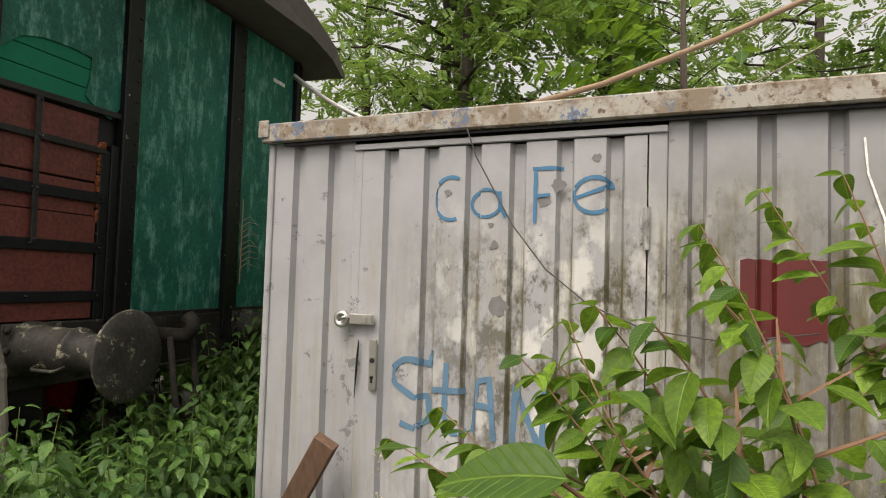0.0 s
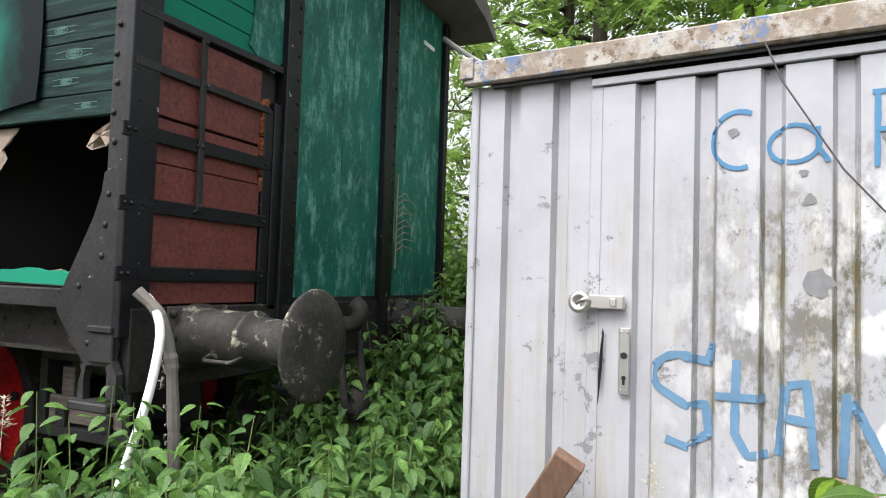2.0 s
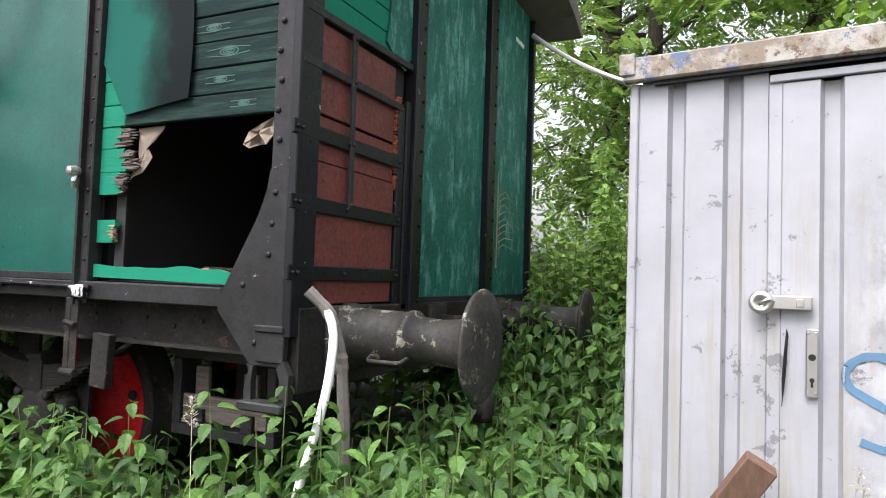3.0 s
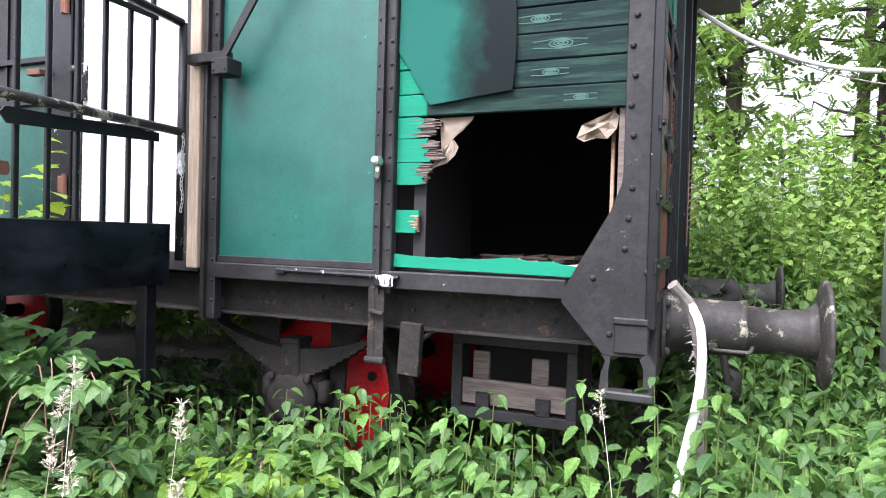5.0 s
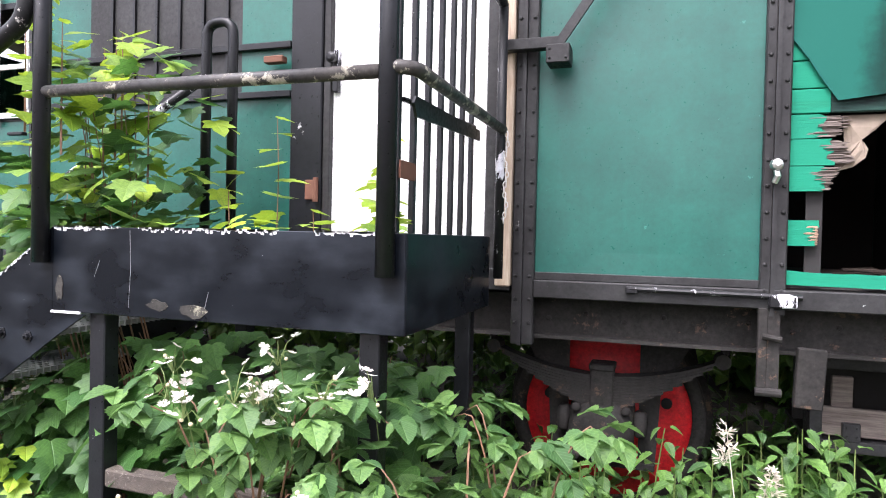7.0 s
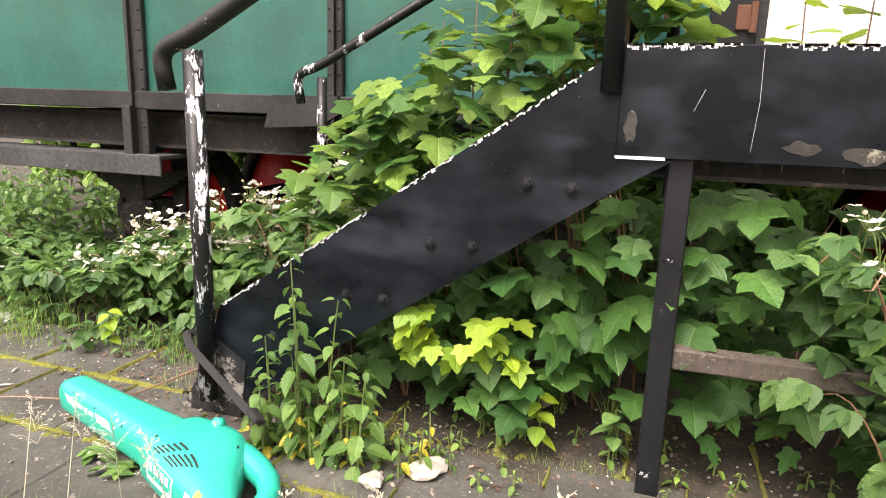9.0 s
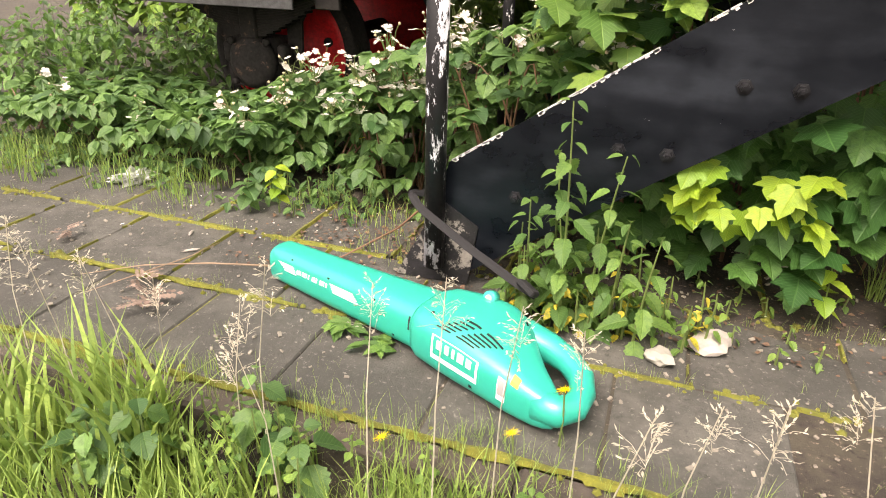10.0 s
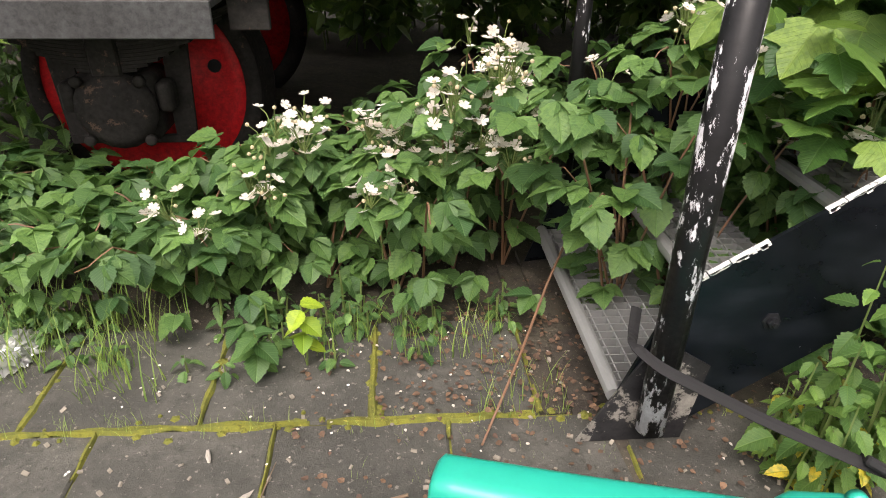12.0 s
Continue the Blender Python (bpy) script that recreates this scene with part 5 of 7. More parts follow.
for x in (-3.11, -1.775):
    ppart("rail_post", tube([(x, RY, 1.215), (x, RY, 2.75)], 0.029, 14), BLACK, "black pipe rail post", True)
bm = tube([(-3.11, RY, 1.82), (-1.80, RY, 1.815)], 0.022, 12)
add_tube(bm, rounded([(-1.775, RY, 1.825), (-1.70, RY + 0.01, 1.825), (-1.68, -0.14, 1.81)], 0.06), 0.022, 12)
ppart("mid_rail", bm, painted("bare_worn_rail", (0.05, 0.045, 0.04), (0.02, 0.02, 0.02), (0.3, 0.28, 0.22), chips=0.55, spread=0.1), "worn pipe mid rail", True)
bm = tube([(-3.11, RY, 2.40), (-1.80, RY, 2.40)], 0.022, 12)
add_tube(bm, rounded([(-1.775, RY, 2.42), (-1.70, RY + 0.01, 2.42), (-1.69, -0.14, 2.36)], 0.06), 0.022, 12)
ppart("top_rail", bm, BLACK, "", True)
ppart("rail_post", tube([(-1.69, -0.13, 1.16), (-1.69, -0.13, 2.36)], 0.022, 12), BLACK_CHIPPED, "pipe post with hanging chain", True)
ppart("rail_post", tube([(-4.475, -0.3, 0.35), (-4.475, -0.3, 1.28)], 0.024, 12), BLACK_CHIPPED, "pipe post with flaked white patches", True)
bm = tube(rounded([(-4.585, -0.3, 1.16), (-4.61, -0.3, 1.29), (-4.48, -0.3, 1.335), (-3.1, -0.3, 2.09)], 0.05), 0.022, 12)
ppart("handrail", bm, BLACK_CHIPPED, "slanting pipe handrail with chipped paint", True)
bm = tube(rounded([(-3.11, -0.3, 1.14), (-3.11, -0.3, 2.34), (-2.96, -0.3, 2.34), (-2.96, -0.3, 1.14)], 0.07), 0.024, 12)
ppart("hoop_rail", bm, BLACK, "black hoop of bent pipe", True)

# barred gate
gate = thing("barred_gate", "black barred steel gate hung on the platform", "gate", at=(-1.8, -0.6, 1.35))


def gpart(name, bm, mat, label=""):
    bmesh.ops.transform(bm, matrix=Matrix.Translation((1.8, 0.6, -1.35)), verts=bm.verts)
    return part(name, bm, mat, gate, label)


for k in range(7):
    y = -1.04 + 0.137 * k
    gpart("bar", block((-1.81, y - 0.012, 1.345), (-1.79, y + 0.012, 2.9), 0.003), BLACK)
for z in (2.36, 2.85):
    gpart("cross_rail", block((-1.79, -1.06, z), (-1.78, -0.2, z + 0.03), 0.003), BLACK)
gpart("latch_plate", prism([(-1.07, 1.515), (-0.95, 1.515), (-0.94, 1.54), (-0.95, 1.57), (-1.07, 1.57)], "x", -1.78, -1.772), RUSTY, "rusty latch plate")
gpart("latch_bar", prism([(-0.99, 1.76), (-0.96, 1.72), (-0.2, 1.755), (-0.2, 1.80), (-0.97, 1.785)], "x", -1.775, -1.765), BLACK, "flat black latch bar")
bm = tube([(-1.79, -1.02, 1.765), (-1.79, -0.2, 1.815)], 0.009, 6)
gpart("rod", bm, BLACK)

chain = thing("hanging_chain", "thin steel chain hanging from the rail post", "chain", at=(-1.66, -0.15, 1.79))
for k in range(18):
    m = pose(0.006 * math.sin(k), 0, -0.0 - 0.022 * k, 0, 0, 90 * (k % 2))
    bm = tube([m @ Vector((0.007 * math.cos(a), 0, 0.014 * math.sin(a))) for a in (2 * math.pi * j / 8 for j in range(9))], 0.0025, 5, False)
    part("link", bm, STEEL, chain)


# ---- leaf blower ----
blower = thing("leaf_blower", "turquoise plastic leaf blower lying on the paving", "leaf blower", at=(-4.985, -1.345, 0.0))
B_AT = pose(0, 0, 0, 0, 0, -20.6)
TUBE_SEC = [(0.0, -0.018, 0.075, 0.012, 0.115), (0.012, -0.028, 0.086, 0.004, 0.13), (0.3, -0.032, 0.105, 0.004, 0.142), (0.6, -0.036, 0.135, 0.004, 0.152), (0.69, -0.038, 0.14, 0.004, 0.154)]
BODY_SEC = [(0.665, -0.05, 0.15, 0.004, 0.162), (0.69, -0.066, 0.168, 0.003, 0.172), (0.78, -0.082, 0.186, 0.003, 0.18), (0.86, -0.09, 0.19, 0.003, 0.178), (0.92, -0.092, 0.168, 0.004, 0.166), (0.955, -0.092, 0.13, 0.005, 0.158), (1.0, -0.092, 0.08, 0.006, 0.145), (1.05, -0.09, 0.036, 0.01, 0.128), (1.1, -0.086, -0.002, 0.014, 0.114), (1.135, -0.074, -0.03, 0.03, 0.1)]


def sect(secs, u, a, grow=0.0, power=0.62):
    """Point on a lofted shell at length u and angle a: 0 points to the far side, 90 up."""
    for s0, s1 in zip(secs, secs[1:]):
        if u <= s1[0] or s1 is secs[-1]:
            f = (u - s0[0]) / (s1[0] - s0[0])
            v0, v1, z0, z1 = (p + (q - p) * f for p, q in zip(s0[1:], s1[1:]))
            break
    c, s = math.cos(radians(a)), math.sin(radians(a))
    return B_AT @ Vector((u, (v0 + v1) / 2 + ((v1 - v0) / 2 + grow) * math.copysign(abs(c) ** power, c), (z0 + z1) / 2 + ((z1 - z0) / 2 + grow) * math.copysign(abs(s) ** power, s)))


def shell(secs, us, sides=36):
    bm = bmesh.new()
    rings = [[bm.verts.new(sect(secs, u, 360 * k / sides)) for k in range(sides)] for u in us]
    for r0, r1 in zip(rings, rings[1:]):
        for k in range(sides):
            bm.faces.new((r0[k], r0[(k + 1) % sides], r1[(k + 1) % sides], r1[k]))
    bm.faces.new(rings[0][::-1])
    bm.faces.new(rings[-1])
    return bm


def decal(secs, u0, u1, a0, a1, name, mat, label="", grow=0.0012, nu=4, na=2, slant=0.0, parent=None):
    """Thin print that follows the shell; slant shifts the far edge along the length."""
    bm = bmesh.new()
    g = [[bm.verts.new(sect(secs, u0 + (u1 - u0) * i / nu + slant * j / na, a0 + (a1 - a0) * j / na, grow)) for i in range(nu + 1)] for j in range(na + 1)]
    for r0, r1 in zip(g, g[1:]):
        for i in range(nu):
            bm.faces.new((r0[i], r0[i + 1], r1[i + 1], r1[i]))
    return part(name, bm, mat, parent or blower, label)


part("blow_tube", shell(TUBE_SEC, [0, 0.004, 0.012] + [0.05 * k for k in range(1, 14)] + [0.69]), TURQ, blower, "turquoise blower tube with flat sides", True)
body = part("motor_housing", shell(BODY_SEC, [0.665, 0.67, 0.69] + [0.72 + 0.03 * k for k in range(14)] + [1.13]), TURQ, blower, "turquoise motor housing", True)
hpts = [(0.74, 0.07), (0.84, 0.122), (0.92, 0.142), (1.0, 0.142), (1.065, 0.125), (1.118, 0.088), (1.15, 0.036), (1.158, -0.016), (1.135, -0.052), (1.08, -0.055)]
bm = bmesh.new()
add_tube(bm, [B_AT @ Vector((u, v, 0.1 - 0.003 * k)) for k, (u, v) in enumerate(hpts)], [0.05, 0.058, 0.05, 0.04, 0.035, 0.033, 0.032, 0.034, 0.038, 0.04], 18)
bmesh.ops.subdivide_edges(bm, edges=[e for e in bm.edges if e.calc_length() > 0.03], cuts=1, smooth=0.6)
part("handle", bm, TURQ, blower, "rounded loop handle", True)
part("joint_ring", tube([sect(TUBE_SEC, 0.655, 10 * k, 0.001) for k in range(37)], 0.0035, 5, False), TURQ, blower)
decal(TUBE_SEC, 0.645, 0.665, 150, 178, "latch_gap", HOLE, "dark latch gap", 0.002)
bm = lathe([(0.021, -0.012), (0.021, 0.012), (0.017, 0.014)], Matrix.Translation(sect(BODY_SEC, 0.80, 62)) @ B_AT @ pose(0, 0, 0, 70, 0, 0), 18)
part("strap_eye", bm, TURQ, blower, "round strap eye", True)
bm = lathe([(0.011, 0.012), (0.011, 0.016)], Matrix.Translation(sect(BODY_SEC, 0.80, 62)) @ B_AT @ pose(0, 0, 0, 70, 0, 0), 12)
part("eye_plug", bm, STEEL, blower)
for k in range(6):
    decal(BODY_SEC, 0.765 + 0.012 * k, 0.815 + 0.012 * k, 112 - 6.5 * k + 26, 112 - 6.5 * k + 23, "vent_slot", HOLE, "", 0.001, 3, 1)
    decal(BODY_SEC, 0.835 + 0.012 * k, 0.895 + 0.012 * k, 118 - 6.5 * k + 20, 118 - 6.5 * k + 17, "vent_slot", HOLE, "", 0.001, 3, 1)
for sec, u, a in ((TUBE_SEC, 0.12, 140), (TUBE_SEC, 0.3, 150), (TUBE_SEC, 0.5, 152), (TUBE_SEC, 0.58, 200), (BODY_SEC, 0.72, 120), (BODY_SEC, 0.93, 60), (BODY_SEC, 0.9, 195)):
    decal(sec, u, u + 0.01, a, a - 6, "screw_hole", HOLE, "", 0.001, 1, 1)
# printed stripes and bars in place of the maker's lettering
for k in range(5):
    decal(TUBE_SEC, 0.06 + 0.008 * k, 0.14 + 0.003 * k, 160 + 4 * k, 162 + 4 * k, "stripe", LETTER, "", 0.001, 4, 1)
    decal(TUBE_SEC, 0.315 + 0.003 * k, 0.42 + 0.006 * k, 160 + 4 * k, 162 + 4 * k, "stripe", LETTER, "", 0.001, 4, 1)
for k, glyph in enumerate("1101101 111 1101"):
    if glyph != " ":
        decal(TUBE_SEC, 0.158 + 0.0094 * k, 0.158 + 0.0094 * k + (0.0062 if glyph == "1" else 0.003), 163, 175, "print_bar", LETTER, "white print", 0.001, 1, 2, slant=-0.004)
for u0, u1, a0, a1 in ((0.765, 0.925, 154, 156), (0.765, 0.925, 180, 183), (0.765, 0.772, 156, 180), (0.918, 0.925, 156, 180), (0.785, 0.805, 161, 175), (0.815, 0.83, 161, 175), (0.84, 0.85, 161, 175), (0.86, 0.88, 161, 175), (0.888, 0.905, 161, 175)):
    decal(BODY_SEC, u0, u1, a0, a1, "badge_bar", LETTER, "white badge", 0.0012, 4, 2)
decal(BODY_SEC, 0.985, 1.01, 150, 185, "type_plate", LETTER, "white type plate", 0.001, 2, 4)
decal(BODY_SEC, 0.988, 1.006, 155, 180, "type_plate_print", plain("grey_print", (0.3, 0.3, 0.3)), "", 0.002, 2, 4)
decal(BODY_SEC, 1.018, 1.04, 120, 150, "warning_label", plain("yellow_label", (0.8, 0.6, 0.05)), "yellow warning label", 0.001, 2, 3)

strap = thing("carrying_strap", "black webbing strap from blower to stair foot", "strap", at=(-4.1, -1.43, 0.17))
sp = [Vector(p) for p in ((-4.075, -1.43, 0.165), (-4.13, -1.42, 0.185), (-4.3, -1.33, 0.225), (-4.5, -1.245, 0.30), (-4.55, -1.2, 0.33), (-4.52, -1.13, 0.30), (-4.5, -1.08, 0.34))]
sp = rounded(sp, 0.03, 3)
bm = bmesh.new()
rows = []
for i, p in enumerate(sp):
    d = (sp[min(i + 1, len(sp) - 1)] - sp[max(0, i - 1)]).normalized()
    side = d.cross(Vector((0.25, -0.6, 0.75))).normalized() * 0.013
    rows.append([bm.verts.new(p + s - Vector((4.1 * -1, -1.43, 0.17)) * 0 - Vector((-4.1, -1.43, 0.17))) for s in (side, side * 0.05 + Vector((0, 0, 0.002)), -side)])
for r0, r1 in zip(rows, rows[1:]):
    for k in (0, 1):
        bm.faces.new((r0[k], r0[k + 1], r1[k + 1], r1[k]))
thicken(bm, 0.003)
part("webbing", bm, STRAP, strap)
bm = block((-0.035, -0.022, -0.008), (0.03, 0.022, 0.012), 0.005, pose(0.0, 0.0, 0.012, -30, 20, -30))
part("buckle", bm, STRAP, strap, "black plastic buckle")

# ---- things at the wagon end and the container ----
pl = part("leaning_plank", block((-0.055, -0.03, -0.55), (0.055, 0.03, 0.0), 0.004), PLANKWOOD)
pl.matrix_world = pose(2.225, 0.50, 0.625, 14, 30, 8)
tagged(pl, "brown sawn plank leaning on the container", "plank")
hose = part("white_hose", tube(rounded([(0.70, 0.02, 1.13), (0.785, 0.02, 1.07), (0.80, -0.04, 0.8), (0.72, -0.11, 0.4), (0.66, -0.17, -0.02)], 0.12), 0.017, 10), HOSE, smooth=True)
tagged(hose, "white plastic hose hanging off the wagon", "hose")
rope_pts = [(0.68, -0.02, 1.16), (0.75, 0.03, 1.08), (0.79, 0.06, 0.9), (0.80, 0.08, 0.6), (0.81, 0.09, 0.3), (0.81, 0.1, 0.0)]
bm = bmesh.new()
rope_d = rounded(rope_pts, 0.05)
add_tube(bm, rope_d, [0.024 + 0.008 * noise.noise((i * 1.3, 0, 0)) for i in range(len(rope_d))], 8)
for k in range(60):
    p = Vector(rope_pts[1]).lerp(Vector(rope_pts[-1]), rng.random())
    add_tube(bm, [p, p + Vector((rng.uniform(-0.03, 0.03), rng.uniform(-0.03, 0.03), rng.uniform(-0.03, 0.01)))], [0.006, 0.001], 4)
rag = part("frayed_strip", bm, plain("grey_felt", (0.2, 0.18, 0.16), 0.95, var=0.7, scale=50))
tagged(rag, "frayed grey felt strip hanging off the wagon", "strip")


def wire(name, pts, r, mat, label, sag=0.0, n=14):
    pts = [Vector(p) for p in pts]
    if len(pts) == 2:
        a, b = pts
        pts = [a.lerp(b, k / n) - Vector((0, 0, sag * 4 * (k / n) * (1 - k / n))) for k in range(n + 1)]
    ob = part(name, tube(pts, r, 6), mat, smooth=True)
    return tagged(ob, label, "cable")


wire("power_cable", [(0.66, 2.75, 3.13), (1.9, 2.85, 2.6)], 0.017, HOSE, "white cable from wagon end to container roof", 0.12)
wire("power_cable", [(1.9, 2.85, 2.6), (4.4, 2.9, 2.25)], 0.015, CABLE, "grey cable lying over the container roof", 0.05)
wire("thin_cable", [(0.66, 2.72, 3.1), (2.0, 2.9, 2.5)], 0.005, CABLE, "thin grey cable from the wagon end", 0.1)
wire("overhead_cable", [(2.9, 0.75, 2.16), (3.4, 0.82, 2.3), (3.9, 0.9, 2.5), (4.4, 1.0, 2.74), (5.2, 1.2, 3.2)], 0.014, TWIG, "pale bent branch rising over the container")
wire("overhead_cable", [(2.95, 2.6, 2.2), (6.5, 3.4, 4.3)], 0.005, CABLE, "thin cable rising over the container", 0.15)
wire("dangling_wire", [(x, 0.6 - 0.114 * (x - 2.42), z) for x, z in ((2.76, 2.155), (2.79, 2.13), (2.82, 2.08), (2.88, 1.92), (3.05, 1.62), (3.2, 1.43), (3.38, 1.29), (3.6, 1.2), (3.9, 1.17), (4.2, 1.22))], 0.0032, plain("dark_wire", (0.06, 0.052, 0.05), 0.6), "thin dark wire hanging across the container door")

# dry creeper twigs on the wagon end
bm = bmesh.new()
for k in range(9):
    z = 1.42 + 0.045 * k
    add_tube(bm, [(0.655, 2.08, z), (0.69, 2.11 + 0.04 * rng.random(), z + 0.04), (0.74, 2.16 + 0.08 * rng.random(), z + rng.uniform(-0.06, 0.05))], [0.004, 0.003, 0.001], 5)
add_tube(bm, [(0.655, 2.08, 1.30), (0.655, 2.085, 1.95)], 0.005, 5)
tagged(part("dry_creeper", bm, TWIG), "dry leafless creeper on the wagon end", "creeper")


# ---- litter ----
def lump(name, at, size, mat, label, category, seed, crumple=0.0):
    r = random.Random(seed)
    bm = bmesh.new()
    bmesh.ops.create_icosphere(bm, subdivisions=4 if crumple else 2, radius=1.0)
    for v in bm.verts:
        k = 1 + 0.5 * noise.noise(Vector(v.co) * 1.4 + Vector((seed, 0, 0))) + crumple * abs(noise.noise(Vector(v.co) * 4.5)) - crumple * abs(noise.noise(Vector(v.co) * 9))
        v.co = Vector((v.co.x * size[0] * k, v.co.y * size[1] * k, v.co.z * size[2] * k))
    ob = part(name, bm, mat)
    ob.matrix_world = pose(at[0], at[1], at[2], 0, 0, 360 * r.random())
    return tagged(ob, label, category)


lump("mortar_lump", (-3.58, -1.26, 0.02), (0.07, 0.045, 0.024), STONE, "pale broken lump of mortar on the slabs", "rubble", 1)
lump("pebble", (-3.72, -1.385, 0.02), (0.04, 0.035, 0.022), plain("grey_pebble", (0.3, 0.29, 0.25), 0.7), "rounded grey pebble on the slabs", "stone", 2)
lump("crumpled_foil", (-6.13, -0.74, 0.02), (0.09, 0.07, 0.022), FOIL, "crumpled silver foil on the slabs", "litter", 3, 0.9)
lump("mortar_lump", (-3.3, -0.61, 0.015), (0.04, 0.022, 0.014), STONE, "small white chip of rubble on soil", "rubble", 4)
lump("white_scrap", (-5.39, -1.28, 0.008), (0.028, 0.007, 0.005), STONE, "thin white scrap on the slabs", "litter", 5)
lump("white_scrap", (-5.49, -1.15, 0.008), (0.022, 0.006, 0.005), STONE, "thin white scrap on the slabs", "litter", 6)
bm = tube([(-5.60, -1.58, 0.015), (-5.45, -1.45, 0.016), (-5.25, -1.36, 0.018), (-5.03, -1.30, 0.02)], [0.0012, 0.002, 0.003, 0.004], 7)
tagged(part("fallen_stick", bm, TWIG, smooth=True), "pale dry stick on the paving", "stick")
bm = tube([(-4.85, -1.16, 0.012), (-4.72, -0.9, 0.05), (-4.6, -0.68, 0.16), (-4.49, -0.52, 0.28)], [0.003, 0.004, 0.004, 0.003], 7)
tagged(part("fallen_stick", bm, STEM_RED, smooth=True), "red-brown dead cane by the stair foot", "stick")
bm = tube([(-5.5, -1.66, 0.008), (-5.42, -1.5, 0.014), (-5.36, -1.33, 0.008), (-5.33, -1.18, 0.01)], [0.0012, 0.002, 0.002, 0.001], 6)
tagged(part("fallen_stick", bm, TWIG, smooth=True), "thin dry twig on the paving", "stick")


# ---- plants ----
nrng = np.random.default_rng(11)


def ovate(rows=5, wide=0.36, serr=0.0, fold=0.25, droop=0.18):
    """Leaf blade, one long, with a folded midrib; returns points and triangles."""
    pts, tri = [(0.0, 0.0, 0.0)], []
    for i in range(1, rows):
        t = i / rows
        w = wide * math.sin(math.pi * t ** 0.72) ** 0.85 * (1 + serr * (1 if i % 2 else -1))
        z = -droop * t * t
        pts += [(-w, t, z + fold * w * 0.6), (0, t, z), (w, t, z + fold * w * 0.6)]
    pts.append((0, 1.0, -droop))
    last = len(pts) - 1
    tri += [(0, 2, 1), (0, 3, 2)]
    for i in range(rows - 2):
        a, b = 1 + 3 * i, 4 + 3 * i
        tri += [(a, a + 1, b + 1), (a, b + 1, b), (a + 1, a + 2, b + 2), (a + 1, b + 2, b + 1)]
    a = 1 + 3 * (rows - 2)
    tri += [(a, a + 1, last), (a + 1, a + 2, last)]
    return np.array(pts), np.array(tri)


def lobed():
    """Five-lobed maple leaf, one wide, stalk at the origin."""
    ring = [(0.0, 0.02), (0.16, -0.06), (0.34, -0.02), (0.52, 0.10), (0.45, 0.17), (0.42, 0.25), (0.51, 0.36), (0.60, 0.52), (0.48, 0.53), (0.37, 0.53), (0.27, 0.55),
            (0.28, 0.68), (0.18, 0.82), (0.0, 1.02)]
    full = ring + [(-x, y) for x, y in ring[-2:0:-1]]
    pts = [(0.0, 0.36, 0.0)] + [(x, y, 0.10 * abs(x) - 0.16 * (y - 0.3) ** 2 - 0.12 * x * x) for x, y in full]
    n = len(full)
    return np.array(pts), np.array([(0, 1 + i, 1 + (i + 1) % n) for i in range(n)])


def sprig(pairs=5, wide=0.13):
    """Feathered leaf of small leaflets."""
    pts, tri = [], []
    spots = [((s, 0.15 + 0.8 * k / pairs), s) for k in range(pairs) for s in (-1, 1)] + [((0, 0.95), 0)]
    for (s, y), d in spots:
        b = len(pts)
        dx, dy = (0.26 * d, 0.10) if d else (0.0, 0.26)
        px, py = -dy * 0.42, dx * 0.42
        if not d:
            px, py = 0.11, 0.0
        z = -0.1 * y * y
        pts += [(0, y, z), (dx * 0.5 + px, y + dy * 0.5 + py, z - 0.02), (dx, y + dy, z - 0.06), (dx * 0.5 - px, y + dy * 0.5 - py, z - 0.02)]
        tri += [(b, b + 1, b + 2), (b, b + 2, b + 3)]
    return np.array(pts), np.array(tri)


def blade():
    pts, tri = [], []
    for i in range(5):
        t = i / 4
        w = 0.018 * (1 - t ** 1.6)
        y, z = 0.38 * t ** 2.2, t * (1 - 0.16 * t)
        pts += [(-w, y, z), (w, y, z)]
        if i:
            a = 2 * i - 2
            tri += [(a, a + 1, a + 3), (a, a + 3, a + 2)]
    return np.array(pts), np.array(tri)


def petals():
    pts, tri = [(0, 0, 0)], []
    for k in range(5):
        a = 2 * math.pi * k / 5
        for da, r, z in ((-0.6, 0.62, 0.1), (-0.36, 1.0, 0.2), (0.36, 1.0, 0.2), (0.6, 0.62, 0.1)):
            pts.append((r * math.cos(a + da), r * math.sin(a + da), z))
        b = 1 + 4 * k
        tri += [(0, b, b + 1), (0, b + 1, b + 2), (0, b + 2, b + 3)]
    return np.array(pts), np.array(tri)


def rayed():
    pts, tri = [(0, 0, 0.1)], []
    for k in range(16):
        a, d = 2 * math.pi * k / 16, 0.14
        b = len(pts)
        pts += [(0.3 * math.cos(a - d), 0.3 * math.sin(a - d), 0.14), (math.cos(a), math.sin(a), 0.1 + 0.1 * (k % 2)), (0.3 * math.cos(a + d), 0.3 * math.sin(a + d), 0.14)]
        tri += [(0, b, b + 1), (0, b + 1, b + 2)]
    return np.array(pts), np.array(tri)


T_NETTLE, T_SMOOTH, T_BROAD, T_MAPLE = ovate(13, 0.3, 0.12, 0.4, 0.35), ovate(8, 0.29, 0.0, 0.3, 0.3), ovate(13, 0.42, 0.08, 0.4, 0.22), lobed()
T_HUSK = ovate(4, 0.16, 0, 0.3, 0.1)
T_FAR, T_SPRIG, T_BLADE, T_PETAL, T_RAY = ovate(4, 0.4, 0, 0.3, 0.2), sprig(), blade(), petals(), rayed()


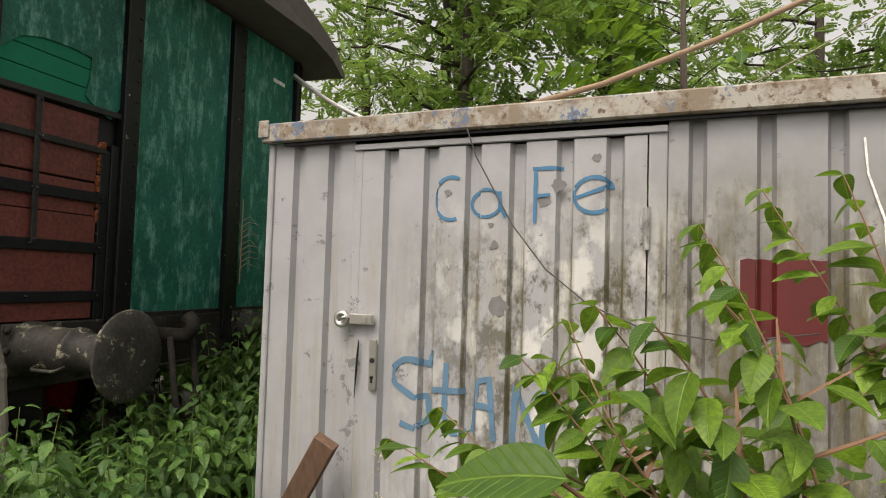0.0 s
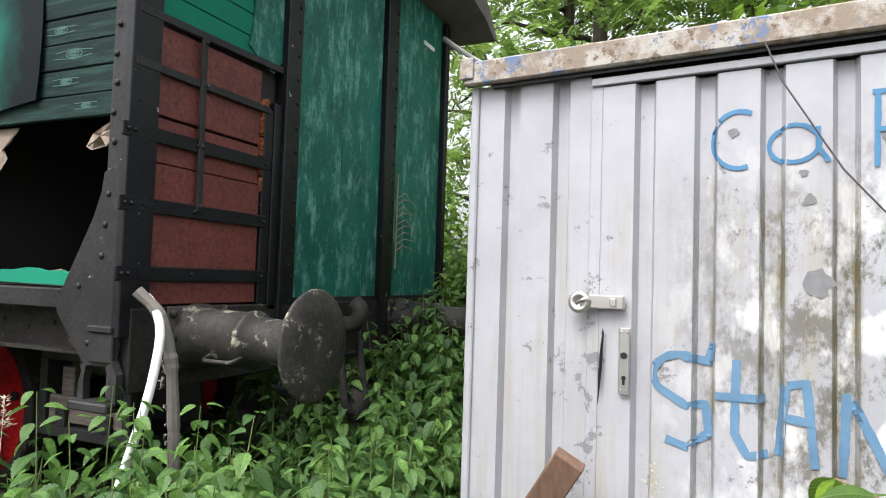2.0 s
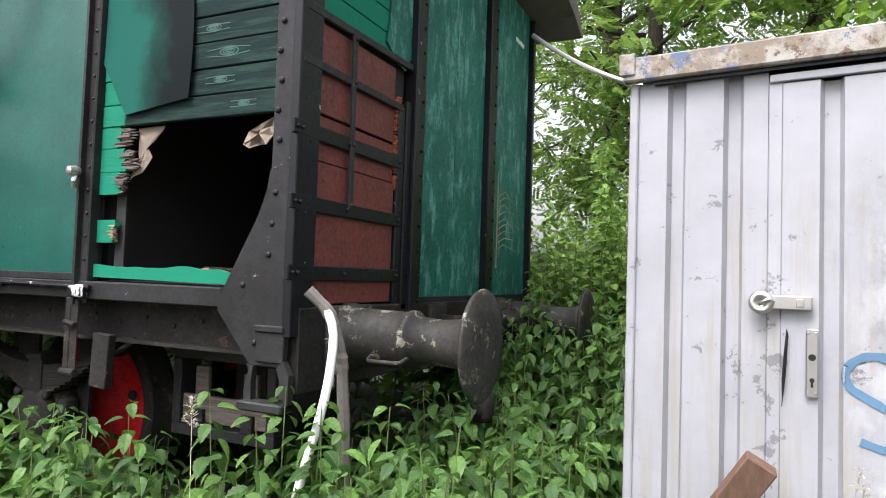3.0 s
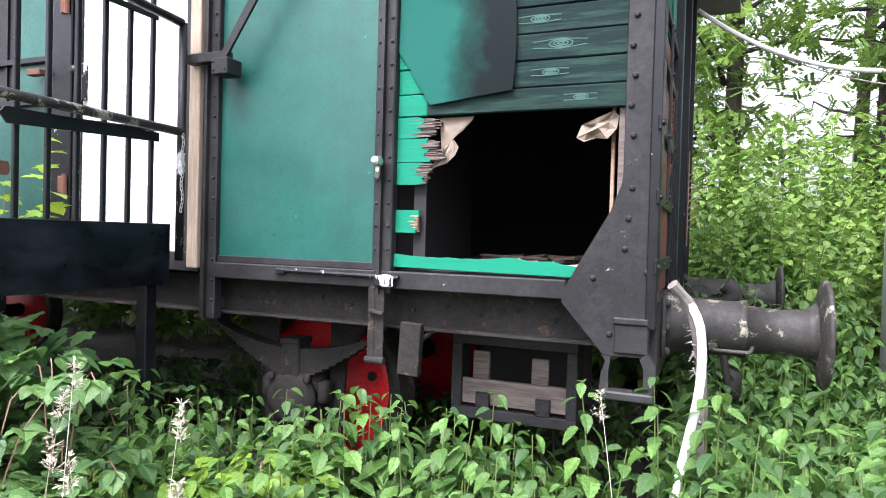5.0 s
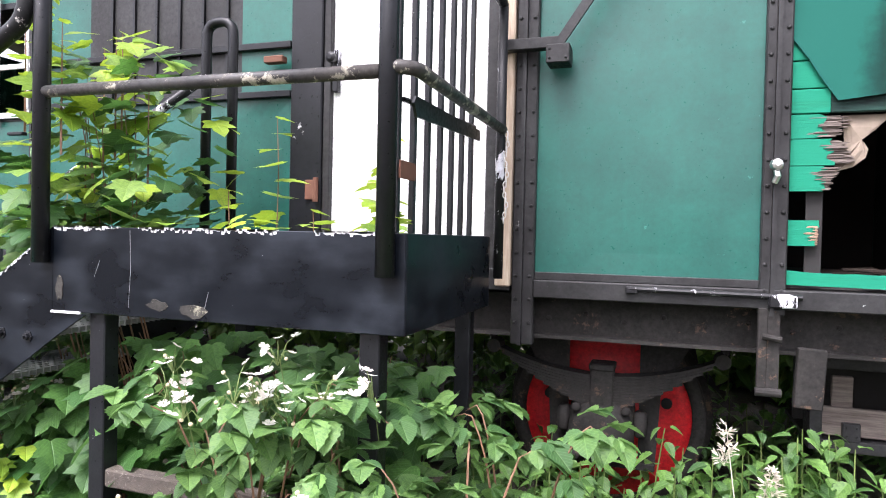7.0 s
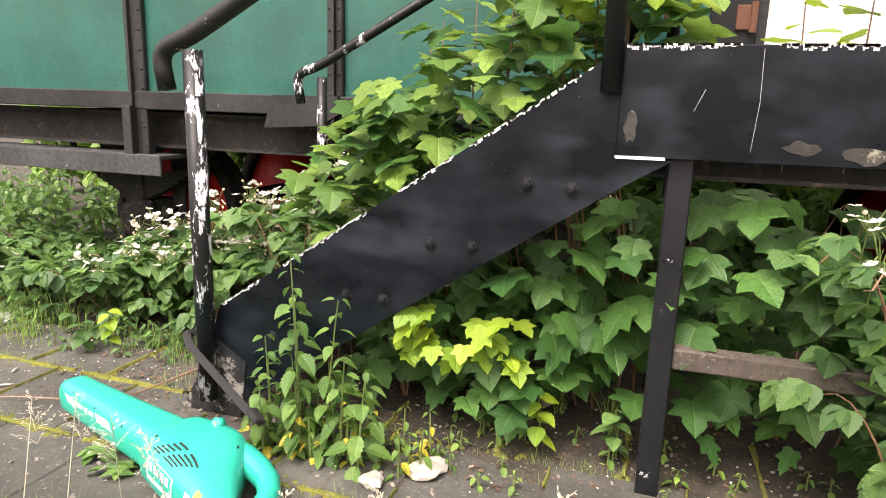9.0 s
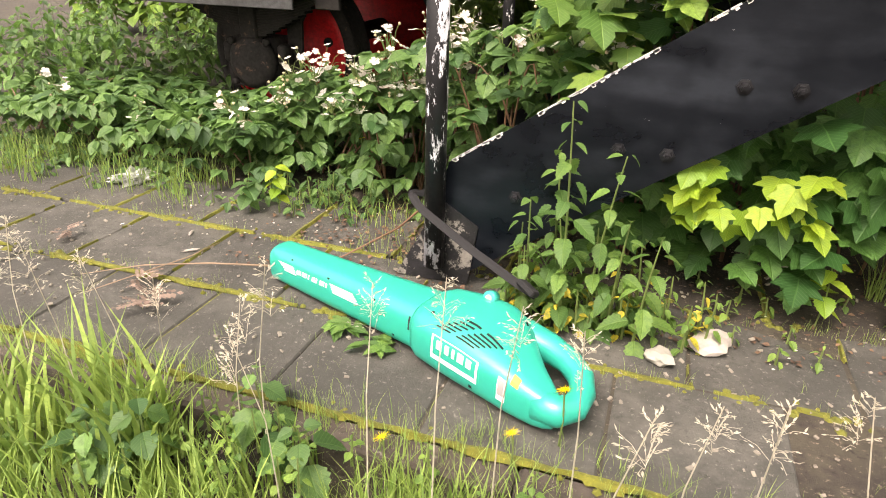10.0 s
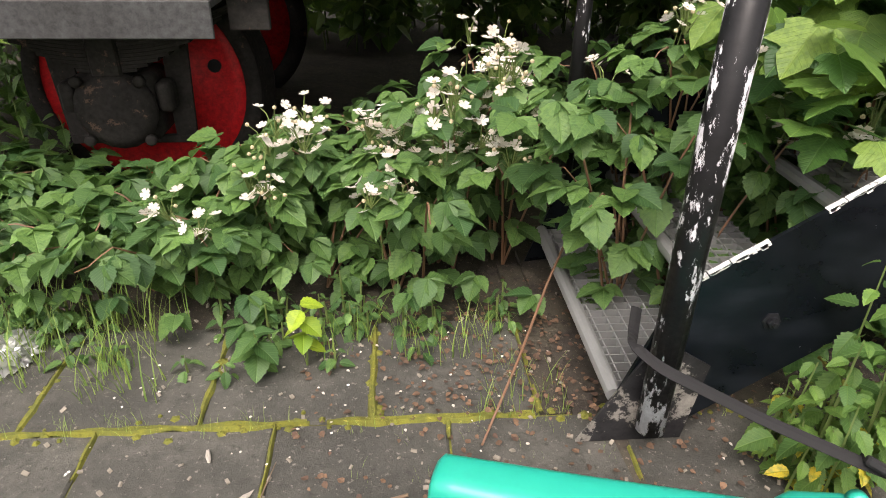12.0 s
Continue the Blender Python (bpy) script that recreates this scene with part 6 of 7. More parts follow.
def leaf_pose(p, az, pitch, roll, size):
    """Leaf at p: az its compass way, pitch its rise from level, roll round its own length."""
    ca, sa, cp, sp_ = math.cos(az), math.sin(az), math.cos(pitch), math.sin(pitch)
    y = np.array((ca * cp, sa * cp, sp_))
    x0 = np.array((sa, -ca, 0.0))
    z0 = np.cross(x0, y)
    x = x0 * math.cos(roll) + z0 * math.sin(roll)
    return np.column_stack((x, y, np.cross(x, y))) * size, np.array(p, float)


def unfold(mesh, flat):
    """Lay the leaf's own width and length into its texture coordinates."""
    layer = mesh.uv_layers.new(name="leaf")
    layer.data.foreach_set("uv", np.ascontiguousarray(flat, dtype=np.float32).ravel())


def joined(name, template, poses, mat, parent, label=""):
    """Many alike leaves as one mesh."""
    if not poses:
        return None
    pts, tri = template
    rot = np.array([m for m, _ in poses])
    loc = np.array([p for _, p in poses])
    verts = (np.einsum("nij,kj->nki", rot, pts) + loc[:, None]).reshape(-1, 3)
    faces = (tri[None] + (np.arange(len(poses)) * len(pts))[:, None, None]).reshape(-1, 3)
    mesh = bpy.data.meshes.new(name)
    mesh.from_pydata(verts.tolist(), [], faces.tolist())
    unfold(mesh, np.tile(pts[tri.ravel(), :2], (len(poses), 1)))
    mesh.materials.append(mat)
    return link_mesh(name, mesh, mat, parent, label, "stuff")


def singly(name, template, poses, mat, parent, label=""):
    """Leaves as objects of their own that share one mesh."""
    pts, tri = template
    mesh = bpy.data.meshes.new(name)
    mesh.from_pydata(pts.tolist(), [], tri.tolist())
    unfold(mesh, pts[tri.ravel(), :2])
    mesh.materials.append(mat)
    for rot, loc in poses:
        ob = new(name, mesh)
        ob.parent = parent
        ob.matrix_local = Matrix([[*rot[0], loc[0]], [*rot[1], loc[1]], [*rot[2], loc[2]], [0, 0, 0, 1]])
        if label:
            tagged(ob, label)


def stems_mesh(name, lines, r0, r1, mat, parent, sides=4):
    """Thin tapering stems as one mesh."""
    verts, faces = [], []
    for line in lines:
        line = [np.array(p, float) for p in line]
        n = len(line)
        for i, p in enumerate(line):
            r = r0 + (r1 - r0) * i / max(1, n - 1)
            for k in range(sides):
                a = 2 * math.pi * k / sides
                verts.append((p[0] + r * math.cos(a), p[1] + r * math.sin(a), p[2] + 0.3 * r * math.sin(a)))
        b = len(verts) - n * sides
        for i in range(n - 1):
            for k in range(sides):
                q = b + i * sides
                faces.append((q + k, q + (k + 1) % sides, q + sides + (k + 1) % sides, q + sides + k))
    mesh = bpy.data.meshes.new(name)
    mesh.from_pydata(verts, [], faces)
    mesh.materials.append(mat)
    return link_mesh(name, mesh, mat, parent, "", "stuff" if len(lines) > 3 else "")


U = nrng.uniform


def nettle_stem(x, y, h, size=0.09, lean=0.12, z0=-0.03):
    """Upright stem with crosswise pairs of drooping leaves."""
    la, ll = U(0, 6.28), U(0, lean) * h
    dx, dy = ll * math.cos(la), ll * math.sin(la)
    n = max(4, int(h / (0.052 + 0.1 * max(0, size - 0.1))))
    line = [(x + dx * (i / n) ** 1.6, y + dy * (i / n) ** 1.6, z0 + h * i / n) for i in range(n + 1)]
    leaves, turn = [], U(0, 3)
    for i in range(max(1, int(n * 0.12)), n + 1):
        t = i / n
        s = size * (1.0 - 0.5 * max(0, t - 0.55) / 0.45) * U(0.8, 1.2)
        for side in (0, math.pi):
            az = turn + side + U(-0.3, 0.3)
            pet = 0.3 * s
            p = np.array(line[i]) + np.array((math.cos(az) * pet, math.sin(az) * pet, 0.2 * pet))
            leaves.append(leaf_pose(p, az, U(-0.75, 0.05) + 0.5 * max(0, t - 0.8), U(-0.35, 0.35), s))
        turn += 1.57
    return line, leaves


def patch_of(name, label, category, spots, size, leaf_mat, template=None, stem_mat=None, leaf_name="leaves", lean=0.12):
    root = thing(name, label, category, kind="stuff")
    lines, leaves = [], []
    for x, y, h in spots:
        a, b = nettle_stem(x, y, h, size, lean)
        lines.append(a)
        leaves += b
    stems_mesh("stems", lines, 0.005, 0.002, stem_mat or STEM, root)
    joined(leaf_name, template or T_NETTLE, leaves, leaf_mat, root)
    return root


def spread(n, xa, xb, ya, yb, height):
    out = []
    for _ in range(n):
        x, y = U(xa, xb), U(ya, yb)
        h = height(x, y) * U(0.55, 1.2)
        if h > 0.08:
            out.append((x, y, h))
    return out


def front_height(x, y):
    h = 0.28 + 0.3 * min(1, max(0, (y + 1.5) / 1.3))
    if -1.75 < x < -0.75:
        h *= 0.8
    elif 0.35 < x < 1.1 and y < -0.25:
        h *= 0.76
    if x > 0.3:
        h += 0.06
    if y < -1.25:
        h *= 0.8
    return h


patch_of("nettle_patch", "dense green nettles beside the wagon", "nettles", spread(560, -1.8, 1.7, -1.45, -0.08, lambda x, y: 1.12 * front_height(x, y)), 0.118, L_NETTLE)
patch_of("nettle_patch", "nettles growing under the wagon floor", "nettles", spread(130, -3.4, 0.5, 0.5, 2.6, lambda x, y: 0.34), 0.12, L_NETTLE)
patch_of("nettle_patch", "dense nettles below the wagon buffers", "nettles", spread(300, 0.68, 1.68, -0.1, 2.9, lambda x, y: 0.56 + 0.07 * y + (0.3 if y > 1.6 else 0.0)), 0.12, L_NETTLE)
patch_of("nettle_patch", "nettles between wagon and container", "nettles", spread(60, 1.5, 2.3, -0.9, 0.45, lambda x, y: 0.22), 0.075, L_NETTLE)
patch_of("nettle_patch", "low young herbs by the container door", "herbs", spread(60, 2.3, 4.6, -0.5, 0.5, lambda x, y: 0.25), 0.07, L_NETTLE)
patch_of("nettle_patch", "shaded nettles under the far end of the wagon", "nettles", spread(150, -10.0, -6.3, -0.45, 2.6, lambda x, y: 0.42), 0.12, L_NETTLE)
patch_of("nettle_plants", "bushy green nettle clump at the stair foot", "nettles",
         [(-4.02, -1.3, 0.72), (-3.95, -1.25, 0.58), (-4.13, -1.3, 0.44), (-3.88, -1.28, 0.4), (-4.06, -1.22, 0.56), (-3.8, -1.22, 0.32), (-4.17, -1.24, 0.34)] + [(U(-4.2, -3.75), U(-1.36, -1.2), U(0.15, 0.4)) for _ in range(6)], 0.078, L_FRESH)
patch_of("yellow_nettle", "yellowing nettle shoots at the stair foot", "nettles", spread(40, -4.2, -3.6, -1.34, -1.14, lambda x, y: 0.2), 0.046, L_AUTUMN)
patch_of("low_herbs", "low green herbs along the paving edge", "herbs", spread(190, -7.8, -4.7, -0.88, -0.5, lambda x, y: 0.085 + 0.05 * (y > -0.7)), 0.05, L_BRAMBLE)
patch_of("low_herbs", "low herbs and seedlings on the soil", "herbs", spread(70, -4.35, -2.3, -1.3, -0.8, lambda x, y: 0.09), 0.035, L_HEDGE)

# hedge behind the wagon end
hedge = thing("hedge", "tall wild hedge of leafy shoots behind the wagon", "hedge", kind="stuff")
lines, leaves = [], []
for _ in range(420):
    x, y = U(0.7, 4.6), U(3.15, 5.2)
    if U(0, 1) < 0.3:
        x, y = U(0.8, 1.65), U(2.6, 3.6)
    h = (1.2 + 0.5 * (y - 2.6)) * U(0.7, 1.15)
    a, b = nettle_stem(x, y, h, 0.13, 0.3)
    lines.append(a)
    leaves += b
for _ in range(220):
    x, y = U(-1.5, 9.5), U(5.2, 6.8)
    a, b = nettle_stem(x, y, U(1.6, 2.9), 0.17, 0.3)
    lines.append(a)
    leaves += b
for _ in range(230):
    a, b = nettle_stem(U(-10.5, 0.7), U(3.1, 4.6), U(0.9, 1.8), 0.17, 0.3)
    lines.append(a)
    leaves += b
stems_mesh("stems", lines, 0.008, 0.003, STEM, hedge)
joined("leaves", T_FAR, leaves, L_HEDGE, hedge)


# brambles
def bramble(name, label, roots, mat, parts_from=0, flowers=0, size=0.075, canes=3, reach=0.45, height=None, low=0):
    root = thing(name, label, "bramble bush")
    lines, leaves, near, blooms, buds = [], [], [], [], []
    for bx_, by_, h in roots:
        if height:
            h = height(bx_) * U(0.75, 1.2)
        for _ in range(canes):
            az = U(0, 6.28)
            out = reach * U(0.5, 1.1)
            n = 9
            line = []
            for i in range(n + 1):
                t = i / n
                line.append((bx_ + math.cos(az) * out * t, by_ + math.sin(az) * out * t * 0.8, -0.03 + h * math.sin(min(1.9, 2.1 * t)) * U(0.97, 1.03)))
            lines.append(line)
            for i in range(1, n + 1):
                p = np.array(line[i])
                a0 = az + (1.3 if i % 2 else -1.3) + U(-0.6, 0.6)
                st = 0.07 * U(0.7, 1.3)
                tip = p + np.array((math.cos(a0) * st, math.sin(a0) * st, 0.03))
                tilt = U(-0.75, 0.1)
                for da, sc in ((0, 1.1), (1.15, 0.85), (-1.15, 0.85)):
                    leaves.append(leaf_pose(tip, a0 + da, tilt + U(-0.2, 0.2), U(-0.3, 0.3), size * sc * U(0.8, 1.2)))
    for _ in range(low):
        tip, a0 = np.array((U(-7.0, -4.62), U(-0.72, -0.3), U(0.03, 0.22))), -1.57 + U(-1.3, 1.3)
        for da in (0, 1.15, -1.15):
            leaves.append(leaf_pose(tip, a0 + da, U(-0.7, 0.0), U(-0.3, 0.3), size * U(0.7, 1.1)))
    # flower clusters on stalks over the leaves
    tips = sorted((ln[k] for ln in lines for k in (5, 6, 7)), key=lambda q: -q[2] + 0.6 * q[1] + U(-0.12, 0.12))[: flowers * 2]
    stalks = []
    for q in tips[::2]:
        q = np.array(q) + np.array((U(-0.05, 0.05), U(-0.16, -0.02), U(0.04, 0.12)))
        stalks.append([q - np.array((0, -0.05, 0.16)), q - np.array((0, -0.02, 0.06)), q])
        for _ in range(nrng.integers(7, 14)):
            f = q + np.array((U(-0.065, 0.065), U(-0.05, 0.04), U(-0.07, 0.06)))
            stalks.append([q - np.array((0, 0, 0.05)), (q + f) / 2, f])
            if U(0, 1) < 0.68:
                blooms.append(leaf_pose(f, U(0, 6.28), U(-0.3, 0.3), U(-1.0, 0.4), U(0.015, 0.023)))
            else:
                buds.append(f)
    stems_mesh("canes", lines, 0.005, 0.002, STEM_RED, root)
    if parts_from:
        leaves.sort(key=lambda e: e[1][1] - 0.3 * e[1][2])
        singly("leaf", T_BROAD, leaves[:parts_from], mat, root)
        leaves = leaves[parts_from:]
    joined("leaves", T_BROAD, leaves, mat, root)
    if blooms:
        stems_mesh("flower_stalks", stalks, 0.0022, 0.0012, STEM, root)
        joined("flowers", T_PETAL, blooms, PETAL, root, "small white bramble flowers")
        bm = bmesh.new()
        for f in buds:
            bmesh.ops.create_icosphere(bm, subdivisions=1, radius=0.0065, matrix=Matrix.Translation(f))
        part("buds", bm, BUD, root, "beige buds", kind="stuff")
    return root


bramble("bramble_bush", "bramble with white flowers by the paving edge", [(U(-7.2, -4.6), U(-0.45, 0.05), 1.0) for _ in range(54)], L_BRAMBLE, 280, 44, size=0.084, reach=0.42, height=lambda x: 0.27 + 0.32 * min(1, max(0, (x + 5.55) / 0.8)), low=46)
bramble("bramble_bush", "bramble with white flowers growing through the stair", [(U(-4.45, -3.5), U(-0.75, -0.35), U(0.45, 0.85)) for _ in range(22)], L_BRAMBLE, 0, 20, size=0.085, reach=0.35)
bramble("bramble_bush", "bramble covered in white flowers before the platform", [(U(-2.3, -1.4), U(-1.45, -0.95), U(0.4, 0.88)) for _ in range(22)], L_BRAMBLE, 280, 16, size=0.085, reach=0.4)
bramble("bramble_bush", "low young bramble beside the wagon wheel", [(U(-1.7, -0.6), U(-1.1, -0.5), U(0.25, 0.42)) for _ in range(9)], L_SHRUB, 0, 2, size=0.085, reach=0.3)
bramble("bramble_bush", "bramble shaded below the wagon floor", [(U(-5.2, -2.2), U(0.1, 1.2), U(0.2, 0.42)) for _ in range(22)], L_BRAMBLE, 0, 0, reach=0.45)

# sycamore under the platform and through the stair
syc = thing("sycamore_sapling", "sycamore sapling with big lobed leaves under the platform", "sapling")
lines, leaves, young, thin = [], [], [], []


def under_top(x):
    return min(0.98, 1.03 + (x + 2.93) * 0.67) if x < -2.93 else 0.98


for _ in range(640):
    x, y = U(-4.05, -1.75), U(-1.04, -0.45)
    z = U(0.12, max(0.2, under_top(x) - 0.05))
    if z < 0.3 and U(0, 1) < 0.6:
        continue
    leaves.append(leaf_pose((x, y, z), -1.57 + U(-1.1, 1.1), U(-1.0, -0.15), U(-0.35, 0.35), U(0.085, 0.155)))
for k in range(14):
    bx_ = U(-3.5, -2.0)
    lines.append([(bx_ + U(-0.1, 0.1), -0.55, -0.03), (bx_, U(-0.7, -0.45), 0.4), (bx_ + U(-0.2, 0.2), U(-0.9, -0.5), 0.9)])
upper = []
for _ in range(640):
    x = U(-4.2, -2.85)
    top = 0.98 + 1.15 * max(0, min(1, (x + 4.2) / 1.05)) ** 1.1
    base = 0.55 + 0.67 * (x + 4.3) if x < -3.15 else 1.2
    z = base + (top - base) * U(0, 1) ** 1.15
    upper.append(leaf_pose((x, U(-1.06, -0.35), z), -1.57 + U(-1.4, 1.4), U(-0.9, 0.1), U(-0.4, 0.4), U(0.085, 0.14)))
for k in range(12):
    bx_ = U(-3.9, -2.95)
    lines.append([(bx_ + 0.1, -0.6, 0.4), (bx_, -0.7, 1.0), (bx_ + U(-0.05, 0.05), -0.7 + U(-0.2, 0.2), 1.2 + 0.85 * max(0, (bx_ + 4.1)))])
for k in range(9):
    x, y, z = U(-3.45, -2.98), U(-1.05, -0.6), U(1.75, 2.4)
    lines.append([(x, y, z - 0.5), (x, y, z - 0.2), (x, y, z)])
    for j in range(6):
        young.append(leaf_pose((x, y, z - 0.07 * j), j * 1.57 + U(-0.3, 0.3), U(-0.6, 0.2), U(-0.3, 0.3), 0.045 + 0.012 * j))
for x, y, z in ((-2.42, -0.75, 1.78), (-2.02, -0.6, 1.72), (-2.6, -0.8, 1.5), (-2.2, -0.85, 1.42), (-1.95, -0.85, 1.5), (-1.86, -1.0, 1.62)):
    thin.append([(x, y, 1.0), (x + 0.01, y, z - 0.2), (x, y, z)])
    for j in range(8):
        young.append(leaf_pose((x, y, z - 0.06 * j), j * 1.57 + U(-0.4, 0.4), U(-0.5, 0.2), U(-0.3, 0.3), 0.07 + 0.014 * min(j, 4)))
for _ in range(34):
    young.append(leaf_pose((U(-2.75, -1.85), U(-1.08, -0.6), U(1.26, 1.4)), -1.57 + U(-1.2, 1.2), U(-0.6, 0.3), U(-0.4, 0.4), U(0.06, 0.11)))
for _ in range(26):
    young.append(leaf_pose((U(-3.75, -3.35), U(-1.12, -1.02), U(0.3, 0.52)), -1.57 + U(-0.9, 0.9), U(-0.9, -0.3), U(-0.3, 0.3), U(0.07, 0.1)))
stems_mesh("stems", lines, 0.006, 0.002, STEM_RED, syc)
stems_mesh("shoots", thin, 0.003, 0.002, STEM_RED, syc)
leaves.sort(key=lambda e: e[1][1])
singly("leaf", T_MAPLE, leaves[:230], L_MAPLE, syc)
joined("leaves", T_MAPLE, leaves[230:] + upper[:260], L_MAPLE, syc)
tops = [e for e in upper[260:] if e[1][2] > 1.5]
joined("bright_leaves", T_MAPLE, [e for e in upper[260:] if e[1][2] <= 1.5] + tops[::3], L_HEDGE, syc, "lighter green upper leaves")
young += [e for i, e in enumerate(tops) if i % 3]
singly("young_leaf", T_MAPLE, young, L_YOUNG, syc, "bright yellow-green young leaf")

# seedlings on the bare soil
for x, y, h, mat in ((-3.27, -1.02, 0.22, L_YOUNG), (-3.49, -0.95, 0.2, L_BRAMBLE), (-3.02, -0.98, 0.2, L_BRAMBLE), (-2.28, -1.3, 0.28, L_YOUNG), (-5.3, -0.82, 0.2, L_YOUNG), (-5.42, -0.86, 0.14, L_BRAMBLE)):
    root = thing("seedling", "yellow-green seedling rooted between the slabs" if mat is L_YOUNG else "small green seedling on the soil", "seedling", at=(x, y, 0))
    ln, lv = [(0, 0, -0.03), (0.01, 0, h * 0.5), (0, 0, h)], []
    for j in range(9):
        lv.append(leaf_pose((0, 0, h * (0.35 + 0.08 * j)), j * 2.4, U(-0.5, 0.1), U(-0.2, 0.2), U(0.055, 0.085)))
    stems_mesh("stem", [ln], 0.003, 0.002, STEM, root)
    singly("leaf", T_BROAD, lv, mat, root)


# foreground shrub
shrub = thing("privet_shrub", "bright green shrub with smooth pointed leaves", "shrub", at=(0, 0, 0))
lines, leaves = [], []
canes = [((3.85, -0.75, 0), (3.7, -0.62, 0.6), (3.45, -0.5, 0.9), (3.2, -0.42, 1.08)), ((3.9, -0.7, 0), (3.75, -0.75, 0.6), (3.4, -0.85, 0.85), (3.05, -0.8, 0.9)),
         ((4.0, -0.7, 0), (3.85, -0.65, 0.8), (3.64, -0.5, 1.1), (3.54, -0.38, 1.34)), ((4.0, -0.8, 0), (3.95, -0.85, 0.7), (3.7, -1.05, 1.0), (3.45, -1.15, 1.08)),
         ((4.1, -0.7, 0), (4.1, -0.65, 0.8), (4.0, -0.6, 1.3), (3.85, -0.5, 1.6)), ((4.15, -0.85, 0), (4.1, -1.0, 0.6), (3.95, -1.2, 0.95), (3.8, -1.35, 1.12)),
         ((3.8, -0.9, 0), (3.6, -0.95, 0.45), (3.3, -1.05, 0.62), (3.02, -1.05, 0.6)), ((4.2, -0.6, 0), (4.3, -0.5, 0.8), (4.3, -0.4, 1.4), (4.2, -0.3, 1.75)),
         ((3.95, -0.6, 0), (3.9, -0.4, 0.6), (3.7, -0.2, 0.95), (3.45, -0.1, 1.1)), ((4.1, -0.9, 0), (4.2, -1.1, 0.7), (4.2, -1.2, 1.1), (4.1, -1.25, 1.35)),
         ((3.85, -1.0, 0), (3.7, -1.15, 0.5), (3.45, -1.35, 0.72), (3.22, -1.42, 0.75)), ((4.0, -0.75, 0), (3.95, -0.7, 0.5), (3.7, -0.75, 0.9), (3.4, -0.7, 1.05)),
         ((4.15, -0.8, 0), (4.0, -1.05, 0.5), (3.75, -1.3, 0.75), (3.55, -1.5, 0.85)), ((4.3, -0.8, 0), (4.35, -0.9, 0.6), (4.25, -1.0, 1.0), (4.1, -1.0, 1.3))]
canes = [tuple((x - 0.14 * min(1, z), y - 0.1 * min(1, z), z * 0.95) for x, y, z in cane) for cane in canes]
canes += [tuple((x + U(-0.25, 0.25) * min(1, z), y + U(-0.2, 0.3) * min(1, z), z * U(0.75, 1.0)) for x, y, z in cane) for cane in canes[:12]]
for _ in range(13):
    tip = (U(3.3, 3.78), U(-1.2, -0.6), U(0.6, 1.35))
    foot = (U(3.7, 3.95), U(-0.95, -0.65), 0)
    canes.append((foot, ((foot[0] + tip[0]) / 2 + 0.12, (foot[1] + tip[1]) / 2, tip[2] * 0.6), (tip[0] + 0.12, tip[1], tip[2] * 0.9), tip))
for cane in canes:
    pts = [np.array(p) for p in rounded(cane, 0.22, 4)]
    seg = [pts[0]]
    for a, b in zip(pts, pts[1:]):
        k = max(1, int(np.linalg.norm(b - a) / 0.05))
        seg += [a + (b - a) * j / k for j in range(1, k + 1)]
    lines.append(seg)
    for side_shoot in range(3):
        i0 = int(len(seg) * (0.4 + 0.17 * side_shoot))
        az = U(0, 6.28)
        sh = [seg[i0] + np.array((math.cos(az), math.sin(az), 0.5)) * 0.05 * j for j in range(6)]
        lines.append(sh)
        for j in range(1, 6):
            leaves.append(leaf_pose(sh[j], az + (1.1 if j % 2 else -1.1), U(-0.7, 0.3), U(-0.4, 0.4), U(0.085, 0.125)))
    for i in range(int(len(seg) * 0.35), len(seg)):
        d = seg[i] - seg[i - 1]
        az = math.atan2(d[1], d[0])
        for s in (-1, 1):
            leaves.append(leaf_pose(seg[i], az + s * U(0.6, 1.3), U(-0.8, 0.35), U(-0.5, 0.5), U(0.08, 0.125) * (1 if i < len(seg) - 3 else 0.7)))
# a shoot that leans out towards the path
lines.append([(3.95, -1.0, 0.0), (3.86, -1.3, 0.6), (3.7, -1.5, 1.0), (3.62, -1.66, 1.14), (3.53, -1.8, 1.245)])
near_shoot = [((3.535, -1.8, 1.247), 3.2, 0.05, 0.55, 0.088), ((3.57, -1.74, 1.2), 4.6, -0.4, 0.3, 0.07), ((3.6, -1.7, 1.17), 0.4, -0.2, 0.3, 0.07),
              ((3.66, -1.47, 1.07), 5.6, -0.2, 0.2, 0.12), ((3.68, -1.46, 1.06), 3.6, -0.1, -0.4, 0.11), ((3.72, -1.43, 1.0), 0.6, 0.1, 0.3, 0.11)]
leaves += [leaf_pose(*e) for e in near_shoot]
stems_mesh("branchwork", lines, 0.007, 0.002, STEM_RED, shrub, 6)
order = nrng.permutation(len(leaves))
singly("leaf", T_SMOOTH, [leaves[i] for i in order[:290]], L_SHRUB, shrub)
joined("leaves", T_SMOOTH, [leaves[i] for i in order[290:]], L_SHRUB, shrub)


# grasses
def grass(name, label, spots, mat=None):
    ob = joined(name, T_BLADE, [(np.array(((math.cos(a) * w * s, -math.sin(a) * s * bend, 0), (math.sin(a) * w * s, math.cos(a) * s * bend, 0), (0, 0, s))), np.array((x, y, z)))
                                for x, y, z, s, a, w, bend in spots], mat or L_GRASS, None)
    return tagged(ob, label, "grass", kind="stuff")


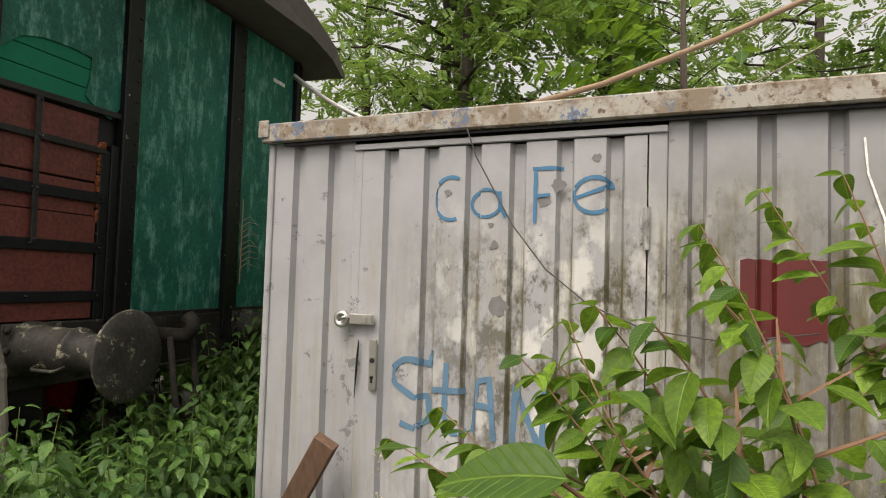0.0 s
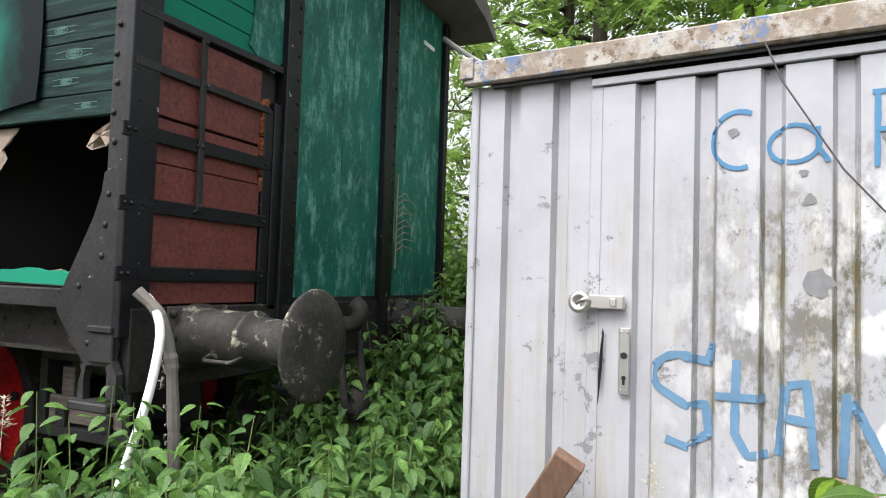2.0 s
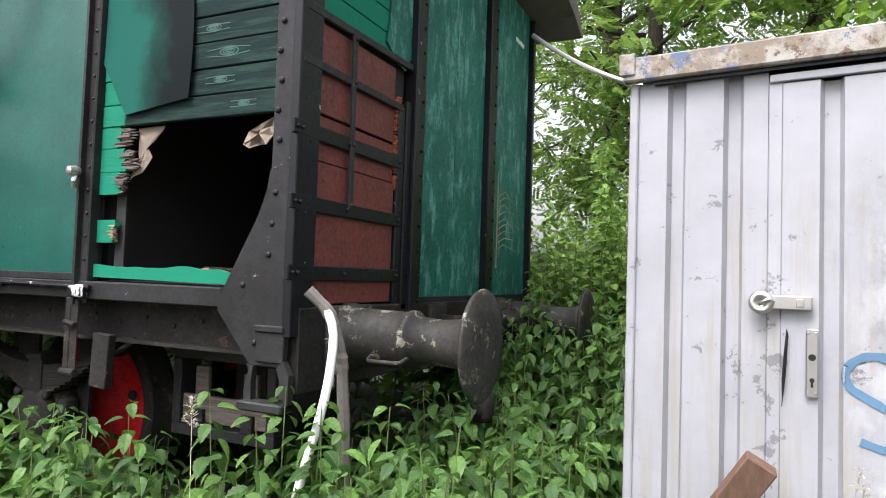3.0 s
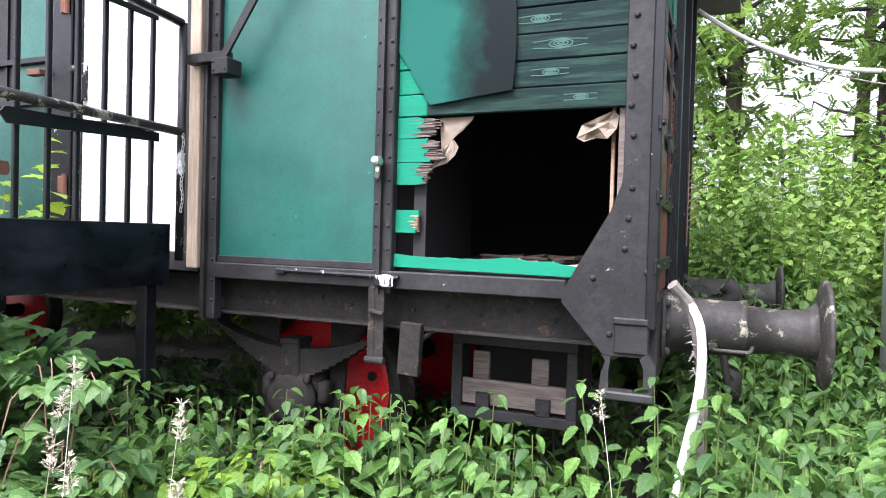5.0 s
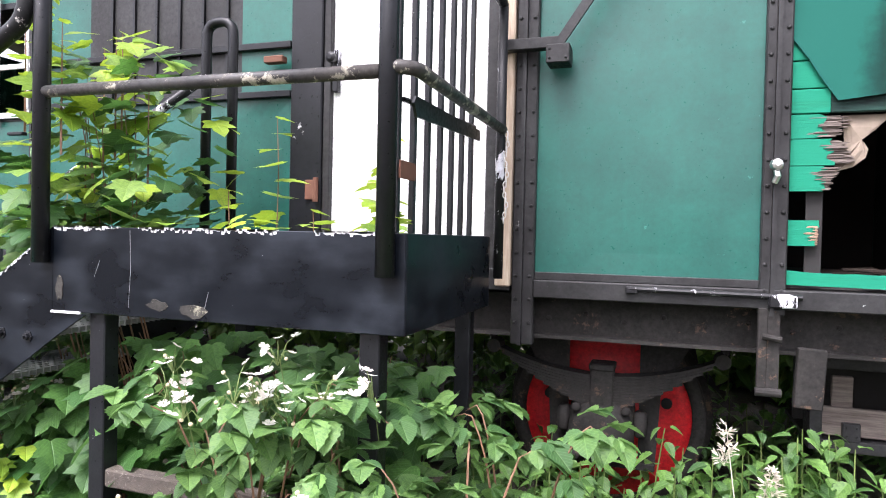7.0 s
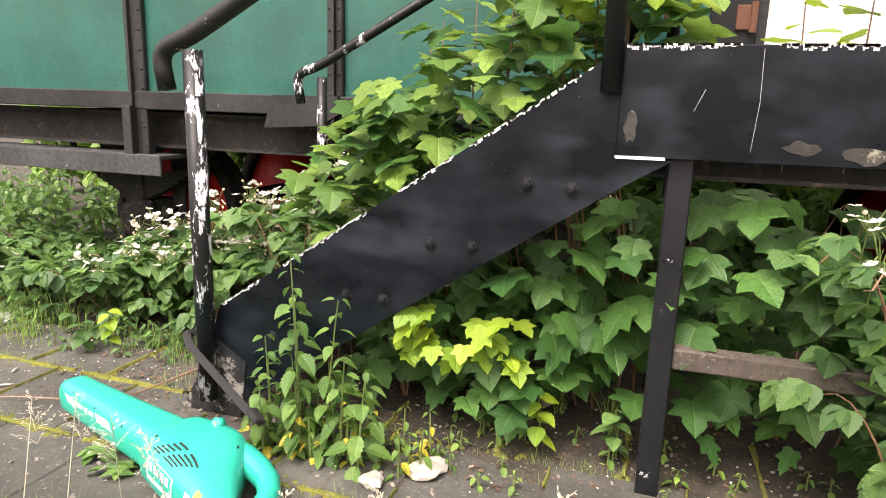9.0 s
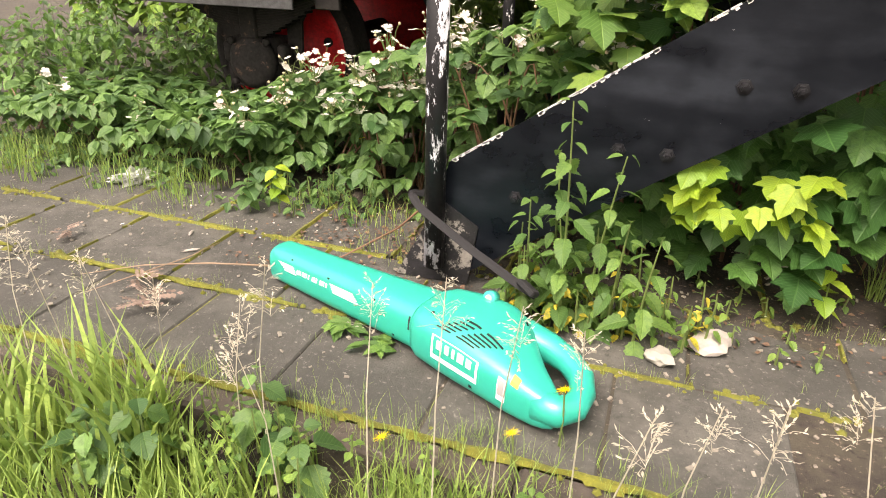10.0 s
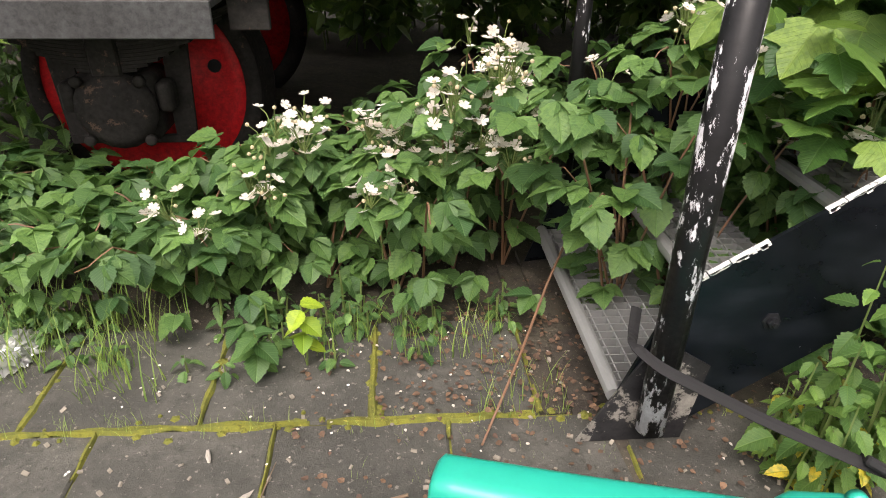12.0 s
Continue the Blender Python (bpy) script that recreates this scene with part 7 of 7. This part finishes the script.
def tufts(n, xa, xb, ya, yb, lo, hi, clump=0.06, per=12, z=-0.04, w=0.55):
    out = []
    for _ in range(n):
        cx_, cy_ = U(xa, xb), U(ya, yb)
        for _ in range(per):
            out.append((cx_ + U(-clump, clump), cy_ + U(-clump, clump), z, U(lo, hi), U(0, 6.28), U(0.35, 0.75) * w / 0.55, U(0.3, 1.5)))
    return out


patch_of("verge_weeds", "broad-leaved weeds among the verge grass", "weeds", [(x, y, h) for x, y, h in spread(7, -5.0, -4.4, -2.2, -1.98, lambda x, y: 0.16)], 0.085, L_BRAMBLE, T_BROAD)
grass("verge_grass", "tall green grass on the verge before the kerb", tufts(170, -6.3, -4.5, -2.45, -2.03, 0.12, 0.28, 0.07, 13, -0.13, 0.9) + tufts(40, -4.35, -3.75, -2.2, -1.98, 0.1, 0.22, 0.06, 13, -0.1, 0.8) + tufts(18, -5.35, -4.8, -2.25, -2.04, 0.3, 0.46, 0.06, 9, -0.13, 1.3) + tufts(95, -4.6, -3.2, -2.25, -1.9, 0.08, 0.2, 0.06, 14, -0.1))
patch_of("verge_weeds", "low clover-like weeds among the verge grass", "weeds", spread(70, -5.6, -3.6, -2.3, -2.0, lambda x, y: 0.11), 0.024, L_HEDGE, T_FAR)
grass("edge_grass", "grass along the paving edge", tufts(90, -7.9, -5.7, -0.92, -0.5, 0.1, 0.27, 0.06, 14) + tufts(9, -5.3, -4.75, -0.8, -0.66, 0.1, 0.2, 0.05, 14) + tufts(7, -4.85, -4.6, -1.1, -0.85, 0.08, 0.16, 0.05, 10))
grass("joint_grass", "short grass in the paving joints", tufts(60, -7.0, -3.0, -1.07, -1.03, 0.03, 0.07, 0.025, 8, -0.01) + tufts(50, -7.0, -3.0, -1.5, -1.46, 0.03, 0.07, 0.025, 8, -0.01) + tufts(190, -6.2, -2.8, -1.97, -1.84, 0.03, 0.1, 0.03, 10, -0.01) + tufts(70, -6.2, -2.6, -1.9, -1.0, 0.02, 0.06, 0.03, 7, -0.01))
grass("grass_tuft", "spiky grass tuft by the platform leg", tufts(1, -3.04, -3.03, -0.74, -0.73, 0.14, 0.26, 0.03, 46) + tufts(1, -3.25, -3.24, -0.66, -0.65, 0.12, 0.22, 0.02, 26))
grass("wild_grass", "loose grass at the container foot", tufts(36, 2.0, 4.4, 0.0, 0.5, 0.12, 0.38, 0.06, 10))
grass("wild_grass", "loose grass beside the nettles", tufts(60, -3.0, 1.6, -2.0, -1.2, 0.06, 0.16, 0.08, 10))


def seed_grass(spots, label, spike=0.09, fat=0.009, loose=1.0):
    for x, y, h in spots:
        root = thing("seeding_grass", label, "grass stalk", group="seeding grasses", at=(x, y, -0.06))
        a = U(0, 6.28)
        tip = np.array((0.12 * h * math.cos(a), 0.12 * h * math.sin(a), h))
        line = [(0, 0, 0), tip * np.array((0.2, 0.2, 0.55)), tip]
        stems_mesh("stalk", [line], 0.002, 0.001, L_SEED, root)
        poses, twigs = [], []
        for k in range(22):
            t = U(0, 1)
            p = tip - np.array((0, 0, spike * t))
            az, out = U(0, 6.28), spike * (0.1 + 0.3 * t) * loose * U(0.5, 1.1)
            q = p + np.array((math.cos(az) * out, math.sin(az) * out, out * U(0.2, 1.0)))
            twigs.append([p, (p + q) / 2 + np.array((0, 0, 0.15 * out)), q])
            for w in (0.35, 0.55, 0.75, 0.9, 1.0):
                poses.append(leaf_pose(p + (q - p) * w, az + U(-0.8, 0.8), U(-0.2, 1.0), U(-0.5, 0.5), U(0.8, 1.5) * fat))
        stems_mesh("branchlets", twigs, 0.0006, 0.0004, L_SEED, root, 3)
        joined("seed_head", T_HUSK, poses, L_SEED, root)


seed_grass([(-5.35 + 0.13 * k + U(-0.05, 0.05), -2.08 + U(-0.12, 0.1), U(0.38, 0.58)) for k in range(18)], "pale seeding grass stalk on the verge", 0.12, 0.0075, 1.2)
seed_grass([(-3.1 + 0.09 * k, -1.62 + U(-0.1, 0.1), U(0.14, 0.3)) for k in range(7)], "low pale seeding grass on the paving edge", 0.08, 0.011)
seed_grass([(2.42, 0.42, 0.72), (2.5, 0.4, 0.5), (2.66, 0.4, 0.42), (2.75, 0.35, 0.4), (2.58, 0.45, 0.36)], "pale seeding grass before the container door", 0.15, 0.012, 0.7)
seed_grass([(-0.8, -1.45, 1.0), (-0.9, -1.45, 0.94), (-0.87, -1.46, 0.83), (-0.66, -1.46, 0.82), (-0.34, -1.5, 0.82), (-0.47, -1.42, 0.97), (0.55, -0.42, 0.85)], "tall pale seeding grass beside the wagon", 0.11, 0.013, 0.6)

# dry flattened weeds on the slabs
for x, y, r in ((-5.26, -1.66, 0.1), (-5.37, -1.55, 0.07), (-5.91, -1.35, 0.07)):
    ob = joined("dry_weed", T_SPRIG, [leaf_pose((x + U(-0.3, 0.3) * r, y + U(-0.3, 0.3) * r, U(0.012, 0.05)), U(0, 6.28), U(-0.05, 0.4), U(-0.5, 0.5), r * U(0.4, 1.0)) for _ in range(9)], L_WITHERED, None)
    tagged(ob, "withered pinkish-brown weed flattened on the slabs", "weed", kind="stuff")

# dandelions
for x, y, h in ((-5.09, -0.43, 0.24), (-4.02, -1.93, 0.1), (-3.93, -1.82, 0.16), (-4.3, -2.0, 0.06)):
    root = thing("dandelion", "yellow dandelion flower on a thin stalk", "flower", at=(x, y, 0))
    stems_mesh("stalk", [[(0, 0, -0.05), (0.005, 0, h * 0.5), (0, 0, h)]], 0.0025, 0.002, STEM, root)
    singly("flower_head", T_RAY, [leaf_pose((0, 0, h), 0.4, 0.25, 0.2, 0.024)], YELLOW, root, "bright yellow flower head")

# dandelion rosette under the blower
root = thing("weed_rosette", "flat weed rosette beside the blower tube", "weed", at=(-4.62, -1.56, 0.01))
singly("leaf", T_NETTLE, [leaf_pose((U(-0.03, 0.03), U(-0.02, 0.02), 0.01), U(0, 6.28), U(0.0, 0.35), U(-0.3, 0.3), U(0.035, 0.07)) for _ in range(18)] + [leaf_pose((0.13 + U(-0.04, 0.04), -0.05 + U(-0.03, 0.03), 0.01), U(0, 6.28), U(0.0, 0.3), U(-0.3, 0.3), U(0.03, 0.06)) for _ in range(16)], L_FRESH, root)

# fallen leaves
ob = joined("leaf_litter", T_FAR, [leaf_pose((U(-5.3, -2.3), U(-1.3, -0.4), 0.006), U(0, 6.28), U(-0.2, 0.2), U(-0.4, 0.4), U(0.008, 0.022)) for _ in range(1100)]
            + [leaf_pose((U(-5.05, -4.5), U(-1.05, -0.6), 0.008), U(0, 6.28), U(-0.2, 0.3), U(-0.4, 0.4), U(0.01, 0.024)) for _ in range(200)], L_DRY, None)
tagged(ob, "brown fallen leaves strewn on soil and paving", "leaf litter", kind="stuff")
ob = joined("fallen_petals", T_FAR, [leaf_pose((U(-5.8, -4.5), U(-1.2, -0.6), 0.012), U(0, 6.28), U(-0.2, 0.2), 0, U(0.005, 0.011)) for _ in range(80)] + [leaf_pose((U(-4.3, -2.3), U(-1.4, -0.4), 0.012), U(0, 6.28), 0, 0, U(0.006, 0.012)) for _ in range(90)], PETAL, None)
tagged(ob, "white fallen petals and chips on the ground", "petals", kind="stuff")


# trees
def tree(x, y, h, r, seed, n=1500, first=0.28, mat=None):
    g = np.random.default_rng(seed)
    root = thing("tree", "slender tree with feathery green leaves", "tree", group="trees behind the wagon", at=(x, y, -0.1))
    bm = bmesh.new()
    trunk = [(0, 0, 0), (0.08 * g.normal(), 0.05, h * 0.3), (0.2 * g.normal(), 0.1 * g.normal(), h * 0.65), (0.3 * g.normal(), 0.1, h * 0.97)]
    add_tube(bm, rounded(trunk, h * 0.08), [0.14, 0.13, 0.125, 0.12, 0.115, 0.11, 0.105, 0.1, 0.09, 0.08, 0.07, 0.055, 0.045, 0.03], 8)
    part("trunk", bm, BARK, root, "dark slender trunk", True)
    bm, poses = bmesh.new(), []
    limbs = 16
    for k in range(limbs):
        z0 = h * (first + (0.95 - first) * k / limbs)
        az, ln = g.uniform(0, 6.28), r * (0.55 + 0.6 * math.sin(math.pi * (k + 2) / (limbs + 3))) * g.uniform(0.7, 1.15)
        rise = g.uniform(0.05, 0.5)
        pts = [np.array((0, 0, z0))]
        for j in range(1, 6):
            t = j / 5
            pts.append(np.array((math.cos(az) * ln * t, math.sin(az) * ln * t, z0 + ln * (rise * t - 0.25 * t * t))) + g.normal(size=3) * 0.06 * ln * t)
        add_tube(bm, pts, [0.05, 0.035, 0.026, 0.018, 0.012, 0.005], 5)
        for j in range(n // limbs):
            t = g.uniform(0.2, 1.0)
            i = min(4, int(t * 5))
            p = pts[i] + (pts[i + 1] - pts[i]) * (t * 5 - i)
            clump = 0.28 * ln * (0.5 + 0.5 * t)
            p = p + g.normal(size=3) * np.array((clump, clump, clump * 0.55))
            poses.append(leaf_pose(p, g.uniform(0, 6.28), g.uniform(-0.9, 0.3), g.uniform(-0.6, 0.6), g.uniform(0.2, 0.33)))
    part("branchwork", bm, BARK, root, "bare branching limbs", True, "stuff")
    joined("crown", T_SPRIG, poses, mat or L_TREE, root, "feathery green foliage with gaps")


for i, (x, y, h, r) in enumerate(((0.9, 7.2, 9.0, 2.3), (0.2, 8.6, 9.5, 2.2), (2.9, 8.0, 8.5, 2.4), (7.2, 7.0, 8.0, 2.3), (-1.6, 9.5, 10, 2.6), (3.4, 11.5, 12, 3.0), (7.0, 12, 11, 3.2), (-0.6, 12.5, 12, 3.0), (10.5, 9.5, 9, 2.8))):
    tree(x, y, h, r, 30 + i, 1900 if y < 9 else 1250)
# broad-leaved boughs hanging over the container
bough = thing("tree", "young broad-leaved tree leaning over the container", "tree", at=(3.9, 3.6, -0.1))
lines, leaves = [], []
for k in range(26):
    az, h0 = U(2.6, 6.6), U(1.6, 3.8)
    ln = U(0.5, 1.3)
    seg = [np.array((math.cos(az) * ln * t, math.sin(az) * ln * t * 0.7 - 0.4 * t, h0 + 0.25 * t - 0.2 * t * t)) for t in np.linspace(0, 1, 9)]
    lines.append(seg)
    for i in range(2, 9):
        for s in (-1, 1):
            leaves.append(leaf_pose(seg[i], az + s * U(0.5, 1.2), U(-0.6, 0.2), U(-0.4, 0.4), U(0.11, 0.19)))
part("trunk", tube([(0, 0, 0), (0.05, -0.05, 1.5), (0.0, -0.1, 4.0)], [0.06, 0.05, 0.02], 8), BARK, bough, "", True)
stems_mesh("branchwork", lines, 0.012, 0.004, BARK, bough, 5)
joined("crown", T_SMOOTH, leaves, L_SHRUB, bough, "large pointed light green leaves")


# ---- paving ----
pavement = thing("pavement", "worn grey paving slabs with moss in the joints", "pavement", kind="structure")
SX, SY = 0.428, 0.425
slab_meshes = []
for k in range(4):
    bm = block((-SX / 2 + 0.003, -SY / 2 + 0.003, -0.06), (SX / 2 - 0.003, SY / 2 - 0.003, 0.0), 0.006)
    mesh = bpy.data.meshes.new("slab")
    bm.to_mesh(mesh)
    bm.free()
    mesh.materials.append(SLAB)
    slab_meshes.append(mesh)
for j, y0 in enumerate((-1.9, -1.475, -1.05)):
    for i in range(14):
        x = -8.0 + SX * i + (0.0 if j != 1 else 0.19) + 0.105
        if j == 2 and x > -4.75:
            continue
        ob = new("slab", slab_meshes[(i + j) % 4])
        ob.parent = pavement
        ob.matrix_local = pose(x, y0 + SY / 2, -0.002 + rng.uniform(-0.004, 0.004), rng.uniform(-0.5, 0.5), rng.uniform(-0.5, 0.5), 0)
part("joint_bed", block((-8.1, -1.9, -0.07), (-2.0, -0.64, -0.012)), MOSS, pavement, "yellow moss in the joints")
def moss_line(bm, a, b, wide):
    """Uneven low ridge of moss along a joint, broken here and there."""
    n = max(4, int(math.dist(a, b) / 0.025))
    ux, uy = (b[0] - a[0]) / math.dist(a, b), (b[1] - a[1]) / math.dist(a, b)
    last = None
    for i in range(n + 1):
        x, y = a[0] + (b[0] - a[0]) * i / n, a[1] + (b[1] - a[1]) * i / n
        w = wide * (0.55 + 1.1 * noise.noise((x * 9, y * 9, 1.5)) + 0.35 * rng.random())
        if w < 0.003:
            last = None
            continue
        off = 0.006 * noise.noise((x * 14, y * 14, 6))
        row = [bm.verts.new((x - uy * (k * w + off), y + ux * (k * w + off), z)) for k, z in ((-1, -0.003), (-0.4, 0.006 + 0.003 * rng.random()), (0.5, 0.005 + 0.003 * rng.random()), (1, -0.003))]
        if last:
            for k in range(3):
                bm.faces.new((last[k], row[k], row[k + 1], last[k + 1]))
        last = row


bm = bmesh.new()
for yj in (-1.05, -1.475, -1.9):
    moss_line(bm, (-7.9, yj), (-3.3 if yj < -1.1 else -4.7, yj), 0.014)
for i in range(14):
    moss_line(bm, (-8.0 + 0.105 - SX / 2 + SX * i, -1.05), (-8.0 + 0.105 - SX / 2 + SX * i, -0.66), 0.009)
    moss_line(bm, (-8.0 + 0.295 - SX / 2 + SX * i, -1.475), (-8.0 + 0.295 - SX / 2 + SX * i, -1.05), 0.006)
part("moss_ridge", bm, MOSS, pavement, "yellow-green moss grown along the joints", kind="stuff")
bm = bmesh.new()
for _ in range(500):
    if rng.random() < 0.72:
        x, y = rng.uniform(-7.5, -3.2), rng.choice((-1.05, -1.05, -1.475, -1.475, -1.9)) + rng.gauss(0, 0.02)
    else:
        x, y = -8.0 + 0.105 - SX / 2 + SX * rng.randrange(13) + rng.gauss(0, 0.008), rng.uniform(-1.05, -0.66)
    bmesh.ops.create_cone(bm, cap_ends=True, segments=5, radius1=rng.uniform(0.006, 0.02), radius2=0.004, depth=0.008, matrix=pose(x, y, 0.0, 0, 0, rng.uniform(0, 90)))
part("moss", bm, MOSS, pavement, "yellow-green moss cushions", kind="stuff")
bm = bmesh.new()
for _ in range(520):
    s = rng.uniform(0.003, 0.008)
    add_box(bm, (-s, -s * 0.6, -s * 0.4), (s, s * 0.6, s * 0.4), 0, pose(rng.uniform(-7.0, -2.4), rng.uniform(-1.85, -0.5), 0.002, rng.uniform(-30, 30), rng.uniform(-30, 30), rng.uniform(0, 180)))
tagged(part("grit", bm, GRIT), "scattered pale grit and crumbs on the ground", "grit", kind="stuff")
for i in range(6):
    bm = block((-8.0 + 1.0 * i, -1.985, -0.16), (-7.004 + 1.0 * i, -1.896, -0.012), 0.01)
    tagged(part("kerb", bm, CURB), "weathered brown kerb edging the slabs", "kerb", kind="structure")
tagged(part("soil_bed", block((-4.6, -1.9, -0.05), (-1.7, -0.2, -0.004)), SOIL), "bare dark soil with grit under the platform", "soil", kind="structure")
tagged(part("soil_bed", block((-4.684, -1.046, -0.05), (-4.602, -0.3, -0.005)), SOIL), "strip of bare soil beside the last slab", "soil", kind="structure")
